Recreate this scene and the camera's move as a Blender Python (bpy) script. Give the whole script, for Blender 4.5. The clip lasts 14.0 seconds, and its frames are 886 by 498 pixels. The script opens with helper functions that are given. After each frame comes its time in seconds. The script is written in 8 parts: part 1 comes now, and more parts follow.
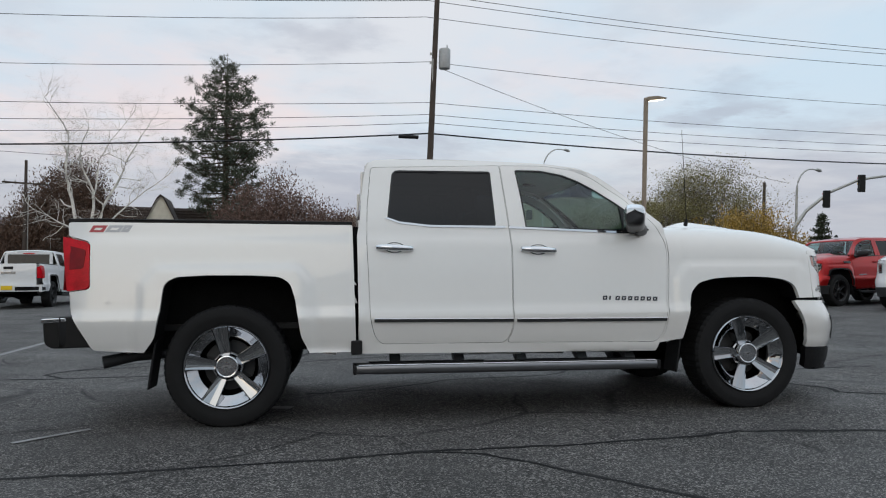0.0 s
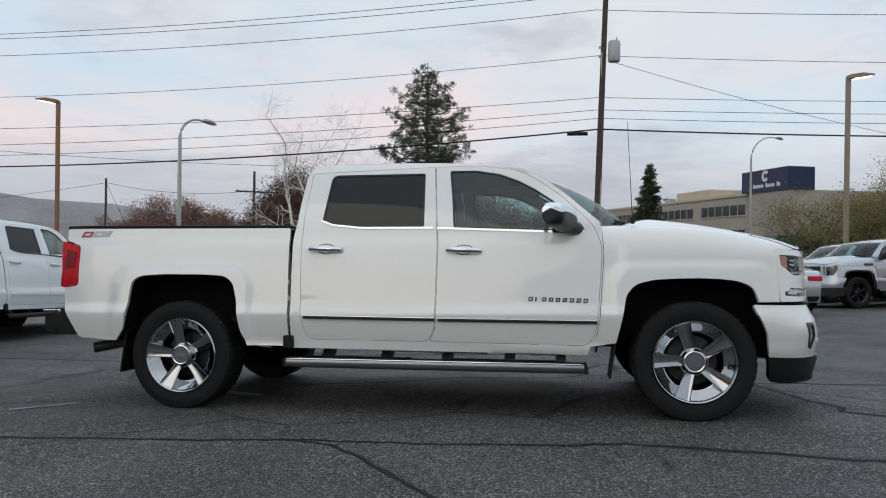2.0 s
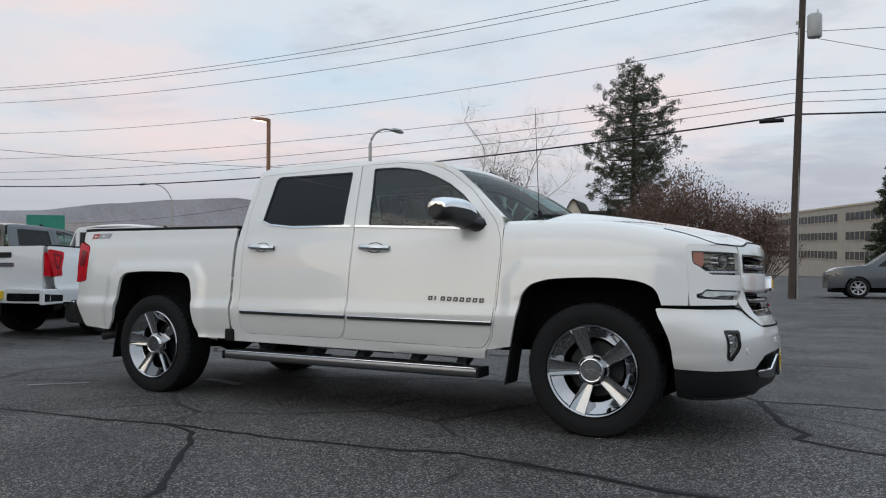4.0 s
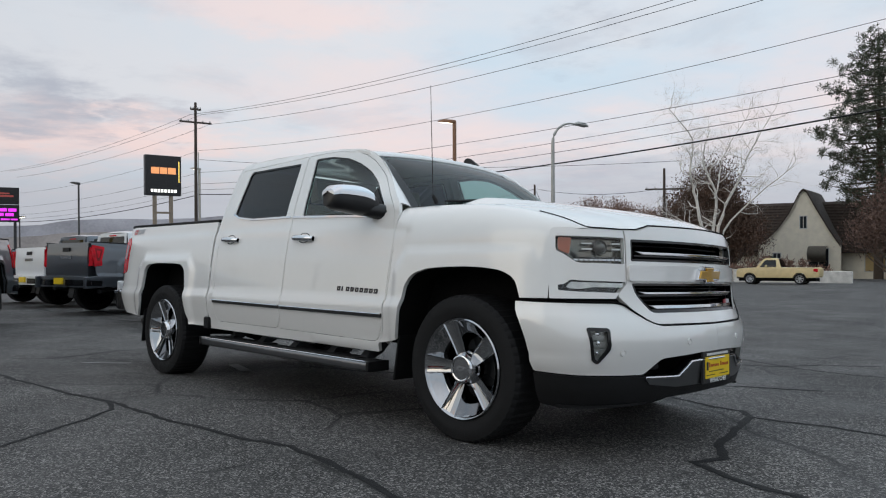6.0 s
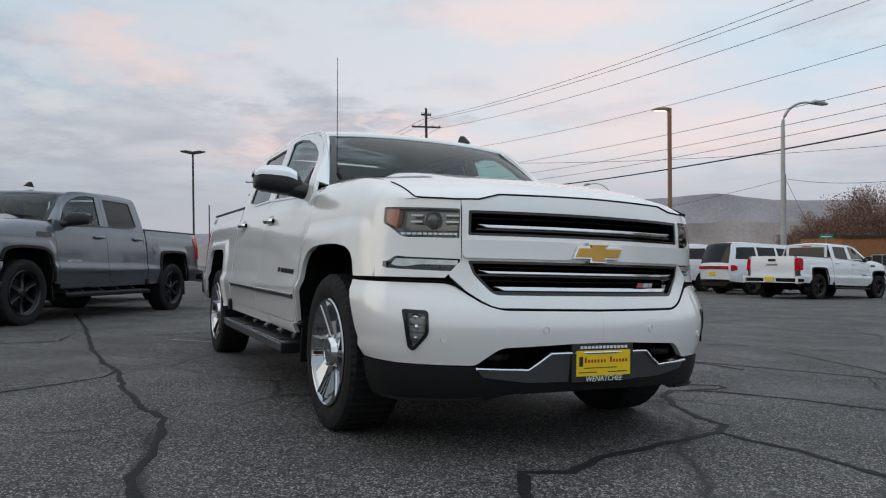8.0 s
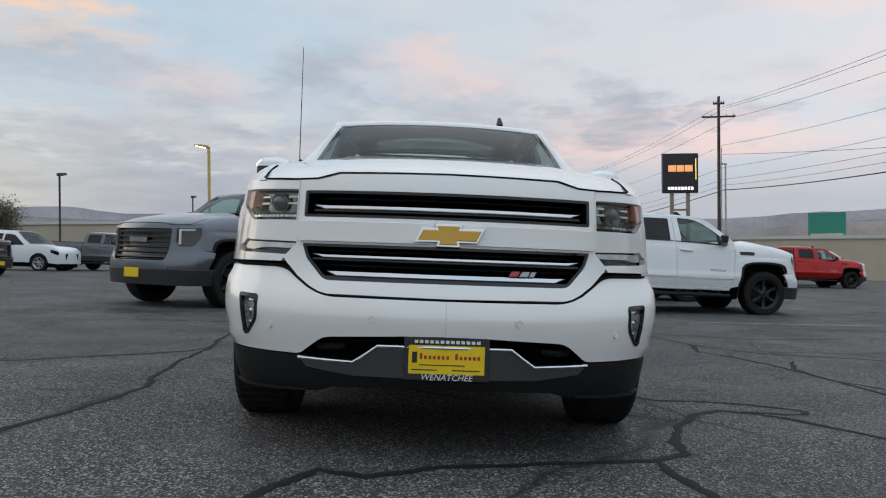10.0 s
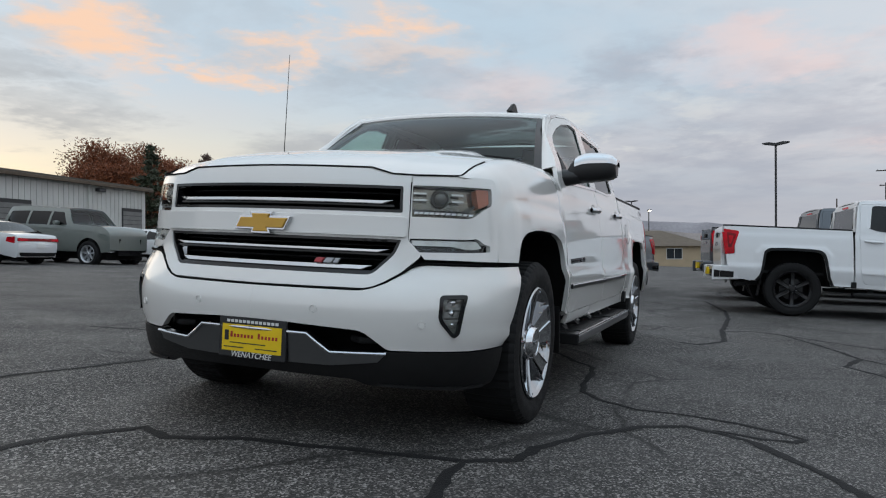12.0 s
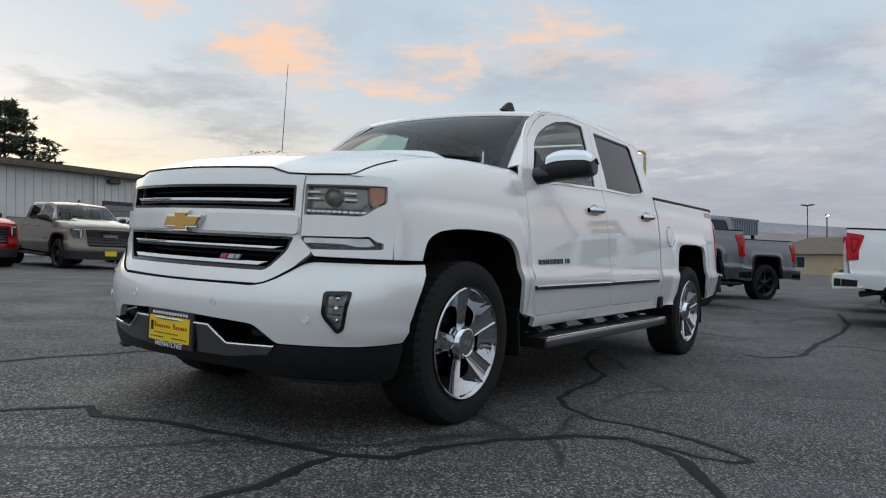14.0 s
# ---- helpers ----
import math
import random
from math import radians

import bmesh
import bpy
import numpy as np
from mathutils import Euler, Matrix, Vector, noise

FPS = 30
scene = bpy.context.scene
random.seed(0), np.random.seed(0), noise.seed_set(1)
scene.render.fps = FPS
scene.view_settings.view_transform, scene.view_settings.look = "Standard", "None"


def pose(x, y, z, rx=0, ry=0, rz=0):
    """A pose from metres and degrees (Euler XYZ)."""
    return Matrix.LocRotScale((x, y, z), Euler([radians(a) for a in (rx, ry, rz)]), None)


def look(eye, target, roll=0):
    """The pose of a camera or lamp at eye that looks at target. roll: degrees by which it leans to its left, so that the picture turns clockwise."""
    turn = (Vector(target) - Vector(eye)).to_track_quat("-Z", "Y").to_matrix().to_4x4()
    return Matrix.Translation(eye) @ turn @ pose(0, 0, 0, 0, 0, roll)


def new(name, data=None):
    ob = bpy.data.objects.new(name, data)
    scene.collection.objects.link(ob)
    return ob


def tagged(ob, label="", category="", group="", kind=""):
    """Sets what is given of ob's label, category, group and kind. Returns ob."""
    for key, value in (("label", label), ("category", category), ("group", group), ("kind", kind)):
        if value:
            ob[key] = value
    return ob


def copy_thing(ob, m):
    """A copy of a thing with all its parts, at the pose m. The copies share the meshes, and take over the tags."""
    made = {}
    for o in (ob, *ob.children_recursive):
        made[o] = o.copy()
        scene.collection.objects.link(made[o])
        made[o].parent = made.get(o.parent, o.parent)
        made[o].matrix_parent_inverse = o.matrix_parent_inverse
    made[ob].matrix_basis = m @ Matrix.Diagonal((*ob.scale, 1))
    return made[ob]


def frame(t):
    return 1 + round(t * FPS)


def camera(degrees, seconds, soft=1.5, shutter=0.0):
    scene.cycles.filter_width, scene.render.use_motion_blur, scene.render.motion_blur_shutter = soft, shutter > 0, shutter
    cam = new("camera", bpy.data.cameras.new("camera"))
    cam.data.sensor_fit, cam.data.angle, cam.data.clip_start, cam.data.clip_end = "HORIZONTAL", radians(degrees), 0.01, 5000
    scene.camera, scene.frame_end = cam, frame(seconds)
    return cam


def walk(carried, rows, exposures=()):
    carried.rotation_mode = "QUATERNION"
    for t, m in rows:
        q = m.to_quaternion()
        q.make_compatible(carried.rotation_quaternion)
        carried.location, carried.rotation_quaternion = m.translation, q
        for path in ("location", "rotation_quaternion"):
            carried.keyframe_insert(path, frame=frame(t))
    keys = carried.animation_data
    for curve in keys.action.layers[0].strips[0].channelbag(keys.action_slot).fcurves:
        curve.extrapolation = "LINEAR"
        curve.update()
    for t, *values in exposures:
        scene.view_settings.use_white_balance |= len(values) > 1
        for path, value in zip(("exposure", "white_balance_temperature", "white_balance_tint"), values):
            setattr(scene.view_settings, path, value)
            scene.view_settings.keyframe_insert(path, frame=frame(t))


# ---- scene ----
# The lot slopes gently; LOT turns the lot's own axes (x along the pickup, z square to the asphalt) into the level world.
LOT = Vector((0.0250, -0.0455, 1.0)).rotation_difference(Vector((0, 0, 1))).to_matrix().to_4x4()
cam = camera(63.5, 14.0, soft=1.15)
PATH = [
    (0, (-1.073, -5.814, 0.939), (-0.795, -3.835, 1.025), -0.6),
    (0.5, (-0.574, -5.943, 0.948), (-0.445, -3.949, 1.037), -0.5),
    (1, (-0.084, -5.978, 0.935), (-0.1, -3.98, 1.023), -0.4),
    (1.5, (0.446, -5.975, 0.936), (0.279, -3.984, 1.025), -0.3),
    (2, (0.929, -5.922, 0.932), (0.616, -3.949, 1.019), -0.2),
    (2.5, (1.432, -5.816, 0.928), (0.968, -3.872, 1.015), -0.1),
    (3, (1.944, -5.667, 0.942), (1.329, -3.766, 1.028), -0.0),
    (3.5, (2.439, -5.431, 0.94), (1.676, -3.584, 1.026), 0.0),
    (3.7, (2.654, -5.332, 0.929), (1.835, -3.509, 1.016), 0.1),
    (5.8, (4.331, -3.978, 0.881), (2.983, -2.504, 0.97), 0.7),
    (6, (4.475, -3.819, 0.875), (3.075, -2.393, 0.956), 0.6),
    (6.5, (4.776, -3.448, 0.87), (3.264, -2.141, 0.948), 0.8),
    (7, (5.003, -2.997, 0.853), (3.388, -1.819, 0.928), 1.0),
    (7.5, (5.23, -2.536, 0.824), (3.52, -1.501, 0.895), 1.1),
    (8, (5.389, -2.066, 0.803), (3.593, -1.189, 0.869), 1.2),
    (8.2, (5.442, -1.878, 0.82), (3.614, -1.069, 0.884), 1.2),
    (10.3, (5.634, 0.196, 0.795), (3.636, 0.124, 0.828), 2.3),
    (10.5, (5.621, 0.412, 0.801), (3.629, 0.244, 0.828), 2.4),
    (11, (5.574, 0.946, 0.811), (3.613, 0.551, 0.83), 2.4),
    (11.5, (5.452, 1.435, 0.811), (3.54, 0.847, 0.819), 2.5),
    (12, (5.288, 1.876, 0.828), (3.438, 1.116, 0.828), 2.6),
    (12.5, (5.114, 2.309, 0.837), (3.33, 1.406, 0.836), 2.6),
    (13, (4.942, 2.603, 0.833), (3.219, 1.587, 0.83), 2.7),
    (13.5, (4.826, 2.791, 0.831), (3.155, 1.692, 0.828), 2.8),
    (14, (4.751, 2.866, 0.843), (3.116, 1.714, 0.84), 2.9),
]
walk(cam, [(t, LOT @ look(eye, target, roll)) for t, eye, target, roll in PATH])

# ---------------------------------------------------------------- world and light
SUN_DIR = Vector((-0.35, -0.93, 0.11)).normalized()   # towards the low evening sun, behind cloud


def build_world():
    w = bpy.data.worlds.new("evening_sky")
    scene.world = w
    w.use_nodes = True
    n, l = w.node_tree.nodes, w.node_tree.links
    n.clear()

    def node(kind, **kw):
        o = n.new(kind)
        for k, v in kw.items():
            o.inputs[k].default_value = v
        return o

    def maths(op, a, b=0.0, clamp=False):
        o = n.new("ShaderNodeMath")
        o.operation, o.use_clamp = op, clamp
        for i, v in enumerate((a, b)):
            if isinstance(v, (int, float)):
                o.inputs[i].default_value = v
            else:
                l.new(v, o.inputs[i])
        return o.outputs[0]

    def mixc(fac, a, b):
        o = n.new("ShaderNodeMix")
        o.data_type = "RGBA"
        for i, v in ((0, fac), (6, a), (7, b)):
            if isinstance(v, (int, float)):
                o.inputs[i].default_value = v
            elif isinstance(v, tuple):
                o.inputs[i].default_value = (*v, 1)
            else:
                l.new(v, o.inputs[i])
        return o.outputs[2]

    def smooth(v, a, b):
        o = n.new("ShaderNodeMapRange")
        o.interpolation_type = "SMOOTHSTEP"
        l.new(v, o.inputs[0])
        o.inputs[1].default_value, o.inputs[2].default_value = a, b
        return o.outputs[0]

    co = n.new("ShaderNodeTexCoord").outputs["Generated"]
    sep = n.new("ShaderNodeSeparateXYZ")
    l.new(co, sep.inputs[0])
    z = sep.outputs[2]
    sky = n.new("ShaderNodeTexSky")
    sky.sky_type, sky.sun_disc = "NISHITA", False
    sky.sun_elevation = math.asin(SUN_DIR.z)
    sky.sun_rotation = math.atan2(SUN_DIR.x, SUN_DIR.y)
    sky.air_density, sky.dust_density, sky.ozone_density = 1.0, 1.5, 2.0
    scaled = n.new("ShaderNodeVectorMath")
    scaled.operation = "SCALE"
    l.new(sky.outputs[0], scaled.inputs[0])
    scaled.inputs["Scale"].default_value = SKY_GAIN
    # how far each direction lies towards the sun
    dot = n.new("ShaderNodeVectorMath")
    dot.operation = "DOT_PRODUCT"
    l.new(co, dot.inputs[0])
    dot.inputs[1].default_value = SUN_DIR
    sunward = dot.outputs["Value"]
    # clouds on a flat sheet overhead: the direction divided by its height
    up = maths("MAXIMUM", z, 0.0)
    inv = maths("DIVIDE", 1.0, maths("ADD", up, 0.10))
    flat = n.new("ShaderNodeVectorMath")
    flat.operation = "SCALE"
    l.new(co, flat.inputs[0])
    l.new(inv, flat.inputs["Scale"])
    flat2 = n.new("ShaderNodeVectorMath")
    flat2.operation = "MULTIPLY"
    l.new(flat.outputs[0], flat2.inputs[0])
    flat2.inputs[1].default_value = (1.0, 1.0, 0.0)
    big = node("ShaderNodeTexNoise", Scale=0.55, Detail=6.0, Roughness=0.55, Distortion=0.3)
    small = node("ShaderNodeTexNoise", Scale=1.5, Detail=9.0, Roughness=0.60, Distortion=0.25)
    streak = node("ShaderNodeTexNoise", Scale=3.2, Detail=7.0, Roughness=0.58, Distortion=0.2)
    for t in (big, small, streak):
        l.new(flat2.outputs[0], t.inputs["Vector"])
    # bearing (degrees from x towards y) and height, ruffled so that cloud banks have ragged edges
    turned = n.new("ShaderNodeVectorRotate")
    turned.rotation_type = "Z_AXIS"
    l.new(co, turned.inputs["Vector"])
    turned.inputs["Angle"].default_value = radians(-150)
    tsep = n.new("ShaderNodeSeparateXYZ")
    l.new(turned.outputs[0], tsep.inputs[0])
    bearing = maths("ADD", maths("MULTIPLY", maths("ARCTAN2", tsep.outputs[1], tsep.outputs[0]), 57.2958), 150.0)
    height = maths("MULTIPLY", maths("ARCSINE", z), 57.2958)
    where = n.new("ShaderNodeCombineXYZ")
    l.new(bearing, where.inputs[0])
    l.new(height, where.inputs[1])
    ragged = n.new("ShaderNodeVectorMath")
    ragged.operation = "MULTIPLY_ADD"
    ruffle = node("ShaderNodeTexNoise", Scale=2.6, Detail=6.0, Roughness=0.62)
    l.new(flat2.outputs[0], ruffle.inputs["Vector"])
    centred = n.new("ShaderNodeVectorMath")
    centred.operation = "SUBTRACT"
    l.new(ruffle.outputs["Color"], centred.inputs[0])
    centred.inputs[1].default_value = (0.5, 0.5, 0.5)
    l.new(centred.outputs[0], ragged.inputs[0])
    ragged.inputs[1].default_value = (20.0, 8.0, 0.0)
    l.new(where.outputs[0], ragged.inputs[2])

    def banks(*places):
        """Soft ragged banks of cloud, each given by bearing, height, half width, half depth and weight."""
        total = None
        for az, el, wa, we, weight in places:
            d = n.new("ShaderNodeVectorMath")
            d.operation = "SUBTRACT"
            l.new(ragged.outputs[0], d.inputs[0])
            d.inputs[1].default_value = (az, el, 0)
            e = n.new("ShaderNodeVectorMath")
            e.operation = "MULTIPLY"
            l.new(d.outputs[0], e.inputs[0])
            e.inputs[1].default_value = (1 / wa, 1 / we, 0)
            f = n.new("ShaderNodeVectorMath")
            f.operation = "LENGTH"
            l.new(e.outputs[0], f.inputs[0])
            g = maths("MULTIPLY", maths("SUBTRACT", 1.0, smooth(f.outputs["Value"], 0.25, 1.25)), weight)
            total = g if total is None else maths("MAXIMUM", total, g)
        return total

    # colours of clear sky, high veil, pink and grey banks, lit undersides
    horizon = maths("POWER", maths("SUBTRACT", 1.0, up), 6.0)
    warm = smooth(sunward, 0.55, 0.97)
    clear = mixc(horizon, (0.46, 0.62, 0.76), (0.56, 0.60, 0.67))
    clear = mixc(maths("MULTIPLY", warm, maths("SUBTRACT", 1.0, smooth(height, 3.0, 13.0))), clear, (0.76, 0.72, 0.56))
    base = n.new("ShaderNodeVectorMath")
    base.operation = "ADD"
    l.new(clear, base.inputs[0])
    l.new(scaled.outputs[0], base.inputs[1])
    veil = smooth(big.outputs[0], 0.34, 0.62)
    pale = mixc(horizon, (0.70, 0.70, 0.735), (0.64, 0.645, 0.68))
    veiled = mixc(maths("MULTIPLY", veil, maths("SUBTRACT", 0.62, maths("MULTIPLY", warm, 0.40))), base.outputs[0], pale)
    rosy = banks((104, 10, 16, 5, .55), (132, 8.5, 16, 4.5, .75), (147, 18, 12, 2.2, .65), (160, 7.2, 13, 3.0, 1.0), (140, 12, 14, 3, .45), (181, 14.5, 7, 1.8, .8), (178, 12.8, 8, 1.8, .75), (198, 12.5, 8, 2.0, .55), (70, 14, 12, 3, .3))
    rosy = maths("MULTIPLY", rosy, smooth(big.outputs[0], 0.28, 0.52))
    veiled = mixc(maths("MULTIPLY", rosy, 0.62), veiled, (0.88, 0.655, 0.62))
    lumps = smooth(small.outputs[0], 0.50, 0.68)
    dark = mixc(warm, (0.355, 0.405, 0.50), (0.37, 0.41, 0.45))
    cloudy = mixc(maths("MULTIPLY", lumps, 0.22), veiled, dark)
    low = maths("MULTIPLY", maths("SUBTRACT", 1.0, smooth(height, 2.5, 8.0)), maths("SUBTRACT", 1.0, smooth(sunward, 0.60, 0.96)))
    cloudy = mixc(maths("MULTIPLY", low, 0.72), cloudy, (0.385, 0.43, 0.51))
    grey = banks((92, 4.6, 17, 3.6, .85), (55, 6, 14, 3.6, .8), (84, 7, 9, 2.4, .7), (60, 11.4, 5, 1.7, .8), (93, 16, 6, 1.7, .6), (124, 15.3, 5, 1.8, .6), (120, 5.5, 12, 2.0, .55), (164, 10, 5.0, 3.3, 1.0), (156.5, 9.4, 3.2, 1.5, .85), (172, 8.5, 6, 2.6, .7), (181, 7.5, 13, 5.0, .85), (187, 14, 5, 3, .7), (184.5, 11.5, 2.5, 2.5, .8), (199, 7, 12, 5.0, .75), (192, 3.5, 16, 3.0, .8), (211, 6.5, 8, 3.0, .75), (230, 9.3, 6, 1.6, .75), (235, 12, 6, 1.7, .75), (244, 11, 4, 1.2, .5), (205, 13, 8, 2.2, .55))
    grey = maths("MULTIPLY", grey, maths("ADD", 0.45, maths("MULTIPLY", smooth(small.outputs[0], 0.36, 0.58), 0.55)))
    cloudy = mixc(maths("MULTIPLY", grey, 0.74), cloudy, dark)
    breaks = banks((194, 8.5, 12, 3.5, .8), (208, 8, 9, 2.5, .6), (184, 9, 8, 3.0, .5))
    breaks = maths("MULTIPLY", breaks, smooth(streak.outputs[0], 0.49, 0.67))
    cloudy = mixc(maths("MULTIPLY", breaks, 0.80), cloudy, (0.71, 0.76, 0.77))
    lit = banks((227.5, 15.2, 4.5, 4.5, 1.0), (219, 13.4, 4, 1.4, .9), (214, 15.3, 5.5, 2.0, 1.0), (208, 17.5, 6, 2.2, 1.0), (238, 17.5, 3, 1.0, .7), (228, 19, 4, 2, .8), (204, 14.8, 7, 1.3, .4))
    lit = maths("MULTIPLY", lit, maths("ADD", 0.22, maths("MULTIPLY", smooth(streak.outputs[0], 0.40, 0.58), 0.78)))
    cloudy = mixc(maths("MULTIPLY", lit, 0.90), cloudy, (0.97, 0.68, 0.49))
    # the high sky, above the picture, is the brightest part of it
    lift = n.new("ShaderNodeVectorMath")
    lift.operation = "SCALE"
    l.new(cloudy, lift.inputs[0])
    l.new(maths("MULTIPLY", maths("ADD", 1.0, maths("MULTIPLY", smooth(z, 0.42, 0.85), 0.45)), maths("SUBTRACT", 1.10, maths("MULTIPLY", smooth(sunward, -0.4, 0.6), 0.15))), lift.inputs["Scale"])
    balance = n.new("ShaderNodeVectorMath")
    balance.operation = "MULTIPLY"
    l.new(lift.outputs[0], balance.inputs[0])
    balance.inputs[1].default_value = (1.045, 0.985, 0.945)
    cloudy = balance.outputs[0]
    bg = n.new("ShaderNodeBackground")
    l.new(cloudy, bg.inputs[0])
    bg.inputs[1].default_value = SKY_STRENGTH
    out = n.new("ShaderNodeOutputWorld")
    l.new(bg.outputs[0], out.inputs[0])


SKY_GAIN, SKY_STRENGTH = 0.018, 1.05
build_world()
sun = new("sun", bpy.data.lights.new("sun", "SUN"))
sun.data.energy, sun.data.angle, sun.data.color = 0.3, radians(40), (1.0, 0.86, 0.68)
sun.matrix_world = look((0, 0, 30), Vector((0, 0, 30)) - Vector((SUN_DIR.x, SUN_DIR.y, 0.45)))
scene.view_settings.exposure = 0.0


# ---------------------------------------------------------------- materials
def mat(name, col, rough=0.5, metal=0.0, coat=0.0, var=0.08, scale=4.0, bump=0.0, bscale=60.0, spec=0.5, emit=0.0, rvar=0.0, island=0.0, per_object=0.0):
    """A surface with variation at two scales, and fine relief if bump is given."""
    m = bpy.data.materials.new(name)
    m.use_nodes = True
    n, l = m.node_tree.nodes, m.node_tree.links
    p = n["Principled BSDF"]
    p.inputs["Roughness"].default_value, p.inputs["Metallic"].default_value = rough, metal
    p.inputs["Coat Weight"].default_value, p.inputs["Coat Roughness"].default_value = coat, 0.03
    p.inputs["Specular IOR Level"].default_value = spec
    co = n.new("ShaderNodeTexCoord").outputs["Object"]
    a, b = n.new("ShaderNodeTexNoise"), n.new("ShaderNodeTexNoise")
    for t, s, d in ((a, scale, 4.0), (b, scale * 14, 3.0)):
        t.inputs["Scale"].default_value, t.inputs["Detail"].default_value = s, d
        l.new(co, t.inputs["Vector"])
    mixer = n.new("ShaderNodeMath")
    mixer.operation = "MULTIPLY_ADD"
    l.new(b.outputs[0], mixer.inputs[0])
    mixer.inputs[1].default_value = 0.5
    l.new(a.outputs[0], mixer.inputs[2])
    value = mixer.outputs[0]                      # centred on 0.75
    if island or per_object:
        src = n.new("ShaderNodeNewGeometry").outputs["Random Per Island"] if island else n.new("ShaderNodeObjectInfo").outputs["Random"]
        extra = n.new("ShaderNodeMath")
        extra.operation = "MULTIPLY_ADD"
        l.new(src, extra.inputs[0])
        extra.inputs[1].default_value = (island or per_object) / max(var, 0.01)
        l.new(value, extra.inputs[2])
        value = extra.outputs[0]
    ramp = n.new("ShaderNodeMapRange")
    l.new(value, ramp.inputs[0])
    top = 1.0 + ((island or per_object) / max(var, 0.01))
    ramp.inputs[1].default_value, ramp.inputs[2].default_value = 0.5, top
    ramp.inputs[3].default_value, ramp.inputs[4].default_value = 1 - var - (island or per_object) * 0.5, 1 + var + (island or per_object) * 0.5
    tint = n.new("ShaderNodeVectorMath")
    tint.operation = "SCALE"
    tint.inputs[0].default_value = col
    l.new(ramp.outputs[0], tint.inputs["Scale"])
    l.new(tint.outputs[0], p.inputs["Base Color"])
    if rvar:
        r = n.new("ShaderNodeMapRange")
        l.new(a.outputs[0], r.inputs[0])
        r.inputs[1].default_value, r.inputs[2].default_value = 0.3, 0.7
        r.inputs[3].default_value, r.inputs[4].default_value = max(0.02, rough - rvar), rough + rvar
        l.new(r.outputs[0], p.inputs["Roughness"])
    if bump:
        t, u = n.new("ShaderNodeTexNoise"), n.new("ShaderNodeBump")
        t.inputs["Scale"].default_value, t.inputs["Detail"].default_value = bscale, 3.0
        l.new(co, t.inputs["Vector"])
        l.new(t.outputs[0], u.inputs["Height"])
        u.inputs["Strength"].default_value, u.inputs["Distance"].default_value = bump, 0.02
        l.new(u.outputs[0], p.inputs["Normal"])
    if emit:
        p.inputs["Emission Color"].default_value, p.inputs["Emission Strength"].default_value = (*col, 1), emit
    return m


def glass_mat(name, tint, gloss=0.08, rough=0.02, edge=0.9):
    """A thin tinted pane: clear or tinted through, glossy at a slant."""
    m = bpy.data.materials.new(name)
    m.use_nodes = True
    n, l = m.node_tree.nodes, m.node_tree.links
    n.clear()
    t, g, x, f, o = (n.new("ShaderNode" + k) for k in ("BsdfTransparent", "BsdfGlossy", "MixShader", "LayerWeight", "OutputMaterial"))
    t.inputs[0].default_value = (*tint, 1)
    g.inputs["Roughness"].default_value = rough
    f.inputs["Blend"].default_value = 0.5
    power, scaled = n.new("ShaderNodeMath"), n.new("ShaderNodeMath")
    power.operation, scaled.operation, scaled.use_clamp = "POWER", "MULTIPLY_ADD", True
    l.new(f.outputs["Facing"], power.inputs[0])
    power.inputs[1].default_value = 4.5
    l.new(power.outputs[0], scaled.inputs[0])
    scaled.inputs[1].default_value, scaled.inputs[2].default_value = edge, gloss
    l.new(scaled.outputs[0], x.inputs[0])
    l.new(t.outputs[0], x.inputs[1])
    l.new(g.outputs[0], x.inputs[2])
    l.new(x.outputs[0], o.inputs[0])
    return m


M = {}
M["pearl"] = mat("pearl_white_paint", (0.815, 0.802, 0.775), 0.24, 0.0, 1.0, var=0.012, scale=1.2, spec=0.6)
M["pearl"].node_tree.nodes["Principled BSDF"].inputs["Coat IOR"].default_value = 1.8
M["white"] = mat("white_paint", (0.78, 0.79, 0.80), 0.35, 0.0, 1.0, var=0.015, scale=1.2)
M["grey"] = mat("grey_metallic_paint", (0.115, 0.13, 0.15), 0.32, 0.55, 1.0, var=0.03)
M["darkgrey"] = mat("dark_grey_metallic_paint", (0.085, 0.095, 0.11), 0.34, 0.5, 1.0, var=0.03)
M["black"] = mat("black_paint", (0.008, 0.008, 0.009), 0.5, 0.0, 0.5, var=0.1, spec=0.2)
M["moss"] = mat("grey_green_paint", (0.17, 0.19, 0.175), 0.36, 0.3, 1.0, var=0.03)
M["silver"] = mat("silver_metallic_paint", (0.50, 0.52, 0.55), 0.33, 0.6, 1.0, var=0.02)
M["red"] = mat("red_paint", (0.42, 0.008, 0.008), 0.28, 0.6, 0.5, var=0.03)
M["tan"] = mat("beige_metallic_paint", (0.185, 0.158, 0.124), 0.34, 0.4, 1.0, var=0.02)
M["yellow_old"] = mat("faded_yellow_paint", (0.66, 0.52, 0.27), 0.5, 0.0, 0.3, var=0.12, rvar=0.1)
M["chrome"] = mat("chrome", (0.72, 0.73, 0.75), 0.07, 1.0, var=0.02)
M["chrome_dull"] = mat("satin_metal_trim", (0.40, 0.41, 0.43), 0.22, 1.0, var=0.04)
M["badge"] = mat("dark_chrome_badge", (0.10, 0.10, 0.11), 0.2, 1.0, var=0.05)
M["gold"] = mat("gold_badge", (0.62, 0.36, 0.06), 0.35, 0.75, 0.5, var=0.03)
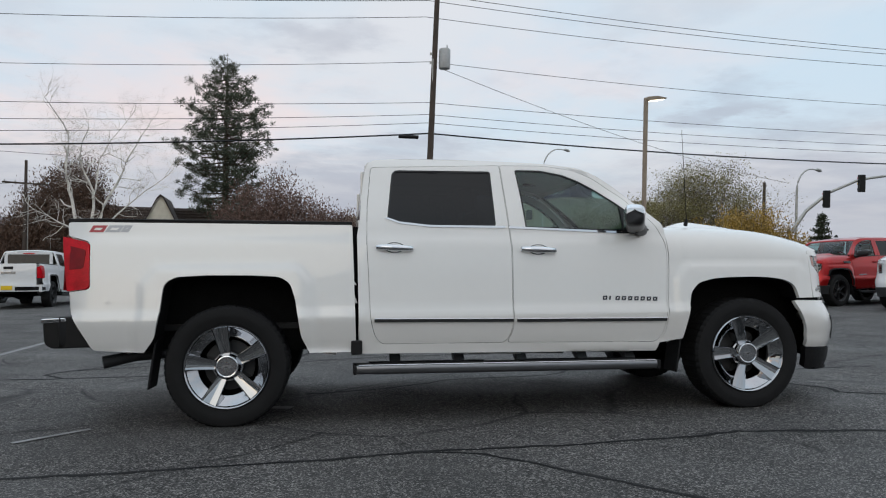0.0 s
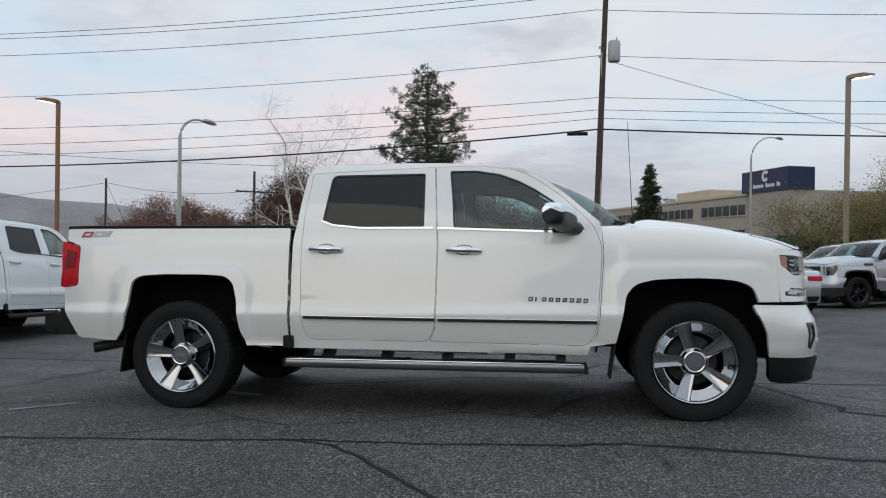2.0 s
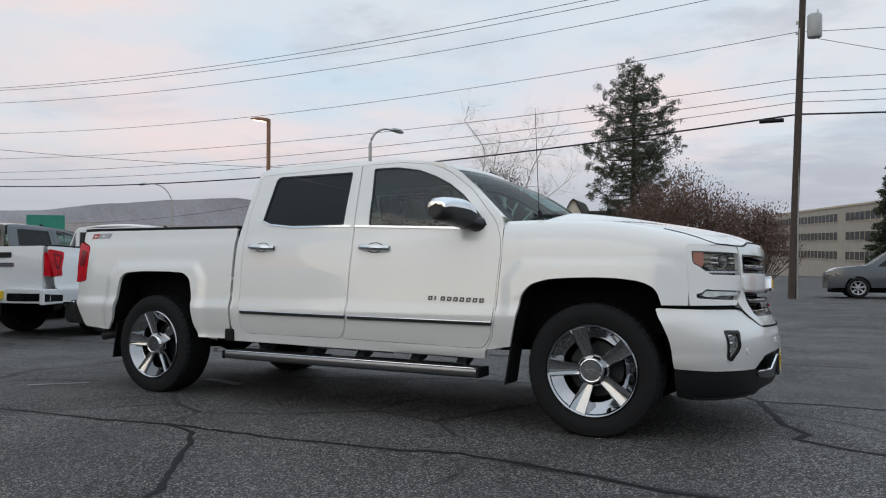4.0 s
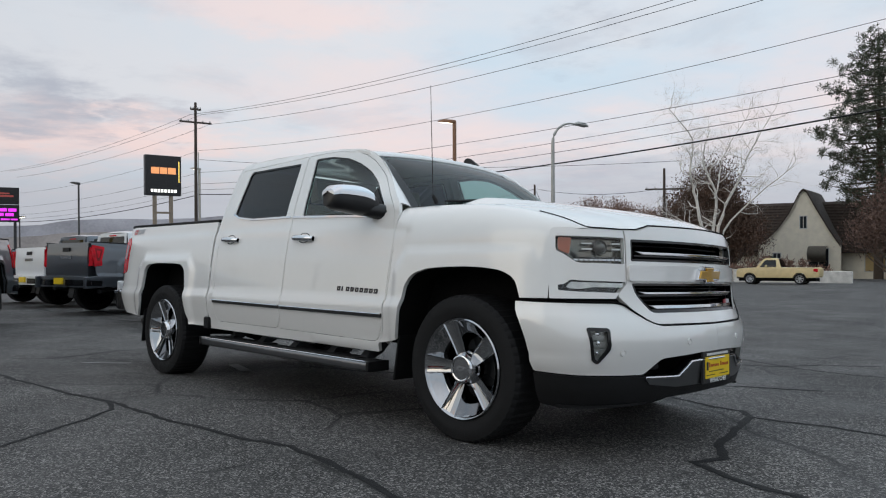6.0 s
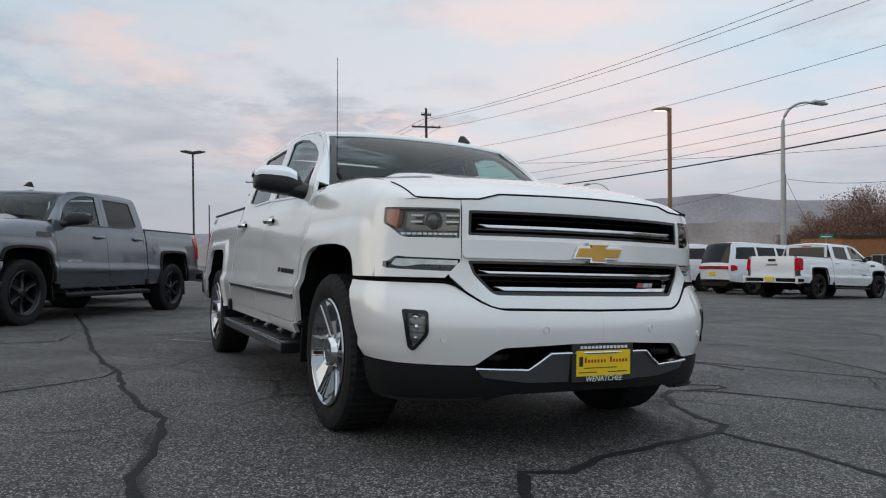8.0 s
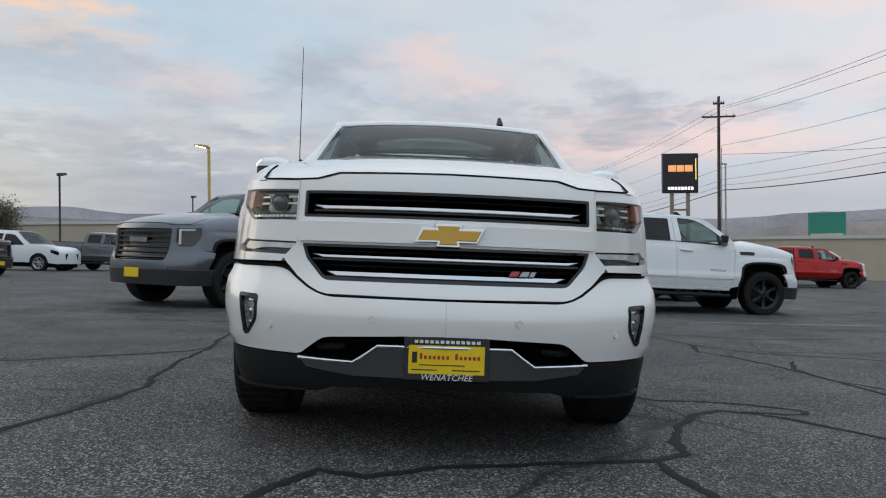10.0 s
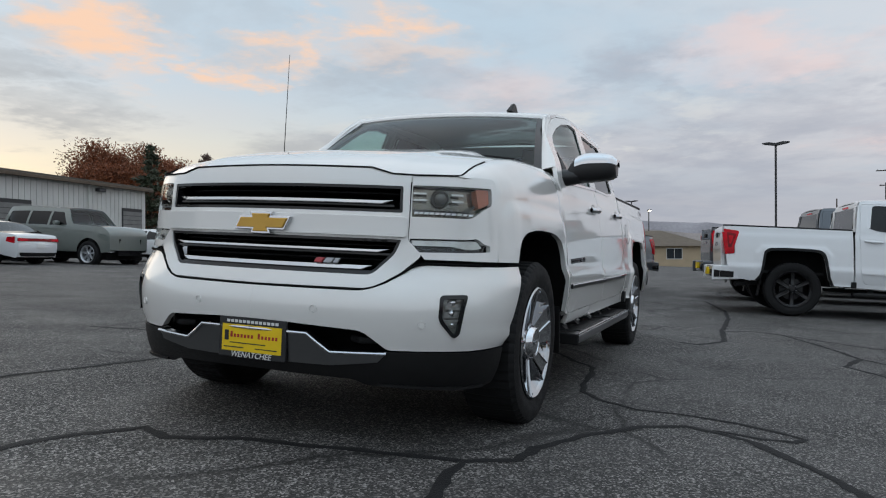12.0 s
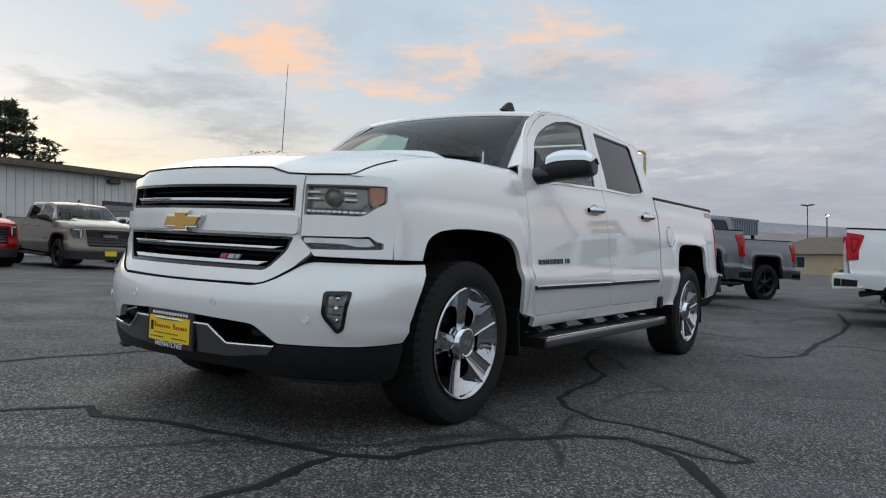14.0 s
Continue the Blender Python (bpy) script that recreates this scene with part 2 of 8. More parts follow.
M["plastic"] = mat("black_plastic", (0.007, 0.007, 0.0075), 0.5, var=0.2, scale=20, bump=0.15, bscale=400, spec=0.3)
M["plastic_grey"] = mat("charcoal_plastic", (0.022, 0.023, 0.025), 0.5, var=0.15, scale=12, bump=0.1, bscale=400)
M["plastic_sheen"] = mat("satin_black_plastic", (0.012, 0.012, 0.013), 0.32, var=0.15, scale=12, bump=0.05, bscale=400)
M["trim_grey"] = mat("dark_satin_metal", (0.20, 0.205, 0.21), 0.28, 1.0, var=0.06)
M["lamp_bright"] = mat("bright_reflector", (0.66, 0.66, 0.64), 0.22, 0.5, 0.6, var=0.2, scale=30)
M["lamp_bowl"] = mat("smoked_reflector", (0.21, 0.195, 0.165), 0.14, 0.9, var=0.35, scale=14, rvar=0.1)
M["lamp_glass"] = mat("projector_glass", (0.10, 0.095, 0.085), 0.06, 0.35, 1.0, var=0.1)
M["step_metal"] = mat("dark_step_metal", (0.26, 0.26, 0.27), 0.28, 1.0, var=0.08, scale=6)
M["gloss_black"] = mat("gloss_black", (0.008, 0.008, 0.009), 0.12, var=0.1)
# near-black: the deep shade of wheel wells, gaps and underbody is in the colour
M["well"] = mat("recess_shade_black", (0.0025, 0.0025, 0.0025), 0.95, var=0.3, scale=15, bump=0.3, bscale=120, spec=0.2)
M["rubber"] = mat("tyre_rubber", (0.0125, 0.0125, 0.013), 0.66, var=0.25, scale=18, bump=0.25, bscale=160, spec=0.2, rvar=0.1)
M["rim_chrome"] = mat("polished_rim", (0.44, 0.45, 0.465), 0.045, 1.0, var=0.04)
M["rimblack"] = mat("black_alloy", (0.008, 0.008, 0.009), 0.38, 0.2, 0.15, var=0.1)
M["glass"] = glass_mat("clear_glass", (0.64, 0.82, 0.77), 0.07)
M["windshield"] = glass_mat("windshield_glass", (0.42, 0.58, 0.57), 0.05, edge=0.50)
M["tint"] = glass_mat("privacy_glass", (0.012, 0.014, 0.022), 0.045)
M["lens"] = glass_mat("lamp_lens", (0.90, 0.92, 0.92), 0.04, edge=0.4)
M["amber"] = mat("amber_lens", (0.42, 0.12, 0.06), 0.12, 0.0, 0.6, var=0.1, scale=40)
M["taillamp"] = mat("red_lens", (0.50, 0.005, 0.014), 0.16, 0.0, 0.0, var=0.45, scale=9, spec=0.20)
M["taillamp_dark"] = mat("dark_red_lens", (0.20, 0.002, 0.006), 0.15, 0.0, 0.0, var=0.25, scale=14, spec=0.25)
M["interior"] = mat("dark_cabin_trim", (0.035, 0.034, 0.033), 0.8, var=0.2, scale=8)
M["seat"] = mat("brown_seat_leather", (0.20, 0.165, 0.125), 0.6, var=0.15, scale=10)
M["plate_yellow"] = mat("yellow_plate", (0.85, 0.58, 0.01), 0.4, var=0.05)
M["ink"] = mat("black_ink", (0.02, 0.02, 0.022), 0.5, var=0.1)
M["ink_red"] = mat("red_ink", (0.40, 0.03, 0.02), 0.5, var=0.1)
M["white_mark"] = mat("white_marking", (0.75, 0.75, 0.74), 0.5, var=0.06)
M["grey_mark"] = mat("silver_grey_decal", (0.38, 0.39, 0.41), 0.35, 0.3, var=0.06)
M["red_mark"] = mat("red_decal", (0.42, 0.05, 0.06), 0.35, var=0.06)


# ---------------------------------------------------------------- mesh helpers
def part(name, bm, material, parent, label="", bevel=0.0, sharp=38, matrix=None):
    """Links a bmesh as one mesh object under a thing or a part."""
    me = bpy.data.meshes.new(name)
    bm.normal_update()
    bm.to_mesh(me)
    bm.free()
    for p in me.polygons:
        p.use_smooth = True
    me.set_sharp_from_angle(angle=radians(sharp))
    me.materials.append(material)
    ob = new(name, me)
    if parent is not None:
        ob.parent = parent
    if matrix is not None:
        ob.matrix_basis = matrix
    if label:
        tagged(ob, label)
    if bevel:
        mod = ob.modifiers.new("edge", "BEVEL")
        mod.width, mod.segments, mod.limit_method, mod.angle_limit = bevel, 2, "ANGLE", radians(50)
        mod.harden_normals = True
    return ob


def thing(name, m, label, category, group="", kind=""):
    ob = new(name)
    ob.empty_display_size = 0.3
    ob.matrix_basis = m
    return tagged(ob, label, category, group, kind)


def ground_z(x, y):
    """The asphalt is not quite flat: a slight rise and a slight hollow among the parked trucks."""
    g = lambda cx, cy, s: math.exp(-((x - cx) ** 2 + (y - cy) ** 2) / (2 * s * s))
    far = min(1.0, max(0.0, (math.hypot(x, y) - 5.0) / 10.0))
    ramp = (0.0153 * y - 0.0016 * x) * far * far * (3 - 2 * far)
    return ramp + 0.05 * g(-9.5, 5.0, 3.2) + 0.03 * g(-8.0, -3.0, 2.6) - 0.17 * g(-12, 24, 9) - 0.1 * g(8, 18, 7)


def lot(x, y, z=0.0, heading=0.0):
    """A pose on the sloping asphalt, turned by heading degrees."""
    return LOT @ pose(x, y, z + ground_z(x, y), 0, 0, heading)


def upright(x, y, heading=0.0, dz=0.0):
    """A pose at that place of the lot, standing plumb."""
    v = LOT @ Vector((x, y, ground_z(x, y)))
    return pose(v.x, v.y, v.z + dz, 0, 0, heading)


def box(bm, x0, x1, y0, y1, z0, z1, m=None):
    vs = [bm.verts.new(((m @ Vector(c)) if m else c)) for c in ((x, y, z) for z in (z0, z1) for y in (y0, y1) for x in (x0, x1))]
    for f in ((0, 2, 3, 1), (4, 5, 7, 6), (0, 1, 5, 4), (2, 6, 7, 3), (0, 4, 6, 2), (1, 3, 7, 5)):
        bm.faces.new([vs[i] for i in f])
    return vs


def boxes(*dims):
    bm = bmesh.new()
    for d in dims:
        box(bm, *d)
    return bm


def tube_bm(bm, pts, radii, sides=8, caps=True):
    """A tube along pts with a radius at each."""
    rings = []
    pts = [Vector(p) for p in pts]
    for i, p in enumerate(pts):
        d = (pts[min(i + 1, len(pts) - 1)] - pts[max(i - 1, 0)]).normalized()
        a = d.orthogonal().normalized() if abs(d.z) > 0.95 else d.cross(Vector((0, 0, 1))).normalized()
        b = d.cross(a).normalized()
        r = radii[i] if hasattr(radii, "__len__") else radii
        rings.append([bm.verts.new(p + r * (math.cos(k) * a + math.sin(k) * b)) for k in (2 * math.pi * j / sides for j in range(sides))])
    for q, w in zip(rings, rings[1:]):
        for j in range(sides):
            bm.faces.new((q[j], q[(j + 1) % sides], w[(j + 1) % sides], w[j]))
    if caps:
        bm.faces.new(rings[0])
        bm.faces.new(rings[-1][::-1])
    return bm


def tube(pts, radii, sides=8):
    return tube_bm(bmesh.new(), pts, radii, sides)


def lathe(profile, n=48, bm=None, centre=(0, 0, 0)):
    """Turns (radius, y) pairs round the y axis."""
    bm = bm or bmesh.new()
    c = Vector(centre)
    rings = []
    for r, y in profile:
        if r < 1e-5:
            rings.append([bm.verts.new(c + Vector((0, y, 0)))])
        else:
            rings.append([bm.verts.new(c + Vector((r * math.cos(a), y, r * math.sin(a)))) for a in (2 * math.pi * k / n for k in range(n))])
    for p, q in zip(rings, rings[1:]):
        for k in range(n):
            j = (k + 1) % n
            if len(p) == 1 and len(q) > 1:
                bm.faces.new((p[0], q[j], q[k]))
            elif len(q) == 1 and len(p) > 1:
                bm.faces.new((p[k], p[j], q[0]))
            elif len(p) > 1:
                bm.faces.new((p[k], p[j], q[j], q[k]))
    return bm


def spline(knots):
    """A smooth curve through (t, value) knots, as a function of t."""
    ks = [float(k[0]) for k in knots]
    vs = [float(k[1]) for k in knots]
    ms = []
    for i in range(len(ks)):
        a, b = max(i - 1, 0), min(i + 1, len(ks) - 1)
        ms.append((vs[b] - vs[a]) / (ks[b] - ks[a]))

    def at(t):
        if t <= ks[0]:
            return vs[0]
        if t >= ks[-1]:
            return vs[-1]
        i = 0
        while ks[i + 1] < t:
            i += 1
        h = ks[i + 1] - ks[i]
        u = (t - ks[i]) / h
        return ((2 * u**3 - 3 * u**2 + 1) * vs[i] + (u**3 - 2 * u**2 + u) * h * ms[i]
                + (3 * u**2 - 2 * u**3) * vs[i + 1] + (u**3 - u**2) * h * ms[i + 1])
    return at


def lerp_table(knots):
    ks, vs = [k[0] for k in knots], [k[1] for k in knots]
    return lambda t: float(np.interp(t, ks, vs))


def rounded(pts, seg=5):
    """A closed outline from (u, v) or (u, v, radius) corners."""
    out = []
    n = len(pts)
    for i, p in enumerate(pts):
        if len(p) < 3 or p[2] <= 0:
            out.append((p[0], p[1]))
            continue
        a, b, c = Vector(pts[i - 1][:2]), Vector(p[:2]), Vector(pts[(i + 1) % n][:2])
        u, w = (a - b), (c - b)
        r = min(p[2], u.length * 0.48, w.length * 0.48)
        s, e = b + u.normalized() * r, b + w.normalized() * r
        for k in range(seg + 1):
            t = k / seg
            q = (1 - t) ** 2 * s + 2 * t * (1 - t) * b + t * t * e
            out.append((q.x, q.y))
    return out


def inside(p, poly):
    x, y = p
    hit = False
    j = len(poly) - 1
    for i in range(len(poly)):
        (xi, yi), (xj, yj) = poly[i], poly[j]
        if (yi > y) != (yj > y) and x < (xj - xi) * (y - yi) / (yj - yi) + xi:
            hit = not hit
        j = i
    return hit


def densify(poly, step):
    out = []
    for (a, b), (c, d) in zip(poly, poly[1:] + poly[:1]):
        k = max(1, int(math.hypot(c - a, d - b) / step + 0.5))
        out += [(a + (c - a) * i / k, b + (d - b) * i / k) for i in range(k)]
    return out


def panel(outline, fn, out, step=0.06, holes=(), flange=0.025, thick=None):
    """A curved sheet: the outline (u, v), less its holes, laid on the surface fn(u, v), its rims turned in by flange away from out."""
    from mathutils.geometry import delaunay_2d_cdt
    loops = [densify(list(o), step) for o in (outline, *holes)]
    pts, edges = [], []
    for lp in loops:
        s = len(pts)
        pts += lp
        edges += [(s + i, s + (i + 1) % len(lp)) for i in range(len(lp))]
    rim = np.array(pts)
    us, vs = [p[0] for p in loops[0]], [p[1] for p in loops[0]]
    u = min(us) + step * 0.5
    while u < max(us):
        v = min(vs) + step * 0.5
        while v < max(vs):
            if inside((u, v), loops[0]) and not any(inside((u, v), h) for h in loops[1:]):
                if np.min(np.hypot(rim[:, 0] - u, rim[:, 1] - v)) > step * 0.45:
                    pts.append((u, v))
            v += step
        u += step
    vo, _, fo, *_ = delaunay_2d_cdt([Vector(p) for p in pts], edges, [], 0, 1e-6)
    bm = bmesh.new()
    bv = [bm.verts.new(fn(p.x, p.y)) for p in vo]
    for f in fo:
        c = sum((vo[i] for i in f), Vector((0, 0))) / len(f)
        if inside(c, loops[0]) and not any(inside(c, h) for h in loops[1:]):
            bm.faces.new([bv[i] for i in f])
    for v in list(bm.verts):
        if not v.link_faces:
            bm.verts.remove(v)
    bm.normal_update()
    o = Vector(out).normalized()
    total = sum((f.normal * f.calc_area() for f in bm.faces), Vector())
    if total.dot(o) < 0:
        bmesh.ops.reverse_faces(bm, faces=bm.faces[:])
        bm.normal_update()
    if flange:
        bound = [e for e in bm.edges if len(e.link_faces) == 1]
        vn = {v: v.normal.copy() for e in bound for v in e.verts}
        r = bmesh.ops.extrude_edge_only(bm, edges=bound)
        old = {}
        for e in bound:
            for v in e.verts:
                old[v.co.copy().freeze()] = vn[v]
        for v in (g for g in r["geom"] if isinstance(g, bmesh.types.BMVert)):
            nn = old.get(v.co.copy().freeze(), o)
            v.co -= nn * flange
    return bm


def sheet(rows, close=False):
    """A quad grid from rows of points."""
    bm = bmesh.new()
    g = [[bm.verts.new(p) for p in r] for r in rows]
    for a, b in zip(g, g[1:]):
        for i in range(len(a) - 1):
            bm.faces.new((a[i], a[i + 1], b[i + 1], b[i]))
    return bm


def solid(bm, thickness):
    """Gives an open sheet a thickness, against its normals."""
    bm.normal_update()
    bmesh.ops.solidify(bm, geom=bm.faces[:], thickness=thickness)
    return bm


def rim(bm, out, depth):
    """Turns an open sheet to face out and folds its edges back by depth."""
    o = Vector(out).normalized()
    bm.normal_update()
    if sum((f.normal * f.calc_area() for f in bm.faces), Vector()).dot(o) < 0:
        bmesh.ops.reverse_faces(bm, faces=bm.faces[:])
    bound = [e for e in bm.edges if len(e.link_faces) == 1]
    for v in (g for g in bmesh.ops.extrude_edge_only(bm, edges=bound)["geom"] if isinstance(g, bmesh.types.BMVert)):
        v.co -= o * depth
    return bm


def prism(poly, fn, d0, d1, bm=None):
    """A flat outline extruded: fn(u, v, d) gives the place at depth d."""
    bm = bm or bmesh.new()
    a, b = [bm.verts.new(fn(u, v, d0)) for u, v in poly], [bm.verts.new(fn(u, v, d1)) for u, v in poly]
    bm.faces.new(a)
    bm.faces.new(b[::-1])
    for i in range(len(a)):
        j = (i + 1) % len(a)
        bm.faces.new((a[j], a[i], b[i], b[j]))
    bmesh.ops.recalc_face_normals(bm, faces=bm.faces[:])
    return bm


def text_mesh(body, size, shear=0.0, depth=0.001):
    """Letters as a mesh in the xy plane, centred."""
    cu = bpy.data.curves.new("lettering", "FONT")
    cu.body, cu.size, cu.shear, cu.extrude = body, size, shear, depth
    cu.align_x, cu.align_y = "CENTER", "CENTER"
    cu.resolution_u = 3
    ob = bpy.data.objects.new("lettering", cu)
    scene.collection.objects.link(ob)
    bpy.context.view_layer.update()
    me = bpy.data.meshes.new_from_object(ob.evaluated_get(bpy.context.evaluated_depsgraph_get()))
    bpy.data.objects.remove(ob)
    bpy.data.curves.remove(cu)
    bm = bmesh.new()
    bm.from_mesh(me)
    bpy.data.meshes.remove(me)
    return bm


# ---------------------------------------------------------------- pickups: shared body surfaces (x forward, y left, z up, middle of the wheelbase at 0)
WIDTH = spline([(0.20, .93), (.43, .958), (.465, .980), (.50, .974), (.55, .986), (.66, 1.003), (.700, 1.006), (.722, 1.003), (.745, .990), (.775, .984), (.82, .980), (.90, .972), (1.0, .962), (1.1, .947), (1.19, .931), (1.222, .922), (1.255, .908), (1.3, .900), (1.4, .872), (1.6, .803), (1.77, .74), (1.82, .70), (1.9, .60)])
RECESS = spline([(.2, .03), (.40, .012), (.52, 0), (.60, .0), (.68, .025), (.74, .050), (.85, .066), (1.0, .072), (1.1, .080), (1.17, .105), (1.3, .18)])
PLAN = [(2.803, 0), (2.797, .15), (2.780, .29), (2.730, .52), (2.664, .70), (2.612, .79), (2.556, .86), (2.490, .92), (2.410, .962), (2.30, .986), (2.1, .998), (1.6, 1.0)]
PLAN_S = [0.0]
for _p, _q in zip(PLAN, PLAN[1:]):
    PLAN_S.append(PLAN_S[-1] + math.hypot(_q[0] - _p[0], _q[1] - _p[1]))
PLAN_X, PLAN_Y = spline([(s, p[0]) for s, p in zip(PLAN_S, PLAN)]), spline([(s, p[1]) for s, p in zip(PLAN_S, PLAN)])
Y_AT_X = lerp_table([(p[0], p[1]) for p in PLAN[::-1]])
S_AT_Y = lerp_table([(p[1], s) for s, p in zip(PLAN_S, PLAN)])
S_AT_X = lerp_table([(p[0], s) for s, p in list(zip(PLAN_S, PLAN))[::-1]])
HUB_X, HUB_Z = 1.8225, 0.39


def flare(x, z):
    """The wheel arches stand a little proud."""
    f = 0.0
    for xc in (HUB_X, -HUB_X):
        d = max(abs(x - xc) - (0.50 + max(0.0, 0.75 - z) * 0.10), (z - 1.015) * 1.3, abs(x - xc) - 0.50 + (z - 0.93) * 0.8, -1)
        t = min(1.0, max(0.0, (0.070 - d) / 0.065))
        f = max(f, 0.020 * t * t * (3 - 2 * t))
    return f


def front_at(s, z, sgn, off=0.0):
    """A place on the front face: s runs along the bumper from the middle outwards."""
    x, y = PLAN_X(s), PLAN_Y(s)
    n = Vector((PLAN_Y(s + .01) - PLAN_Y(max(0, s - .01)), -(PLAN_X(s + .01) - PLAN_X(max(0, s - .01))))).normalized()
    yy = y - (1 - WIDTH(z)) * min(1, y) ** 3
    return Vector((x - RECESS(z) + n.x * off, sgn * (yy + n.y * off), z))


def side_at(x, z, sgn, off=0.0):
    by = Y_AT_X(x + RECESS(z)) if x > 1.5 else 1.0
    y = by - (1 - WIDTH(z)) * by ** 3
    fade = 1.0 if x < 2.2 else max(0.0, 1 - (x - 2.2) / 0.15)
    if x < -2.55:
        y -= 0.045 * ((-2.55 - x) / 0.3) ** 2      # the bed rounds in towards the tail
    if z > 1.3 and x > .25:
        u, v = min(1.0, (x - .25) / .6), min(1.0, (z - 1.3) / .3)
        y -= 0.060 * u * u * (3 - 2 * u) * v * v * (3 - 2 * v)      # the cab narrows towards the windscreen
    return Vector((x, sgn * (y + flare(x, z) * fade + off), z))


HOOD_EDGE = spline([(1.1, 1.312), (1.3, 1.312), (1.6, 1.308), (1.9, 1.290), (2.12, 1.256), (2.32, 1.206), (2.42, 1.172), (2.48, 1.147), (2.54, 1.136), (2.7, 1.13)])
HOOD_MID = spline([(1.2, 1.396), (1.4, 1.394), (1.65, 1.376), (1.92, 1.344), (2.14, 1.308), (2.38, 1.264), (2.54, 1.228), (2.625, 1.196), (2.69, 1.162)])


def fender_at(x, v, sgn):
    """Like side_at, but above 1.05 the surface rolls over to the edge of the bonnet."""
    if v <= 1.05:
        return side_at(x, v, sgn)
    q = min(1.0, (v - 1.05) / 0.40)
    base = side_at(x, 1.05, sgn)
    yb = abs(base.y)
    top = HOOD_EDGE(x)
    ye = min(0.80, yb - 0.02)
    y = ye + (yb - ye) * max(0.0, math.cos(q * math.pi / 2)) ** 0.92
    z = 1.05 + (top - 1.05) * math.sin(q * math.pi / 2) ** 1.08
    return Vector((x, sgn * y, z))


REAR_ARCH = [(-2.334, .496), (-2.269, .583, .03), (-2.238, .76), (-2.217, .936, .05), (-2.15, .978, .04), (-1.95, .988), (-1.647, .984), (-1.488, .974, .03), (-1.415, .931, .05), (-1.382, .814), (-1.345, .578, .03), (-1.291, .47)]
FRONT_ARCH = [(2.232, .785), (2.201, .879, .04), (2.115, .922, .05), (1.98, .938), (1.861, .943), (1.70, .941), (1.566, .933, .03), (1.446, .903, .05), (1.39, .837, .03), (1.359, .681), (1.316, .511)]
R_DOOR = [(-.876, 1.745, .03), (-.905, 1.45), (-.911, 1.2), (-.891, .694), (-.866, .575, .06), (-.82, .515, .05), (.035, .507, .04), (.085, .60, .05), (.0975, 1.16), (.0555, 1.770, .02)]
F_DOOR = [(.0585, 1.770, .02), (.1005, 1.16), (.088, .60, .04), (.042, .507, .03), (1.13, .488, .05), (1.180, .56, .08), (1.203, .682), (1.236, 1.10), (1.232, 1.19, .06), (1.180, 1.320, .05), (.965, 1.538), (.79, 1.668), (.70, 1.715), (.60, 1.746), (.40, 1.770)]
R_WIN = [(-.725, 1.725, .05), (-.015, 1.722, .02), (-.004, 1.318, .015), (-.465, 1.318), (-.68, 1.340), (-.768, 1.366, .015)]
F_WIN = [(.165, 1.736, .02), (.36, 1.734), (.53, 1.706), (.66, 1.657), (.78, 1.592), (.91, 1.500), (1.045, 1.375), (1.125, 1.283, .01), (.90, 1.278), (.208, 1.304, .015), (.19, 1.529)]


def shrink(poly, d):
    """The outline drawn in by d."""
    n, out = len(poly), []
    area = sum(a[0] * b[1] - b[0] * a[1] for a, b in zip(poly, poly[1:] + poly[:1]))
    s = 1 if area > 0 else -1
    for i in range(n):
        a, b, c = Vector(poly[i - 1]), Vector(poly[i]), Vector(poly[(i + 1) % n])
        u, w = (b - a), (c - b)
        if u.length < 1e-6 or w.length < 1e-6:
            out.append((b.x, b.y))
            continue
        u.normalize()
        w.normalize()
        m = Vector((-(u.y + w.y), u.x + w.x))
        k = max(0.35, 0.5 * m.length)
        m = m.normalized() * (d * s / k) if m.length > 1e-6 else Vector((0, 0))
        out.append((b.x + m.x, b.y + m.y))
    return out


# ---------------------------------------------------------------- wheels
def tyre_bm(radius=0.402, width=0.275, rim=0.268, lugs=54):
    h = width / 2
    prof = [(rim, -h + .03), (rim + .012, -h + .012), (rim + .05, -h + .001), (radius - .055, -h), (radius - .020, -h + .008), (radius - .004, -h + .03),
            (radius, 0), (radius - .004, h - .03), (radius - .020, h - .008), (radius - .055, h), (rim + .05, h - .001), (rim + .012, h - .012), (rim, h - .03)]
    n = lugs * 4
    bm = bmesh.new()
    rows = []
    for i, (r, y) in enumerate(prof):
        row = []
        for k in range(n):
            a = 2 * math.pi * k / n
            cut = 0.0
            if 4 <= i <= 8:
                cut = .005 if k % 4 == 3 else 0.0
                if i == 6 and k % 4 in (1, 2):
                    cut = .006
            if i in (3, 9):
                cut = .0015 if k % 4 == 3 else 0.0
            row.append(bm.verts.new(((r - cut) * math.cos(a), y, (r - cut) * math.sin(a))))
        rows.append(row)
    for p, q in zip(rows, rows[1:]):
        for k in range(n):
            j = (k + 1) % n
            bm.faces.new((p[k], p[j], q[j], q[k]))
    return bm


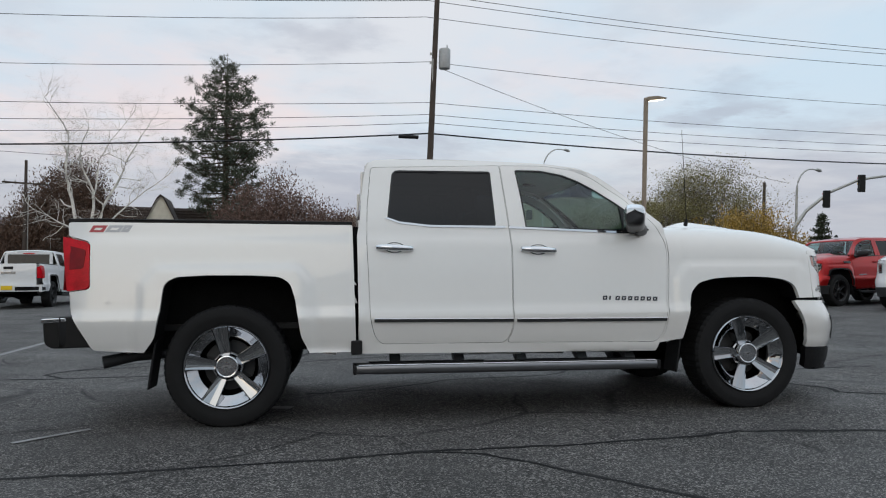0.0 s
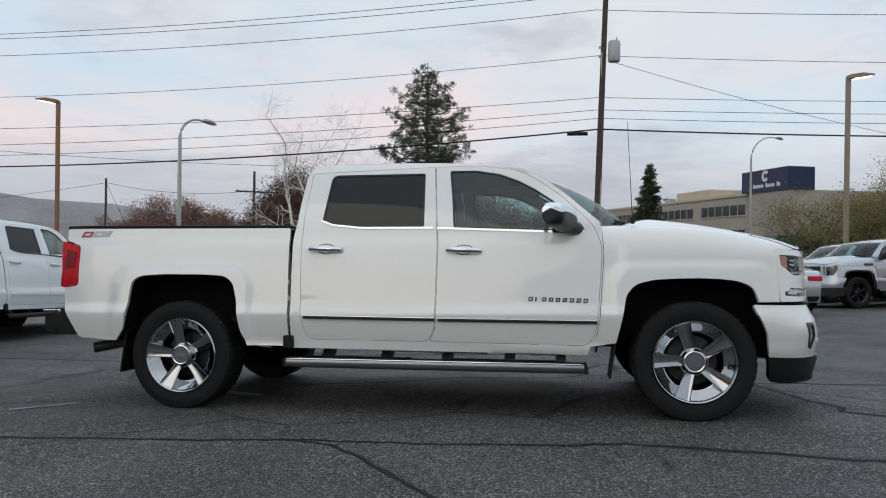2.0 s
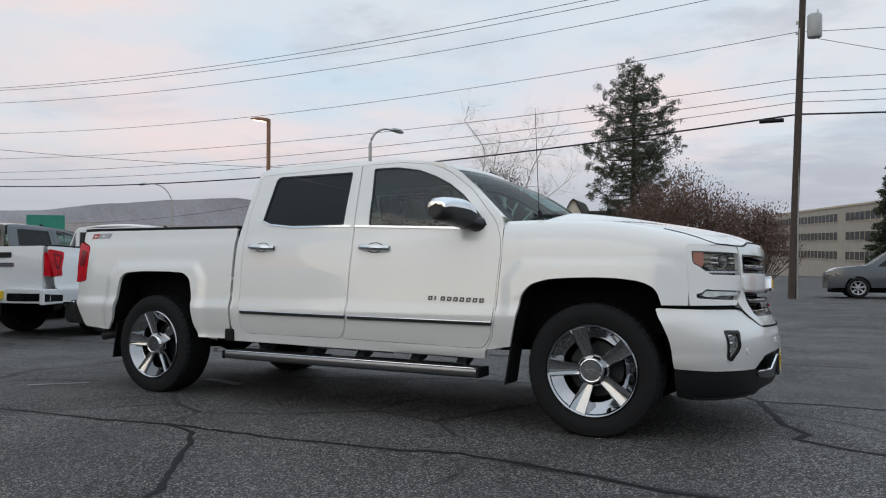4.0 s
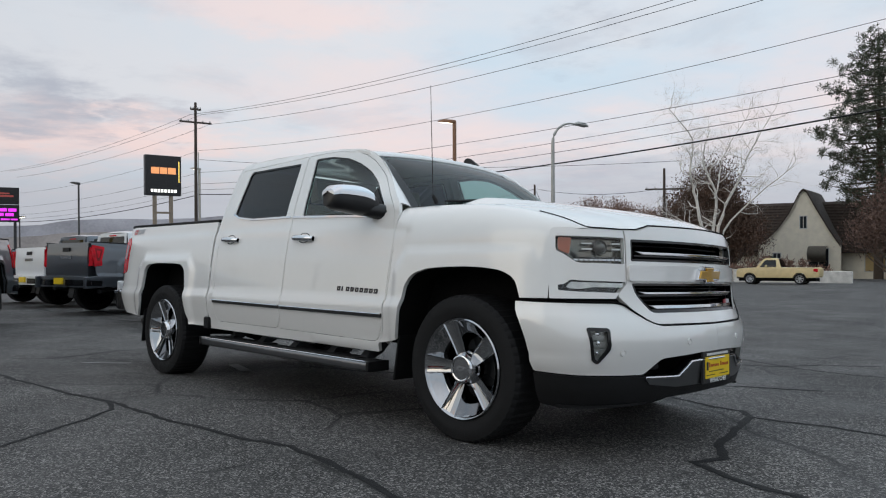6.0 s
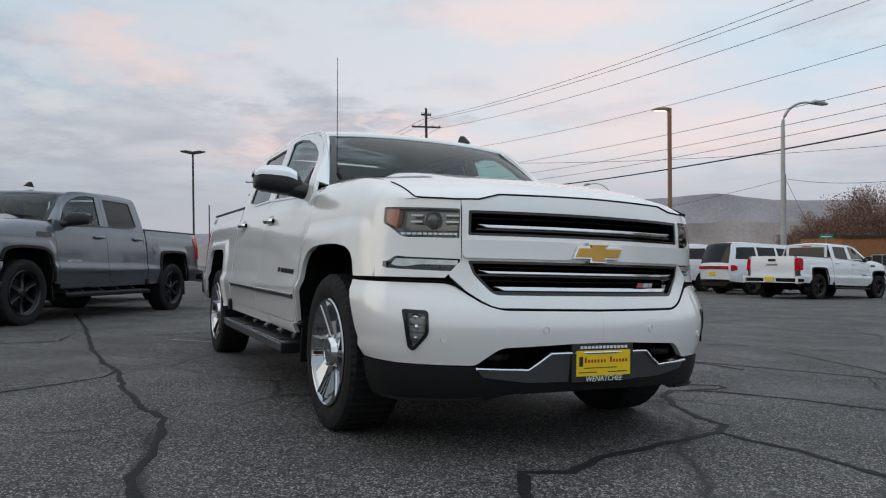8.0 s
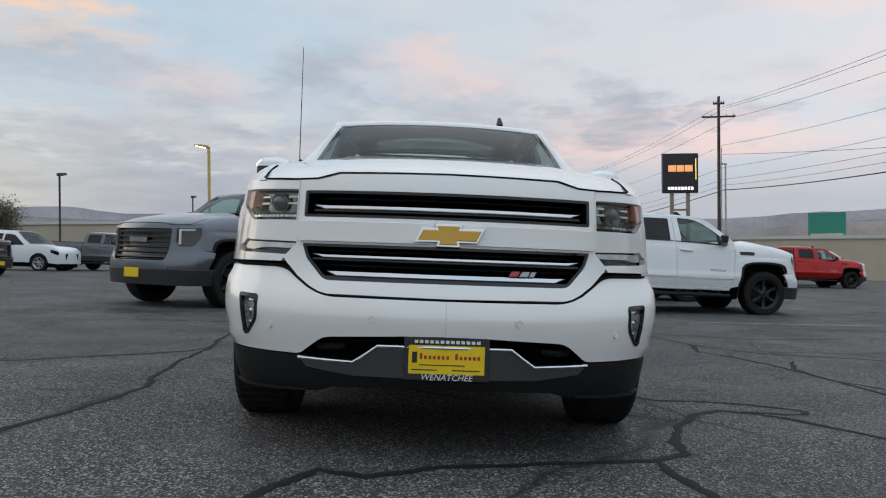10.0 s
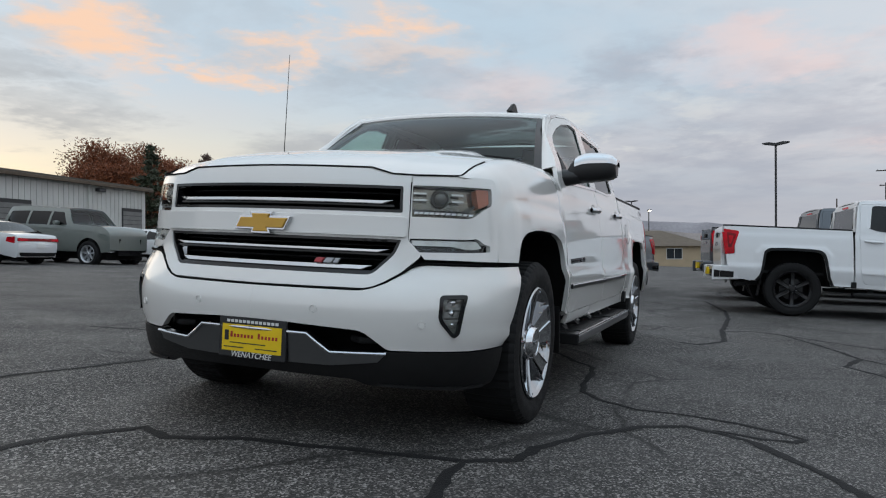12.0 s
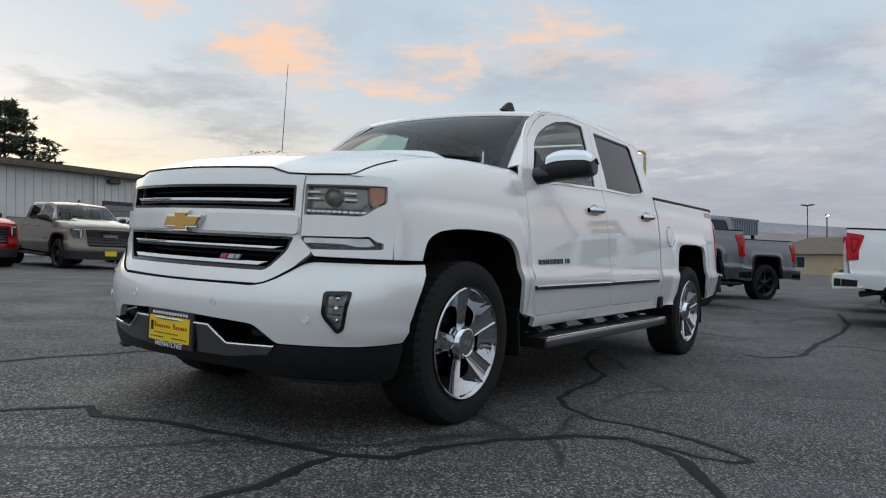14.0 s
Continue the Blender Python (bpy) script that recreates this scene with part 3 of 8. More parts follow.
def spoke_bm(r0, r1, w0, w1, front, back, count, twist=0.0, dish=0.03):
    """Rim spokes with bevelled sides; the outer face looks along +y."""
    bm = bmesh.new()
    for k in range(count):
        a = 2 * math.pi * k / count + twist
        m = Matrix.Rotation(-a, 4, "Y")
        rows = []
        for i in range(6):
            t = i / 5
            r, w = r0 + (r1 - r0) * t, w0 + (w1 - w0) * t
            f = front - dish * math.sin(t * math.pi * 0.5) * (1 - t) * 1.6 + 0.004 * t
            rows.append([(r, back, -w * .62), (r, f - .020, -w * .52), (r, f, -w * .46), (r, f - .006, -w * .30), (r, f - .006, w * .30), (r, f, w * .46), (r, f - .020, w * .52), (r, back, w * .62)])
        g = [[bm.verts.new(m @ Vector(p)) for p in row] for row in rows]
        for p, q in zip(g, g[1:]):
            for j in range(7):
                bm.faces.new((p[j], p[j + 1], q[j + 1], q[j]))
            bm.faces.new((p[7], p[0], q[0], q[7]))
        bm.faces.new(g[0])
        bm.faces.new(g[-1][::-1])
    bmesh.ops.recalc_face_normals(bm, faces=bm.faces[:])
    return bm


def rim_face_bm(h, twist):
    """Five wide ridged spokes over a dished outer ring, with a window between each two."""
    radii = [.078, .088, .096, .102, .118, .135, .150, .168, .184, .194, .199, .205, .220, .238, .252, .263]
    us = [-1.0, -.97, -.90, -.80, -.4, 0, .4, .80, .90, .97, 1.0]
    vs = [.06, .14, .30, .5, .70, .86, .94]
    bm = bmesh.new()
    rings = []
    for r in radii:
        t = (r - .078) / (.263 - .078)
        alpha = math.asin(min(.99, (.036 + .022 * t) / r))
        ring_y = h - .070 + .058 * max(0.0, (r - .194) / .069) ** 1.2
        spoke_y = h - .052 + .040 * t ** 1.25
        hub_y = h - .060
        ring = []
        for k in range(5):
            mid = twist + 2 * math.pi * k / 5
            for u in us:
                a = abs(u)
                y = spoke_y + (.011 if a == .90 else .004 if a == .80 else 0.0)
                if a == 1.0:
                    y = ring_y if r > .193 else (hub_y if r < .100 else h - .085)
                elif a == .97:
                    y = max(ring_y if r > .193 else hub_y, spoke_y - .010)
                ring.append((mid + u * alpha, y))
            nxt = mid + 2 * math.pi / 5
            lo, hi = mid + alpha, nxt - alpha
            for v in vs:
                ring.append((lo + (hi - lo) * v, ring_y if r > .193 else hub_y if r < .100 else h - .085))
        rings.append([bm.verts.new((r * math.cos(a), y, r * math.sin(a))) for a, y in ring])
    n, per = len(rings[0]), len(us) + len(vs)
    for i, (p, q) in enumerate(zip(rings, rings[1:])):
        for j in range(n):
            gap = j % per >= len(us) - 1
            if gap and 3 <= i <= 8:
                continue
            k = (j + 1) % n
            bm.faces.new((p[j], p[k], q[k], q[j]))
    bm.normal_update()
    if sum((f.normal.y * f.calc_area() for f in bm.faces)) < 0:
        bmesh.ops.reverse_faces(bm, faces=bm.faces[:])
    bound = [e for e in bm.edges if len(e.link_faces) == 1]
    for v in (g for g in bmesh.ops.extrude_edge_only(bm, edges=bound)["geom"] if isinstance(g, bmesh.types.BMVert)):
        v.co.y -= .035
    return bm


def wheel(parent, x, y, sgn, style="chrome", radius=0.402):
    """A wheel whose outer face looks along sgn * y; the tyre, rim and hub cap are parts of it."""
    h = 0.1375
    m = pose(x, y, HUB_Z if radius > .39 else radius - .01, 0, 0, 0 if sgn > 0 else 180)
    k = radius / 0.402
    m = m @ Matrix.Diagonal((k, k, k, 1))
    t = part("wheel", tyre_bm(), M["rubber"], parent, matrix=m, sharp=30)
    metal = M["rim_chrome"] if style == "chrome" else M["rimblack"] if style == "black" else M["silver"]
    barrel = lathe([(.254, h - .022), (.262, h - .006), (.269, h - .001), (.275, h - .008), (.268, h - .03), (.243, h - .045), (.236, h - .07), (.230, -.06), (.245, -.11)], 64)
    part("rim", barrel, metal, t, "polished chrome rim" if style == "chrome" else "")
    part("brake_disc", lathe([(0, .0), (.165, .0), (.165, -.02), (0, -.02)], 40), M["plastic_grey"], t)
    part("rim_backing", lathe([(0, -.03), (.236, -.03)], 40), M["well"], t)
    if style == "chrome":
        part("rim_face", rim_face_bm(h, radians(16 if sgn < 0 else 20) + (1.0 if x > 0 else -.14)), metal, t, "five wide chrome spokes", sharp=28)
        cap = part("hub_cap", lathe([(0, h - .014), (.058, h - .014), (.0595, h - .010), (.066, h - .008), (.072, h - .010), (.080, h - .024), (.086, h - .040), (.088, h - .06)], 48), M["chrome"], t, "round chrome hub cap", sharp=20)
        part("cap_face", lathe([(0, h - .0125), (.057, h - .0125)], 40), M["chrome_dull"], cap)
        bm = bmesh.new()
        for w, hh in ((.030, .013), (.012, .022)):
            box(bm, -w, w, h - .0125, h - .006, -hh / 2, hh / 2)
        part("badge", bm, M["chrome"], cap)
    else:
        n = 6 if style == "black" else 7
        part("spokes", spoke_bm(.060, .252, .050, .060, h - .040, .055, n, radians(-90)), metal, t, sharp=25)
        part("hub_cap", lathe([(0, h - .025), (.036, h - .027), (.045, h - .035), (.055, h - .05), (.075, h - .06)], 24), metal, t)
        bm = bmesh.new()
        for i in range(6):
            a = 2 * math.pi * i / 6 + .3
            lathe([(0, .012), (.009, .010), (.010, 0)], 8, bm, (.060 * math.cos(a), h - .058, .060 * math.sin(a)))
        part("wheel_nuts", bm, M["chrome_dull"], t)
    return t


# ---------------------------------------------------------------- the pickup
def cab_seats(root):
    for x, y in ((.25, -.42), (.25, .42), (-.42, -.42), (-.42, .42)):
        bm = bmesh.new()
        box(bm, x - .26, x + .26, y - .26, y + .26, .72, .90)
        m = pose(x - .26, y, .86, 0, -12, 0)
        box(bm, -.08, .08, -.25, .25, 0, .58, m)
        bmesh.ops.bevel(bm, geom=bm.edges[:], offset=.05, segments=3, affect="EDGES")
        box(bm, -.05, .05, -.13, .13, .62, .78, m)
        part("seat", bm, M["seat"], root, "brown leather car seat")
    bm = bmesh.new()
    box(bm, .80, 1.22, -.72, .72, .95, 1.27)
    bmesh.ops.bevel(bm, geom=bm.edges[:], offset=.08, segments=3, affect="EDGES")
    part("dashboard", bm, M["interior"], root)
    bm = bmesh.new()
    lathe([(.165, -.012), (.185, -.016), (.195, 0), (.185, .016), (.165, .012), (.165, -.012)], 24, bm)
    box(bm, -.17, .17, -.01, .01, -.02, .02)
    part("steering_wheel", bm, M["interior"], root, matrix=pose(.70, .40, 1.18, 0, 0, 90) @ pose(0, 0, 0, 22, 0, 0))
    part("cabin_floor", boxes((-.95, 1.2, -.80, .80, .50, .56), (-.95, -.90, -.80, .80, .5, 1.25)), M["interior"], root)


def mirror(root, sgn, chrome=True):
    """The wing mirror: arm, black housing, capped in chrome."""
    stations = [i / 12 for i in range(13)]
    y_of = lambda t: .915 + .268 * t
    top = spline([(0, 1.335), (.10, 1.392), (.32, 1.436), (.7, 1.446), (.92, 1.438), (1, 1.415)])
    low = spline([(0, 1.272), (.12, 1.262), (.35, 1.268), (.7, 1.284), (.92, 1.298), (1, 1.315)])
    def ring(t, grow=0.0, a0=0.0, a1=2 * math.pi, n=24):
        e = .84 if t in (0.0, 1.0) else .96 if t < .1 or t > .9 else 1.0
        zt, zb = top(t) + grow, low(t)
        zc, hz, xc = (zt + zb) / 2, (zt - zb) / 2, 1.000 - .115 * t
        pw = lambda v, k: math.copysign(abs(v) ** k, v)
        return [(xc + (.088 if math.cos(a) > 0 else .055) * e * pw(math.cos(a), .55) * (1 + grow * 12), sgn * (y_of(t) + grow * (1 if t > .9 else 0)), zc + hz * pw(math.sin(a), .6)) for a in (a0 + (a1 - a0) * k / n for k in range(n + 1))]
    bm = sheet([ring(t) for t in stations])
    bmesh.ops.remove_doubles(bm, verts=bm.verts[:], dist=.0005)
    bmesh.ops.holes_fill(bm, edges=[e for e in bm.edges if len(e.link_faces) == 1], sides=60)
    bmesh.ops.recalc_face_normals(bm, faces=bm.faces[:])
    body = part("wing_mirror", bm, M["plastic_sheen"], root, "wing mirror with chrome cap" if chrome else "", sharp=50)
    rows = [ring(t, .005, radians(4), radians(176), 16) for t in stations[2:]]
    tip = [sum(p[k] for p in rows[-1]) / len(rows[-1]) for k in range(3)]
    end = rows[-1]
    for f, bulge in ((.97, .003), (.60, .005), (.10, .005)):
        rows.append([[tip[k] + (p[k] - tip[k]) * f + (sgn * bulge if k == 1 else 0) for k in range(3)] for p in end])
    bm = sheet(rows)
    part("mirror_cap", bm, M["chrome"] if chrome else M["plastic_sheen"], body, "chrome upper cap" if chrome else "", sharp=50)
    part("mirror_arm", tube([(1.075, sgn * .87, 1.285), (1.045, sgn * .92, 1.292), (.995, sgn * .98, 1.305)], [.050, .050, .044], 12), M["plastic_sheen"], body)
    part("mirror_glass", sheet([[(.905 - .0645 * v, sgn * (.965 + .230 * v), z) for v in (.05, .72)] for z in (1.290, 1.415)]), M["chrome"], body)


def pickup_body(root, paint, black_flares=False, chrome_mirror=True, chrome_trim=True):
    """Bed, cab, doors, wings, bonnet, roof, glass and underbody: all that both kinds of pickup share."""
    for sgn in (-1, 1):
        out = (0, sgn, 0.1)
        sd = lambda x, z: side_at(x, z, sgn)
        # bed side, with the corner left open for the tail lamp
        bed = rounded([(-2.848, 1.345, .02), (-1.006, 1.322, .01), (-.985, .468, .02), *reversed(REAR_ARCH), (-2.648, .514, .03), (-2.785, .744, .04), (-2.80, .888), (-2.672, .905, .03), (-2.688, 1.212, .03), (-2.835, 1.255)])
        part("bed_side", panel(bed, sd, out, .03), paint, root, bevel=.004)
        lamp = rounded([(-2.80, .894), (-2.679, .911, .03), (-2.694, 1.206, .03), (-2.84, 1.248)])
        tail = part("tail_lamp", panel(lamp, lambda x, z: side_at(x, z, sgn, .004) + Vector((-.10 * max(0, (-x - 2.74) / .1) * .3, 0, 0)), out, .04, flange=.06), M["taillamp"], root, "red tail lamp")
        part("lamp_lens", panel(rounded([(-2.83, 1.03, .02), (-2.72, 1.04, .02), (-2.71, 1.16, .02), (-2.83, 1.19, .02)]), lambda x, z: side_at(x, z, sgn, .008), out, .04, flange=.01), M["taillamp_dark"], tail)
        part("tail_lamp_rear", sheet([[(-2.845, sgn * side, z) for side in (abs(side_at(-2.8, z, 1).y) - .01, .78)] for z in (.90, 1.0, 1.1, 1.2, 1.25)]), M["taillamp"], tail)
        if black_flares:
            wedge = rounded([(-2.805, .915, .02), (-2.715, .925, .03), (-2.615, 1.265, .03), (-2.845, 1.300, .02)])
            big = part("tail_lamp", panel(wedge, lambda x, z: side_at(x, z, sgn, .012), out, .04, flange=.03), M["taillamp"], root, "tall wedge-shaped red tail lamp", bevel=.006)
            part("lamp_lens", panel(rounded([(-2.775, 1.0, .02), (-2.73, 1.0, .02), (-2.66, 1.22, .02), (-2.80, 1.245, .02)]), lambda x, z: side_at(x, z, sgn, .015), out, .04, holes=(rounded([(-2.76, 1.06, .01), (-2.735, 1.06, .01), (-2.70, 1.19, .01), (-2.775, 1.20, .01)]),), flange=.01), M["taillamp_dark"], big)
            part("bumper_end", prism([(-3.0, .47), (-2.60, .50), (-2.60, .66), (-2.72, .715), (-3.0, .70)], lambda u, v, d: Vector((u, sgn * (d - .06 * max(0, -u - 2.7)), v)), .90, .985), paint, root, "body-coloured bumper end", bevel=.02)
            part("bumper_insert", prism([(-2.975, .52), (-2.68, .53), (-2.68, .62), (-2.975, .635)], lambda u, v, d: Vector((u, sgn * (d - .06 * max(0, -u - 2.7)), v)), .98, .990), M["gloss_black"], root, "black bumper insert")
        part("bed_rail", prism([(-2.85, 1.343), (-2.75, 1.342), (-2.65, 1.341), (-2.55, 1.339), (-1.006, 1.320), (-1.006, 1.346), (-2.55, 1.365), (-2.65, 1.367), (-2.75, 1.368), (-2.85, 1.369)], lambda u, v, d: Vector((u, sgn * (d if d < .78 else side_at(u, 1.345, 1).y + .004), v)), .77, .80), M["plastic"], root, "black bed rail cap", bevel=.006)
        # black filler added for the shade in the gap between cab and bed
        part("cab_gap_filler", boxes((-1.008, -.962, *sorted((sgn * .80, sgn * .885)), .46, 1.31)), M["well"], root)
        part("bed_inner_wall", boxes((-2.82, -1.01, *sorted((sgn * .66, sgn * .71)), .60, 1.33)), paint, root)
        # cab side with openings for two doors
        cab = rounded([(-.965, .455, .02), (-.975, 1.25), (-.955, 1.36), (-.945, 1.50), (-.918, 1.72, .05), (-.875, 1.797, .05), (-.72, 1.811), (-.30, 1.813), (.05, 1.802), (.42, 1.786), (.62, 1.767), (.74, 1.733), (.86, 1.662), (1.02, 1.525), (1.22, 1.338), (1.238, 1.285, .03), (1.245, 1.10), (1.212, .682), (1.19, .56), (1.145, .475), (1.13, .425, .01)])
        rd, fd = rounded(R_DOOR), rounded(F_DOOR)
        part("cab_side", panel(cab, sd, out, .06, holes=(rd, fd)), paint, root, bevel=.003)
        for nm, d, w in (("rear_door", rd, rounded(R_WIN)), ("front_door", fd, rounded(F_WIN))):
            door = part(nm, panel(shrink(d, .0032), sd, out, .035, holes=(w,)), paint, root, bevel=.004)
            part("window_pane", panel(shrink(w, -.006), lambda x, z: side_at(x, z, sgn, -.012), out, .08, flange=0), M["tint"] if nm == "rear_door" else M["glass"], door, "dark tinted pane" if nm == "rear_door" else "clear pane").visible_shadow = False
            part("window_seal", panel(shrink(w, -.004), lambda x, z: side_at(x, z, sgn, -.006), out, .08, holes=(shrink(w, .012),), flange=.006), M["gloss_black"], door)
            # belt moulding along the foot of the window
            if nm == "rear_door":
                belt = [(-.785, 1.372), (-.68, 1.334), (-.465, 1.309), (.062, 1.302), (.062, 1.317), (-.465, 1.323), (-.68, 1.347), (-.765, 1.378)]
            else:
                belt = [(.090, 1.300), (.90, 1.263), (1.09, 1.258), (1.09, 1.272), (.90, 1.278), (.090, 1.315)]
            part("belt_moulding", panel(belt, lambda x, z: side_at(x, z, sgn, .006), out, .08, flange=.01), M["chrome"] if chrome_trim else M["gloss_black"], door, bevel=.003)
            x0, x1, z0 = (-.864, .085, .677) if nm == "rear_door" else (.110, 1.195, .661)
            z1 = z0 - .014 if nm == "rear_door" else z0 - .012
            strip = [(x0, z0 - .008 + .020), (x1, z1 - .008 + .020), (x1, z1 - .012), (x0, z0 - .012)]
            trim = part("side_moulding", panel(strip, lambda x, z: side_at(x, z, sgn, .012), out, .08, flange=.014), M["plastic_grey"] if chrome_trim else paint, door, bevel=.003)
            if chrome_trim:
                part("chrome_strip", tube([side_at(x0 + (x1 - x0) * k / 12, z0 + (z1 - z0) * k / 12 + .010, sgn, .014) for k in range(13)], .0048, 8), M["chrome"], trim)
            hx, hz = (-.722, 1.170) if nm == "rear_door" else (.287, 1.152)
            rows = []
            for i in range(11):
                t = i / 10
                x = hx - .125 + .25 * t
                c = side_at(x, hz - .012 * t, sgn, .010 + .026 * math.sin(math.pi * t) ** .5)
                r = .017 + .006 * math.sin(math.pi * t)
                rows.append([c + Vector((0, sgn * r * .7 * math.cos(a), r * math.sin(a))) for a in (2 * math.pi * k / 10 for k in range(11))])
            part("door_handle", sheet(rows), M["chrome"] if chrome_trim else paint, door, "chrome door handle" if chrome_trim else "", sharp=60)
            cup = [(hx - .07 + .14 * (.5 + .5 * math.cos(a)), hz - .004 + .036 * math.sin(a)) for a in (2 * math.pi * k / 20 for k in range(20))]
            part("handle_cup", panel(cup, lambda x, z: side_at(x, z, sgn, .002 - .010 * max(0, 1 - ((x - hx) / .07) ** 2 - ((z - hz + .004) / .036) ** 2)), out, .02, flange=.002), M["plastic_grey"] if chrome_trim else paint, door)
        part("sail_panel", panel(rounded([(.93, 1.462), (1.125, 1.285, .01), (.925, 1.276)]), lambda x, z: side_at(x, z, sgn, .004), out, .05, flange=.02), M["plastic"], root)
        mirror(root, sgn, chrome_mirror)
        if sgn > 0:
            lid = [(-1.255 + .085 * (1 if abs(math.cos(a)) < .38 else 1.04) * math.cos(a), 1.035 + .085 * math.sin(a)) for a in (2 * math.pi * (k + .5) / 8 for k in range(8))]
            part("fuel_door", panel(lid, lambda x, z: side_at(x, z, sgn, .003), out, .03, flange=.006), paint, root, bevel=.003)
            part("fuel_door_gap", panel(shrink(lid, -.004), lambda x, z: side_at(x, z, sgn, .0012), out, .03, flange=0, holes=(shrink(lid, .001),)), M["well"], root)
        # front wing
        wing = rounded([(1.150, .484), (1.194, .56), (1.216, .682), (1.249, 1.10), (1.242, 1.29), (1.222, 1.45), (1.30, 1.45), (2.490, 1.45), (2.508, 1.36), (2.44, 1.255), (2.372, 1.192, .02), (2.370, .785), *FRONT_ARCH])
        part("front_wing", panel(wing, lambda x, v: fender_at(x, v, sgn), out, .028), paint, root, bevel=.004)
        # rocker, mud flaps, wheel-arch liners
        part("rocker_pad", boxes((-1.02, -.945, *sorted((sgn * .93, sgn * 1.005)), .45, .545)), M["plastic"], root, bevel=.01)
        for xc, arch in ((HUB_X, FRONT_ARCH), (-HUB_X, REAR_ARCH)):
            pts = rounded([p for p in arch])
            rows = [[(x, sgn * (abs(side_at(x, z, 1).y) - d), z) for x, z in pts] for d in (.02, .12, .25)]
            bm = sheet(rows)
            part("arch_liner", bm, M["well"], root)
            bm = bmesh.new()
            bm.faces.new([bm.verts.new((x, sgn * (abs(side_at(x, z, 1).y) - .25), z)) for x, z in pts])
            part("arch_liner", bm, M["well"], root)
            if black_flares:
                inner = pts if xc > 0 else pts[::-1]
                outer = [(xc + (x - xc) * 1.075, .40 + (z - .40) * 1.065) for x, z in inner]
                part("arch_flare", panel(inner + outer[::-1], lambda x, z: side_at(x, z, sgn, .018), out, .06, flange=.03), M["plastic"], root, "black plastic arch flare")
        part("mud_flap", prism([(0, 0), (.20, 0), (.20, .30), (0, .36)], lambda u, v, d: Vector((-2.315 + d + v * .14, sgn * (.76 + u), .255 + v)), -.008, .008), M["plastic"], root, bevel=.006)
        part("mud_flap", prism([(0, 0), (.20, 0), (.20, .27), (0, .27)], lambda u, v, d: Vector((1.275 + d + v * .16, sgn * (.77 + u), .27 + v)), -.008, .008), M["plastic"], root, bevel=.006)
    # roof
    ROOF_EDGE = spline([(-.90, 1.782), (-.82, 1.800), (-.70, 1.809), (-.37, 1.812), (0, 1.803), (.39, 1.783), (.55, 1.767), (.69, 1.742), (.8, 1.72)])
    ROOF_CROWN = spline([(-.90, .030), (-.7, .044), (0, .050), (.3, .044), (.6, .026), (.69, .020), (.8, .014)])
    def roof_at(x, q):
        edge, crown = ROOF_EDGE(x), ROOF_CROWN(x) * (1 - abs(q) ** 2.4)
        t = max(0, (x + .0725) / .8275)
        return Vector((x + .10 * (1 - q * q) * t * t, .712 * q, edge + crown))
    part("roof", rim(sheet([[roof_at(-.90 + 1.59 * i / 24, k / 14) for k in range(-14, 15)] for i in range(25)] + [[roof_at(.69, k / 14) + Vector(d) for k in range(-14, 15)] for d in ((.022, 0, -.006), (.040, 0, -.018), (.050, 0, -.034))]), (0, 0, 1), .02), paint, root, sharp=60)
    # windscreen, its black border and the pillars
    across_q = [k / 14 for k in range(-14, 15)]
    base = [Vector((1.240 + .242 * (1 - abs(q) ** 2.2), .812 * q, 1.314 + .052 * (1 - q * q))) for q in across_q]
    top = [roof_at(.69, q * .672 / .712) + Vector((.050, 0, -.038)) for q in across_q]
    rows = []
    for i in range(13):
        t = i / 12
        rows.append([a.lerp(b, t) + Vector((.035, 0, .03)) * math.sin(math.pi * t) * (1 - .75 * q ** 6) for q, a, b in zip(across_q, base, top)])
    part("windscreen", sheet(rows), M["windshield"], root, "large sloping windscreen", sharp=80).visible_shadow = False
    edge_x, edge_z = spline([(0, 1.215), (.30, 1.06), (.62, .885), (.85, .75), (1, .64)]), spline([(0, 1.338), (.30, 1.488), (.62, 1.645), (.85, 1.729), (1, 1.764)])
    for s in (-1, 1):
        strip, seal = [], []
        for i in range(13):
            a, b = side_at(edge_x(i / 12), edge_z(i / 12), s, -.002), rows[i][0 if s < 0 else -1]
            c = rows[i][1 if s < 0 else -2]
            strip.append([a, a.lerp(b, .35) + Vector((.006, s * .005, .005)), a.lerp(b, .72) + Vector((.006, s * .003, .006)), b + Vector((.004, 0, .004))])
            seal.append([b + Vector((.001, 0, .001)), b.lerp(c, .75) + Vector((.002, 0, .002))])
        part("a_pillar", rim(sheet(strip), (.6, s, .5), .02), paint, root, sharp=60)
        part("windscreen_seal", rim(sheet(seal), (.8, 0, .6), .004), M["gloss_black"], root)
    part("windscreen_border", sheet([[p + Vector((.001, 0, .001)) for p in rows[-1]], [p.lerp(q, .35) + Vector((.001, 0, .001)) for p, q in zip(rows[-1], rows[-2])]]), M["gloss_black"], root)
    part("cowl", boxes((1.12, 1.46, -.76, .76, 1.24, 1.300)), M["plastic"], root)
    for y0, y1 in ((-.62, .0), (.08, .66)):
        part("wiper", tube([(1.475 - .2 * (y0 / .78) ** 2, y0, 1.360), (1.485 - .2 * ((y0 + y1) / 1.56) ** 2, (y0 + y1) / 2, 1.384), (1.445 - .2 * (y1 / .78) ** 2, y1, 1.372)], [.008, .012, .006], 6), M["plastic"], root)
    # bonnet: crowned, with a raised middle and its front lip
    def front_x(y):
        s = S_AT_Y(min(.99, abs(y) * 1.0 + .064 * abs(y) ** 3 * 1.15))
        return PLAN_X(s) - RECESS(1.155)
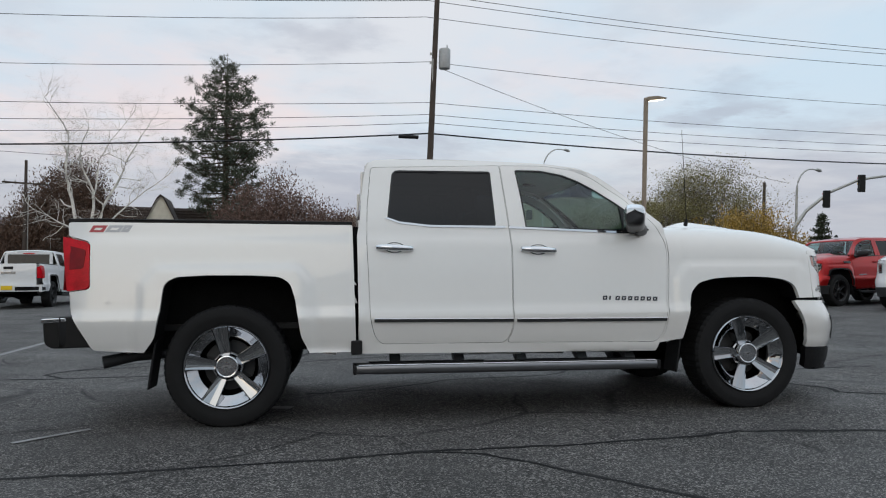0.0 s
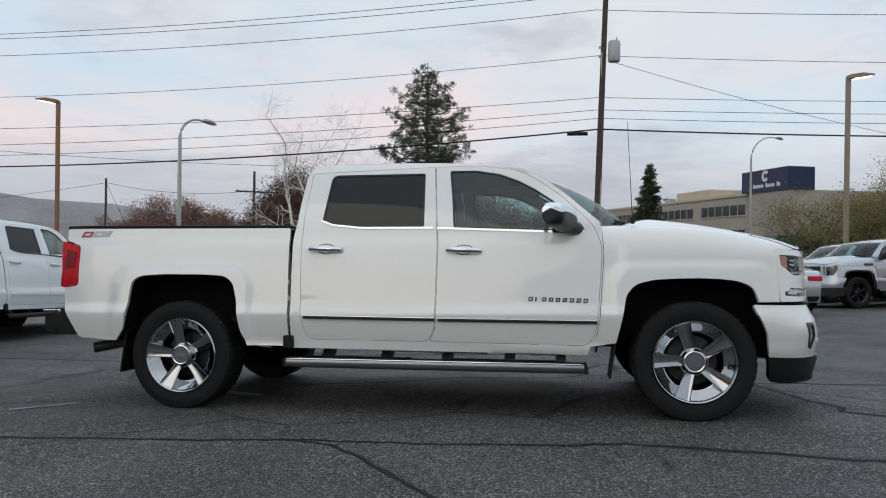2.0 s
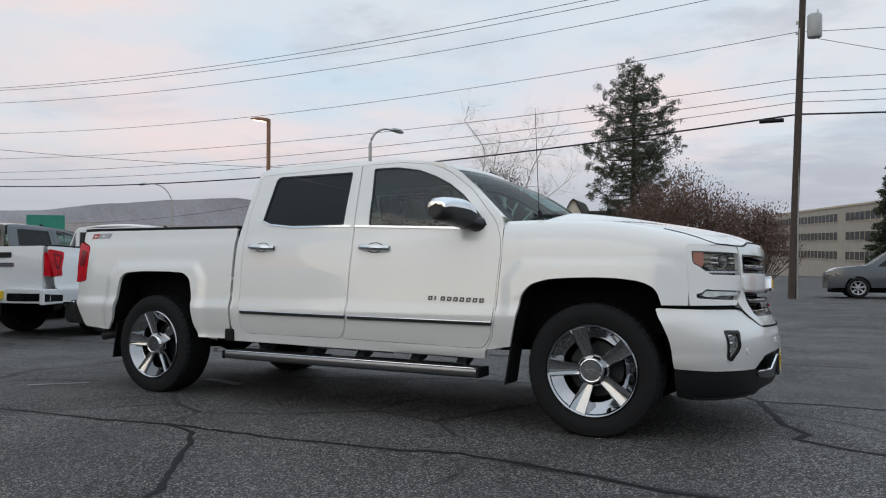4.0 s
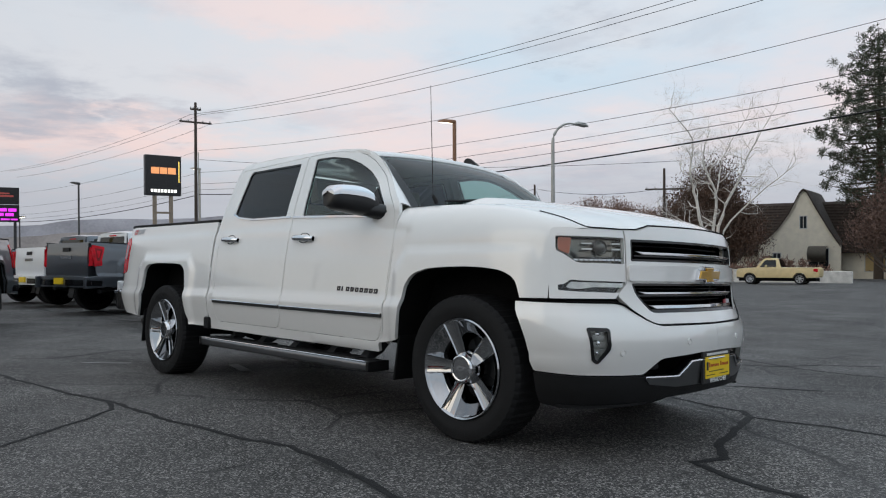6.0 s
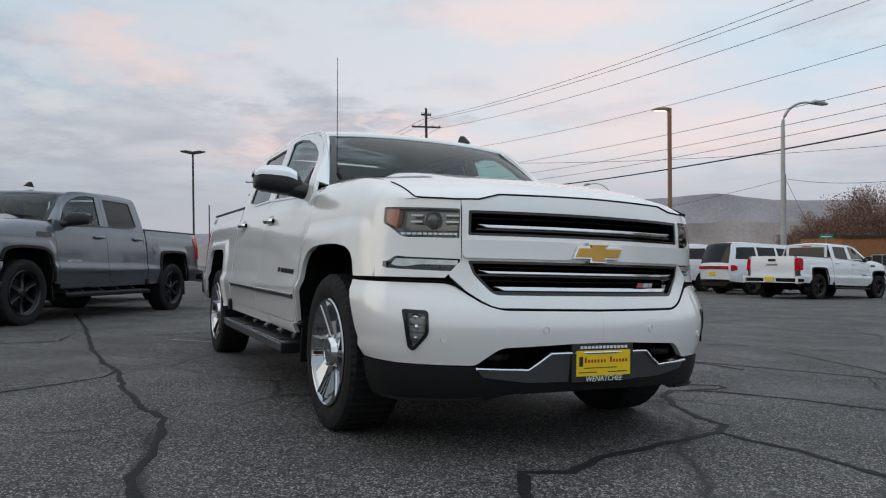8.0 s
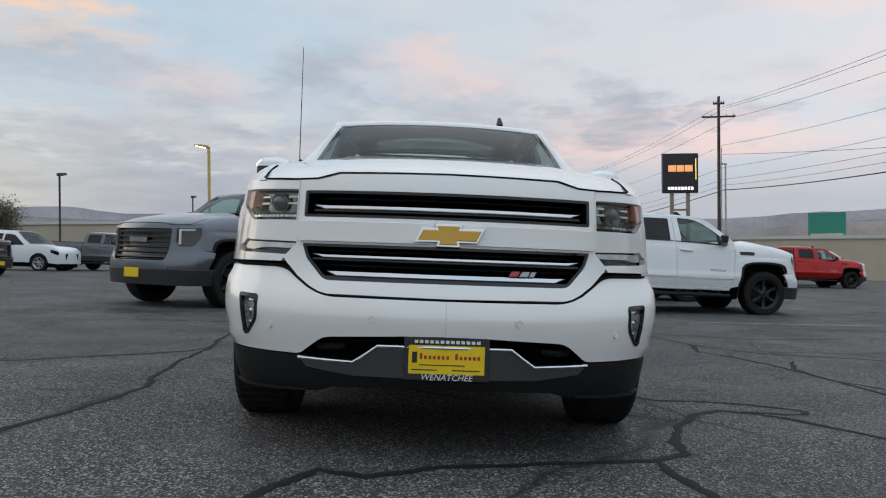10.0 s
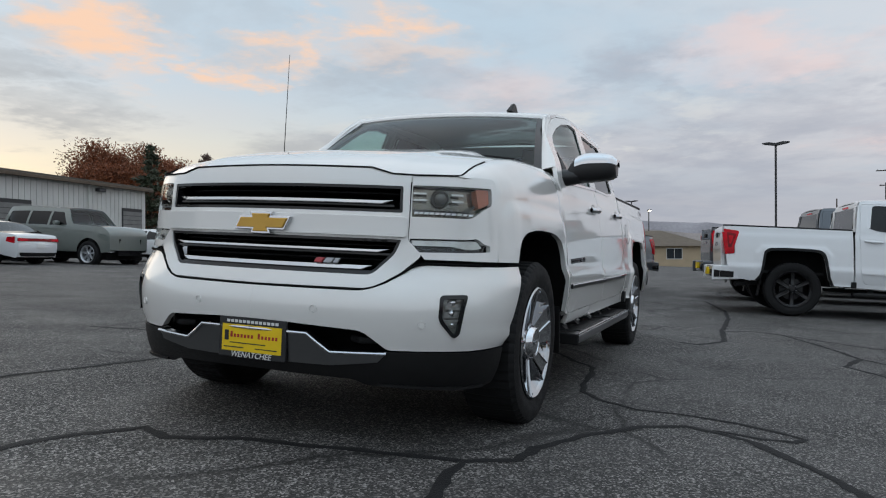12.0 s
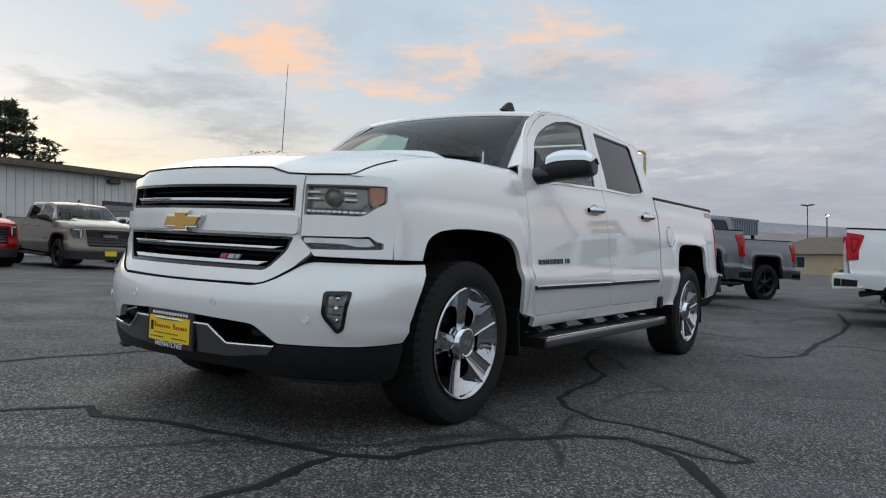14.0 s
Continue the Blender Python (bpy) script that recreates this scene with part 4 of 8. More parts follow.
    lip_z = lerp_table([(0, 1.164), (.455, 1.160), (.545, 1.135), (.64, 1.133), (.76, 1.138), (.80, 1.143)])
    rows = []
    for i in range(37):
        t = i / 36
        row = []
        for k in range(-40, 41):
            q = k / 40
            y = .7975 * q
            xf, xr = front_x(y), 1.285 + .235 * (1 - abs(q) ** 2.2)
            x = xr + (xf - xr) * t
            mid, edge = HOOD_MID(x + (.30 * y * y) * t), HOOD_EDGE(1.285 + (front_x(.7975) - 1.285) * t)
            s = min(1, max(0, (abs(y) - .42 - .10 * (1 - t)) / .13))
            outer = edge + .014 * (1 - abs(q) ** 2.5)
            z = outer + max(.004, mid - edge - .014) * (1 - s * s * (3 - 2 * s)) * min(1, .25 + t * 6)
            u = max(0.0, (t - .915) / .085)
            z = z + (lip_z(abs(y)) - z) * (1 - math.sqrt(max(0, 1 - u * u)))
            row.append((x, y, z))
        rows.append(row)
    part("bonnet", rim(sheet(rows), (0, 0, 1), .030), paint, root, "bonnet with raised centre", sharp=45)
    for sgn in (-1, 1):
        line = [front_at(S_AT_Y(y * (1 + .064 * y * y * 1.15)), lip_z(y) - .001, sgn, .003) for y in [.0, .1, .2, .3, .4, .455, .48, .51, .545, .57, .60, .64, .70, .76, .79]] + [Vector((x, sgn * .799, HOOD_EDGE(x) + .001)) for x in (2.488, 2.46, 2.42, 2.36, 2.30, 2.22)]
        # a black tube laid on the lip draws the shadow gap under the bonnet
        part("bonnet_gap", tube(line, .0042, 6), M["well"], root)
    for y in (-.745, .745):
        part("bonnet_seam", boxes((1.6, 2.42, y - .045, y + .045, 1.05, 1.13)), M["well"], root)
    # cab back wall with rear window, tailgate, bed floor, underbody, engine bay filler
    part("cab_back", boxes((-.97, -.93, -.86, .86, .50, 1.36), (-.945, -.915, -.72, -.62, 1.36, 1.72), (-.945, -.915, .62, .72, 1.36, 1.72), (-.915, -.875, -.69, .69, 1.68, 1.775)), paint, root, bevel=.01)
    part("back_window", sheet([[(-.955, -.62, 1.36), (-.955, .62, 1.36)], [(-.925, -.62, 1.70), (-.925, .62, 1.70)]]), M["tint"], root).visible_shadow = False
    part("high_brake_lamp", boxes((-.925, -.910, -.17, .17, 1.715, 1.745)), M["taillamp"], root)
    gate = part("tailgate", panel(rounded([(-.77, .70, .02), (.77, .70, .02), (.77, 1.35, .03), (-.77, 1.35, .03)]), lambda y, z: Vector((-2.85 - .02 * math.sin(math.pi * (z - .7) / .65), y, z)), (-1, 0, 0), .08, flange=.05), paint, root, bevel=.005)
    part("gate_handle", boxes((-2.885, -2.86, -.13, .13, 1.18, 1.26)), M["plastic"], gate, bevel=.01)
    part("gate_badge", boxes((-2.884, -2.87, -.20, .20, 1.04, 1.10)), M["chrome_dull"], gate)
    part("bed_floor", boxes((-2.83, -1.0, -.78, .78, .62, .66)), M["plastic"], root)
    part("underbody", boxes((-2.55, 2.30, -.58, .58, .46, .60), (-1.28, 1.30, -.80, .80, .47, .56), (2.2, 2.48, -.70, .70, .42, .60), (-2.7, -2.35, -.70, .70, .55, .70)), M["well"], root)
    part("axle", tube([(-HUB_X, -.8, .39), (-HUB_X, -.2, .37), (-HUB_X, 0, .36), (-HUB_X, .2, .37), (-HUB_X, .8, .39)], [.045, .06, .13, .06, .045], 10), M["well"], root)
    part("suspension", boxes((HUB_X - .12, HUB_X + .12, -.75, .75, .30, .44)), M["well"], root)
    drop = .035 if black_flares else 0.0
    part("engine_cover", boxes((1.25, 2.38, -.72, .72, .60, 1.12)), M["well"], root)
    part("rear_bumper", panel(rounded([(-.98, .53 - drop, .04), (.98, .53 - drop, .04), (.98, .735 - drop, .03), (-.98, .735 - drop, .03)]), lambda y, z: Vector((-2.95 - drop + .09 * abs(y) ** 4 * 1.2, y, z)), (-1, 0, 0), .06, flange=.24), M["plastic"] if not black_flares else paint, root, "dark rear bumper with bright step ends" if not black_flares else "body-coloured rear bumper", bevel=.01)
    part("exhaust_pipe", tube([(-2.1, -.66, .47), (-2.45, -.72, .455), (-2.64, -.80, .42)], [.035, .038, .042], 12), M["plastic_grey"], root)
    cab_seats(root)


def running_board(root, sgn, chrome=True):
    """A flat-faced step bar, dark on top, with a bright line along its edge."""
    drop = lambda x: -.016 * (x + .99) / 2.1
    rows = []
    for i in range(15):
        x = -.99 + 2.10 * i / 14
        e = .93 if i in (0, 14) else 1.0
        rows.append([(x, sgn * (.955 + dy * e), .352 + drop(x) + dz * e) for dy, dz in ((-.085, .02), (-.07, .034), (.070, .034), (.080, .031), (.086, .024), (.088, .010), (.088, -.012), (.084, -.022), (.070, -.030), (-.06, -.030), (-.085, -.015), (-.085, .02))])
    bm = sheet(rows)
    bmesh.ops.holes_fill(bm, edges=[e for e in bm.edges if len(e.link_faces) == 1], sides=20)
    bmesh.ops.recalc_face_normals(bm, faces=bm.faces[:])
    step = part("running_board", bm, M["step_metal"] if chrome else M["plastic"], root, "dark metal running board with black tread" if chrome else "", sharp=50)
    for x0, x1 in ((-.90, -.10), (.12, .98)):
        part("tread_pad", prism([(x0, .885), (x1, .885), (x1 - .03, 1.018), (x0 + .03, 1.018)], lambda u, v, d: Vector((u, sgn * v, .386 + drop(u) + d)), -.004, .008), M["plastic"], step, bevel=.003)
    if chrome:
        part("bright_strip", tube([(x, sgn * 1.036, .384 + drop(x)) for x in (-.97, -.3, .4, 1.09)], .0045, 8), M["chrome"], step)
        for x in (-.995, 1.115):
            part("end_cap", boxes((x - .012, x + .012, *sorted((sgn * .87, sgn * 1.044)), .322 + drop(x), .386 + drop(x))), M["plastic"], step, bevel=.008)
    for x in (-.72, -.28, .16, .60, .95):
        part("bracket", prism([(.70, .50), (.80, .50), (.93, .385), (.93, .345), (.80, .40)], lambda u, v, d: Vector((x + d, sgn * u, v)), -.035, .035), M["plastic_grey"], step)


def white_pickup():
    root = thing("pickup_truck", lot(0, 0), "pearl white crew cab pickup with chrome wheels on asphalt", "pickup truck")
    pickup_body(root, M["pearl"])
    for sgn in (-1, 1):
        running_board(root, sgn)
        for x in (HUB_X, -HUB_X):
            wheel(root, x, sgn * .845, sgn)
        out, fout = (0, sgn, 0.1), (1, sgn * .4, 0)
        fa = lambda s, z: front_at(s, z, sgn)
        off = lambda d: (lambda s, z: front_at(s, z, sgn, d))
        Y, X = S_AT_Y, S_AT_X
        end = X(2.437)
        # lamp surround with its two lamp openings
        up = rounded([(Y(.642), .958, .005), (Y(.642), 1.088, .008), (Y(.935), 1.096, .012), (Y(.934), 1.022, .02), (Y(.915), 1.008, .02), (Y(.872), .966, .03), (Y(.85), .960)])
        low = rounded([(Y(.638), .812, .005), (Y(.636), .868, .005), (Y(.862), .874, .03), (Y(.886), .880, .02), (Y(.908), .856, .02), (Y(.927), .852, .008), (Y(.927), .826, .008), (Y(.878), .820, .03)])
        sur = rounded([(Y(.640), 1.130), (Y(.76), 1.134), (Y(.825), 1.139), (end, 1.138, .035), (end, .785, .005), (Y(.70), .785), (Y(.632), .86), (Y(.636), .97)])
        part("lamp_surround", panel(sur, fa, fout, .035, holes=(up, low)), M["pearl"], root, bevel=.003)
        lamp = part("headlamp", panel(shrink(up, -.004), off(-.055), fout, .05, flange=-.05), M["lamp_bowl"], root, "clear headlamp with projector and amber end")
        part("lamp_lens", panel(shrink(up, .002), off(.002), fout, .05, flange=.01), M["lens"], lamp).visible_shadow = False
        part("turn_lamp", panel(rounded([(Y(.893), 1.004, .01), (Y(.886), 1.086, .005), (Y(.930), 1.090, .01), (Y(.929), 1.028, .01)]), off(-.010), fout, .04, flange=.04), M["amber"], lamp, "amber turn lamp")
        c = front_at(Y(.755), 1.038, sgn, -.030)
        part("projector", lathe([(0, .022), (.016, .019), (.027, .008), (.031, 0), (.036, .004), (.040, 0), (.038, -.03)], 24), M["lamp_glass"], lamp, matrix=Matrix.Translation(c) @ pose(0, 0, 0, 0, 0, -90 + sgn * 22))
        for z in (1.058, 1.030):
            for a, b in ((Y(.645), Y(.70)), (Y(.80), Y(.845))):
                part("light_bar", panel([(a, z - .004), (b, z - .004), (b, z + .004), (a, z + .004)], off(-.020), fout, .04, flange=.01), M["lamp_bright"], lamp)
        part("lamp_shelf", panel([(Y(.645), .990), (Y(.857), .990), (Y(.882), 1.020), (Y(.882), 1.012), (Y(.862), .984), (Y(.645), .984)], off(-.010), fout, .04, flange=.04), M["gloss_black"], lamp)
        for k in range(11):
            part("led", panel([(Y(.650 + .021 * k), .972), (Y(.665 + .021 * k), .972), (Y(.667 + .021 * k), .981), (Y(.652 + .021 * k), .981)], off(-.012), fout, .03, flange=.01), M["chrome"], lamp)
        fl = part("lower_lamp", panel(shrink(low, -.004), off(-.035), fout, .05, flange=-.03), M["gloss_black"], root, "narrow smoked lower lamp")
        part("chrome_blade", panel(rounded([(Y(.645), .840), (Y(.80), .842, .02), (Y(.85), .832), (Y(.886), .834), (Y(.903), .842), (Y(.886), .868, .01), (Y(.862), .866), (Y(.645), .861)]), off(-.010), fout, .04, flange=.02), M["lamp_bright"], fl, "grey reflector blade")
        part("lamp_lens", panel(shrink(low, .002), off(.001), fout, .05, flange=.008), M["lens"], fl).visible_shadow = False
        # bumper with fog lamp opening
        fog = rounded([(Y(.776), .640, .012), (Y(.860), .644, .012), (Y(.853), .492, .01), (Y(.832), .474, .012), (Y(.782), .545, .02)])
        bump = rounded([(0, .646), (Y(.48), .648, .06), (Y(.548), .672, .04), (Y(.655), .748, .03), (Y(.70), .760, .02), (Y(.9), .762), (X(2.40), .764), (X(2.252), .768, .012), (X(2.265), .62), (X(2.300), .425, .012), (Y(.90), .415), (Y(.595), .412, .02), (Y(.488), .488, .03), (Y(.16), .505), (0, .507)])
        part("front_bumper", panel(bump, lambda s, z: front_at(s, z, sgn, .012 * math.sin(math.pi * min(1, max(0, (z - .42) / .3)))), fout, .035, holes=(fog,), flange=.03), M["pearl"], root, bevel=.006)
        fl = part("fog_lamp", panel(shrink(fog, -.003), off(-.03), fout, .04, flange=-.03), M["lamp_bright"], root, "fog lamp in black bezel")
        for k in range(4):
            z = .518 + .034 * k
            part("reflector_rib", panel([(Y(.798), z), (Y(.848), z), (Y(.848), z + .024), (Y(.798), z + .024)], lambda a, b: front_at(a, b, sgn, -.010 + .30 * (b - z)), fout, .03, flange=.004), M["lamp_bright"], fl)
        for yy, z, r in ((.822, .614, .020), (.824, .571, .017), (.832, .524, .014)):
            part("reflector_bowl", lathe([(0, .016), (r * .5, .013), (r * .85, .006), (r, -.004)], 16), M["chrome"], fl, matrix=Matrix.Translation(front_at(Y(yy), z, sgn, -.016)) @ pose(0, 0, 0, 0, 0, -90 + sgn * 24))
        part("fog_bezel", panel(shrink(fog, -.005), off(.014), fout, .05, holes=(shrink(fog, .011),), flange=.012), M["gloss_black"], fl)
        part("fog_lens", panel(shrink(fog, .006), off(-.002), fout, .05, flange=.008), M["lens"], fl).visible_shadow = False
        for yy, z in ((.722, .524), (.290, .566)):
            p = front_at(Y(yy), z, sgn, .013)
            part("parking_sensor", lathe([(0, .002), (.010, .002), (.0105, -.001), (.013, -.001), (.0135, .003), (.016, .003), (.017, -.004)], 20), M["pearl"], root, matrix=Matrix.Translation(p) @ pose(0, 0, 0, 0, 0, -90 + sgn * (9 if yy < .5 else 24)))
        # a black tube draws the dark gap line along the bumper's top edge
        seal = [(.0, .6505), (.2, .651), (.42, .651), (.48, .654), (.52, .664), (.56, .685), (.61, .721), (.65, .749), (.68, .762), (.72, .768), (.82, .769), (.90, .769)]
        part("bumper_gap_line", tube([front_at(Y(y), z, sgn, .004) for y, z in seal], .0055, 6), M["well"], root)
        # black joint above the bumper and lower valance
        part("bumper_joint", panel([(Y(.62), .735), (X(2.30), .76), (X(2.28), .79), (Y(.66), .79), (Y(.60), .74)], off(-.03), fout, .06, flange=.03), M["well"], root)
        val = rounded([(0, .295), (Y(.45), .285, .02), (Y(.52), .262, .02), (Y(.88), .246, .03), (X(2.42), .248, .02), (X(2.325), .262, .02), (X(2.300), .418, .01), (Y(.90), .408), (Y(.595), .405), (Y(.56), .372, .02), (Y(.38), .345, .02), (0, .345)])
        part("valance", panel(val, lambda s, z: front_at(s, z, sgn, .004 - .03 * max(0, (.33 - z) / .1)), fout, .045, flange=.05), M["plastic"], root, "black plastic lower valance", bevel=.006)
        part("valance_lip", panel(rounded([(Y(.56), .262), (Y(.885), .250), (X(2.42), .254), (X(2.42), .264), (Y(.885), .262), (Y(.56), .272)]), lambda s, z: front_at(s, z, sgn, -.004), fout, .06, flange=.03), M["plastic"], root)
        # badges on the doors, decal on the bed side
        lay = lambda x: .806 - .033 * (x - .728)
        for k in range(9):
            x0 = .734 + .0462 * k
            w = .030 if k != 1 else .010
            part("badge_bar", panel([(x0, lay(x0) - .014), (x0 + w, lay(x0) - .014), (x0 + w + .004, lay(x0) + .014), (x0 + .004, lay(x0) + .014)], lambda x, z: side_at(x, z, sgn, .005), out, .05, flange=.005, holes=([(x0 + .009, lay(x0) - .005), (x0 + w - .007, lay(x0) - .005), (x0 + w - .005, lay(x0) + .005), (x0 + .011, lay(x0) + .005)],) if w > .02 else ()), M["badge"], root)
        for k, (x0, key) in enumerate(((-2.706, "red_mark"), (-2.604, "grey_mark"), (-2.508, "grey_mark"))):
            w = .092 if k < 2 else .05
            part("decal", panel([(x0, 1.276), (x0 + w, 1.275), (x0 + w + .026, 1.320), (x0 + .026, 1.321)], lambda x, z: side_at(x, z, sgn, .002), out, .06, flange=0, holes=([(x0 + .030, 1.290), (x0 + w - .018, 1.289), (x0 + w - .002, 1.304), (x0 + .042, 1.305)],)), M[key], root)
        part("bumper_end", prism(rounded([(-2.900, .532, .02), (-2.945, .560, .03), (-2.955, .690, .02), (-2.945, .722, .02), (-2.74, .738, .02), (-2.672, .640, .02), (-2.640, .535, .02)]), lambda u, v, d: Vector((u, sgn * d, v)), .74, .965), M["plastic"], root, bevel=.012)
        part("bumper_step", prism(rounded([(-2.962, .690, .01), (-2.81, .700, .01), (-2.815, .726, .01), (-2.962, .722, .01)]), lambda u, v, d: Vector((u, sgn * d, v)), .78, .975), M["chrome"], root, "bright bumper step end", bevel=.006)
    # fascia across the middle
    def across(poly, off, name, material, parent, label="", flange=.03, holes=(), bevel=.004):
        fn = lambda y, z: front_at(S_AT_Y(abs(y)), z, 1 if y >= 0 else -1, off)
        return part(name, panel(poly, fn, (1, 0, 0), .04, holes=holes, flange=flange), material, parent, label, bevel)
    both = lambda half: [(y, z, *r) for y, z, *r in half] + [(-y, z, *r) for y, z, *r in reversed(half) if y > 1e-6]
    grille = part("grille_backing", boxes((2.38, 2.47, -.66, .66, .66, 1.12)), M["well"], root)
    up = rounded([(-.605, 1.083, .01), (.605, 1.083, .01), (.605, .972, .01), (-.605, .972, .01)])
    lowg = rounded([(-.605, .862, .01), (.605, .862, .01), (.582, .80, .02), (.50, .713, .03), (-.50, .713, .03), (-.582, .80, .02)])
    fascia = rounded([(0, 1.157), (.453, 1.153), (.541, 1.128), (.634, 1.126), (.632, .97), (.630, .862), (.690, .800, .02), (.612, .728, .02), (.535, .660, .03), (0, .656), (-.535, .660, .03), (-.612, .728, .02), (-.690, .800, .02), (-.630, .862), (-.632, .97), (-.634, 1.126), (-.541, 1.128), (-.453, 1.153)])
    across(fascia, .004, "grille_surround", M["pearl"], root, "white bar grille surround", .04, holes=(up, lowg))
    across(rounded([(-.628, .955, .02), (.628, .955, .02), (.626, .872, .02), (-.626, .872, .02)]), .020, "grille_crossbar", M["pearl"], root, flange=.03, bevel=.01)
    for loop in (up, lowg):
        across(shrink(loop, -.002), .000, "grille_frame", M["gloss_black"], grille, holes=(shrink(loop, .012),), flange=.03)
    for z0, hw, h in ((1.014, .57, .016), (.812, .565, .014), (.742, .50, .020)):
        bar = rounded([(-hw, z0 + .010), (-hw + .05, z0 - h / 2), (hw - .05, z0 - h / 2), (hw, z0 + .010), (hw - .06, z0 + h / 2), (-hw + .06, z0 + h / 2)])
        across(bar, -.004, "chrome_bar", M["chrome"], grille, flange=.04)
        across([(-hw, z0 - h / 2 - .012), (hw, z0 - h / 2 - .012), (hw, z0 - h / 2), (-hw, z0 - h / 2)], -.012, "bar_shadow_rib", M["gloss_black"], grille)
    for z0 in (.99, 1.055, .835, .775):
        across([(-.58, z0 - .004), (.58, z0 - .004), (.58, z0 + .004), (-.58, z0 + .004)], -.07, "grille_slat", M["plastic"], grille)
    for y0, key in ((.250, "red_mark"), (.292, "grey_mark"), (.332, "grey_mark")):
        w = .036 if y0 < .33 else .022
        across([(y0, .754), (y0 + w, .754), (y0 + w + .012, .776), (y0 + .012, .776)], .014, "grille_badge", M[key], grille, flange=.01)
    # emblem: a slanted cross in gold with a bright rim
    cross = [(-.050, .951), (.050, .951), (.043, .934), (.135, .934), (.112, .886), (.034, .886), (.041, .869), (-.041, .869), (-.034, .886), (-.126, .886), (-.103, .934), (-.043, .934)]
    em = across(shrink(cross, -.006), .040, "emblem", M["chrome"], root, "gold cross emblem with chrome rim", flange=.03)
    across(shrink(cross, .003), .046, "emblem_face", M["gold"], em, flange=.008)
    # intake, skid plate, number plate
    part("intake_backing", boxes((2.50, 2.58, -.62, .62, .33, .52)), M["well"], root)
    for s in (-1, 1):
        part("tow_hook", tube([(2.53, s * .40, .44), (2.67, s * .42, .445), (2.70, s * .47, .445), (2.67, s * .51, .445), (2.53, s * .52, .44)], .016, 8), M["plastic"], root)
    skid = [(-.592, .398), (-.36, .392), (-.262, .462), (.262, .462), (.36, .392), (.592, .398), (.56, .362), (.37, .338), (-.37, .338), (-.56, .362)]
    sk = across(skid, .010, "skid_plate", M["trim_grey"], root, "satin grey skid plate with bright edge", flange=.05)
    edge = [(-.594, .399), (-.48, .396), (-.362, .393), (-.31, .428), (-.264, .463), (0, .465), (.264, .463), (.31, .428), (.362, .393), (.48, .396), (.594, .399)]
    part("bright_edge", tube([front_at(S_AT_Y(abs(y)), z, 1 if y >= 0 else -1, .014) for y, z in edge], .007, 8), M["chrome"], sk)
    pl = part("number_plate", boxes((2.7930, 2.8080, -.162, .178, .335, .505)), M["ink"], root, "yellow dealer plate in black frame", bevel=.004)
    part("plate_face", boxes((2.8080, 2.8110, -.142, .158, .362, .474)), M["plate_yellow"], pl)
    to_front = lambda y, z, x: Matrix(((0, 0, 1, x), (1, 0, 0, y), (0, 1, 0, z), (0, 0, 0, 1)))
    part("lettering", text_mesh("WENATCHEE", .034, .25), M["white_mark"], pl, "white lettering", matrix=to_front(.008, .348, 2.8115))
    for k in range(13):
        part("writing_bar", boxes((2.8080, 2.8105, -.120 + .0205 * k, -.106 + .0205 * k, .482, .494)), M["white_mark"], pl)
    for k, y in enumerate([-.098 + .0175 * k for k in range(14)]):
        if k != 7:
            part("writing_bar", boxes((2.8110, 2.8125, y, y + .010, .420, .434 if k not in (0, 8) else .444)), M["ink_red"], pl)
    for d in ((-.128, -.108, .405, .448), (-.10, .08, .395, .399), (-.13, -.03, .376, .380), (.03, .14, .376, .380)):
        part("writing_bar", boxes((2.8110, 2.8125, *d)), M["ink"], pl)
    # mast aerial on the right wing, fin on the roof
    part("aerial", tube([(1.455, -.80, 1.33), (1.452, -.825, 1.365), (1.45, -.828, 1.38), (1.427, -.835, 2.035)], [.016, .012, .0028, .0016], 8), M["plastic"], root)
    fin = [(-.10, 0), (.075, 0), (-.005, .062), (-.035, .072), (-.065, .070)]
    part("roof_fin", prism(fin, lambda u, v, d: Vector((.625 + u, .42 + d * (1 - v * 8), 1.775 + v)), -.020, .020), M["plastic"], root, "black roof aerial fin", bevel=.006)
    return root


white_pickup()


# ---------------------------------------------------------------- other pickups: one built, the rest copied and repainted
def repaint(root, old, fresh):
    for o in root.children_recursive:
        if o.type == "MESH" and o.data.materials and o.data.materials[0] == old:
            o.material_slots[0].link = "OBJECT"
            o.material_slots[0].material = fresh
    return root


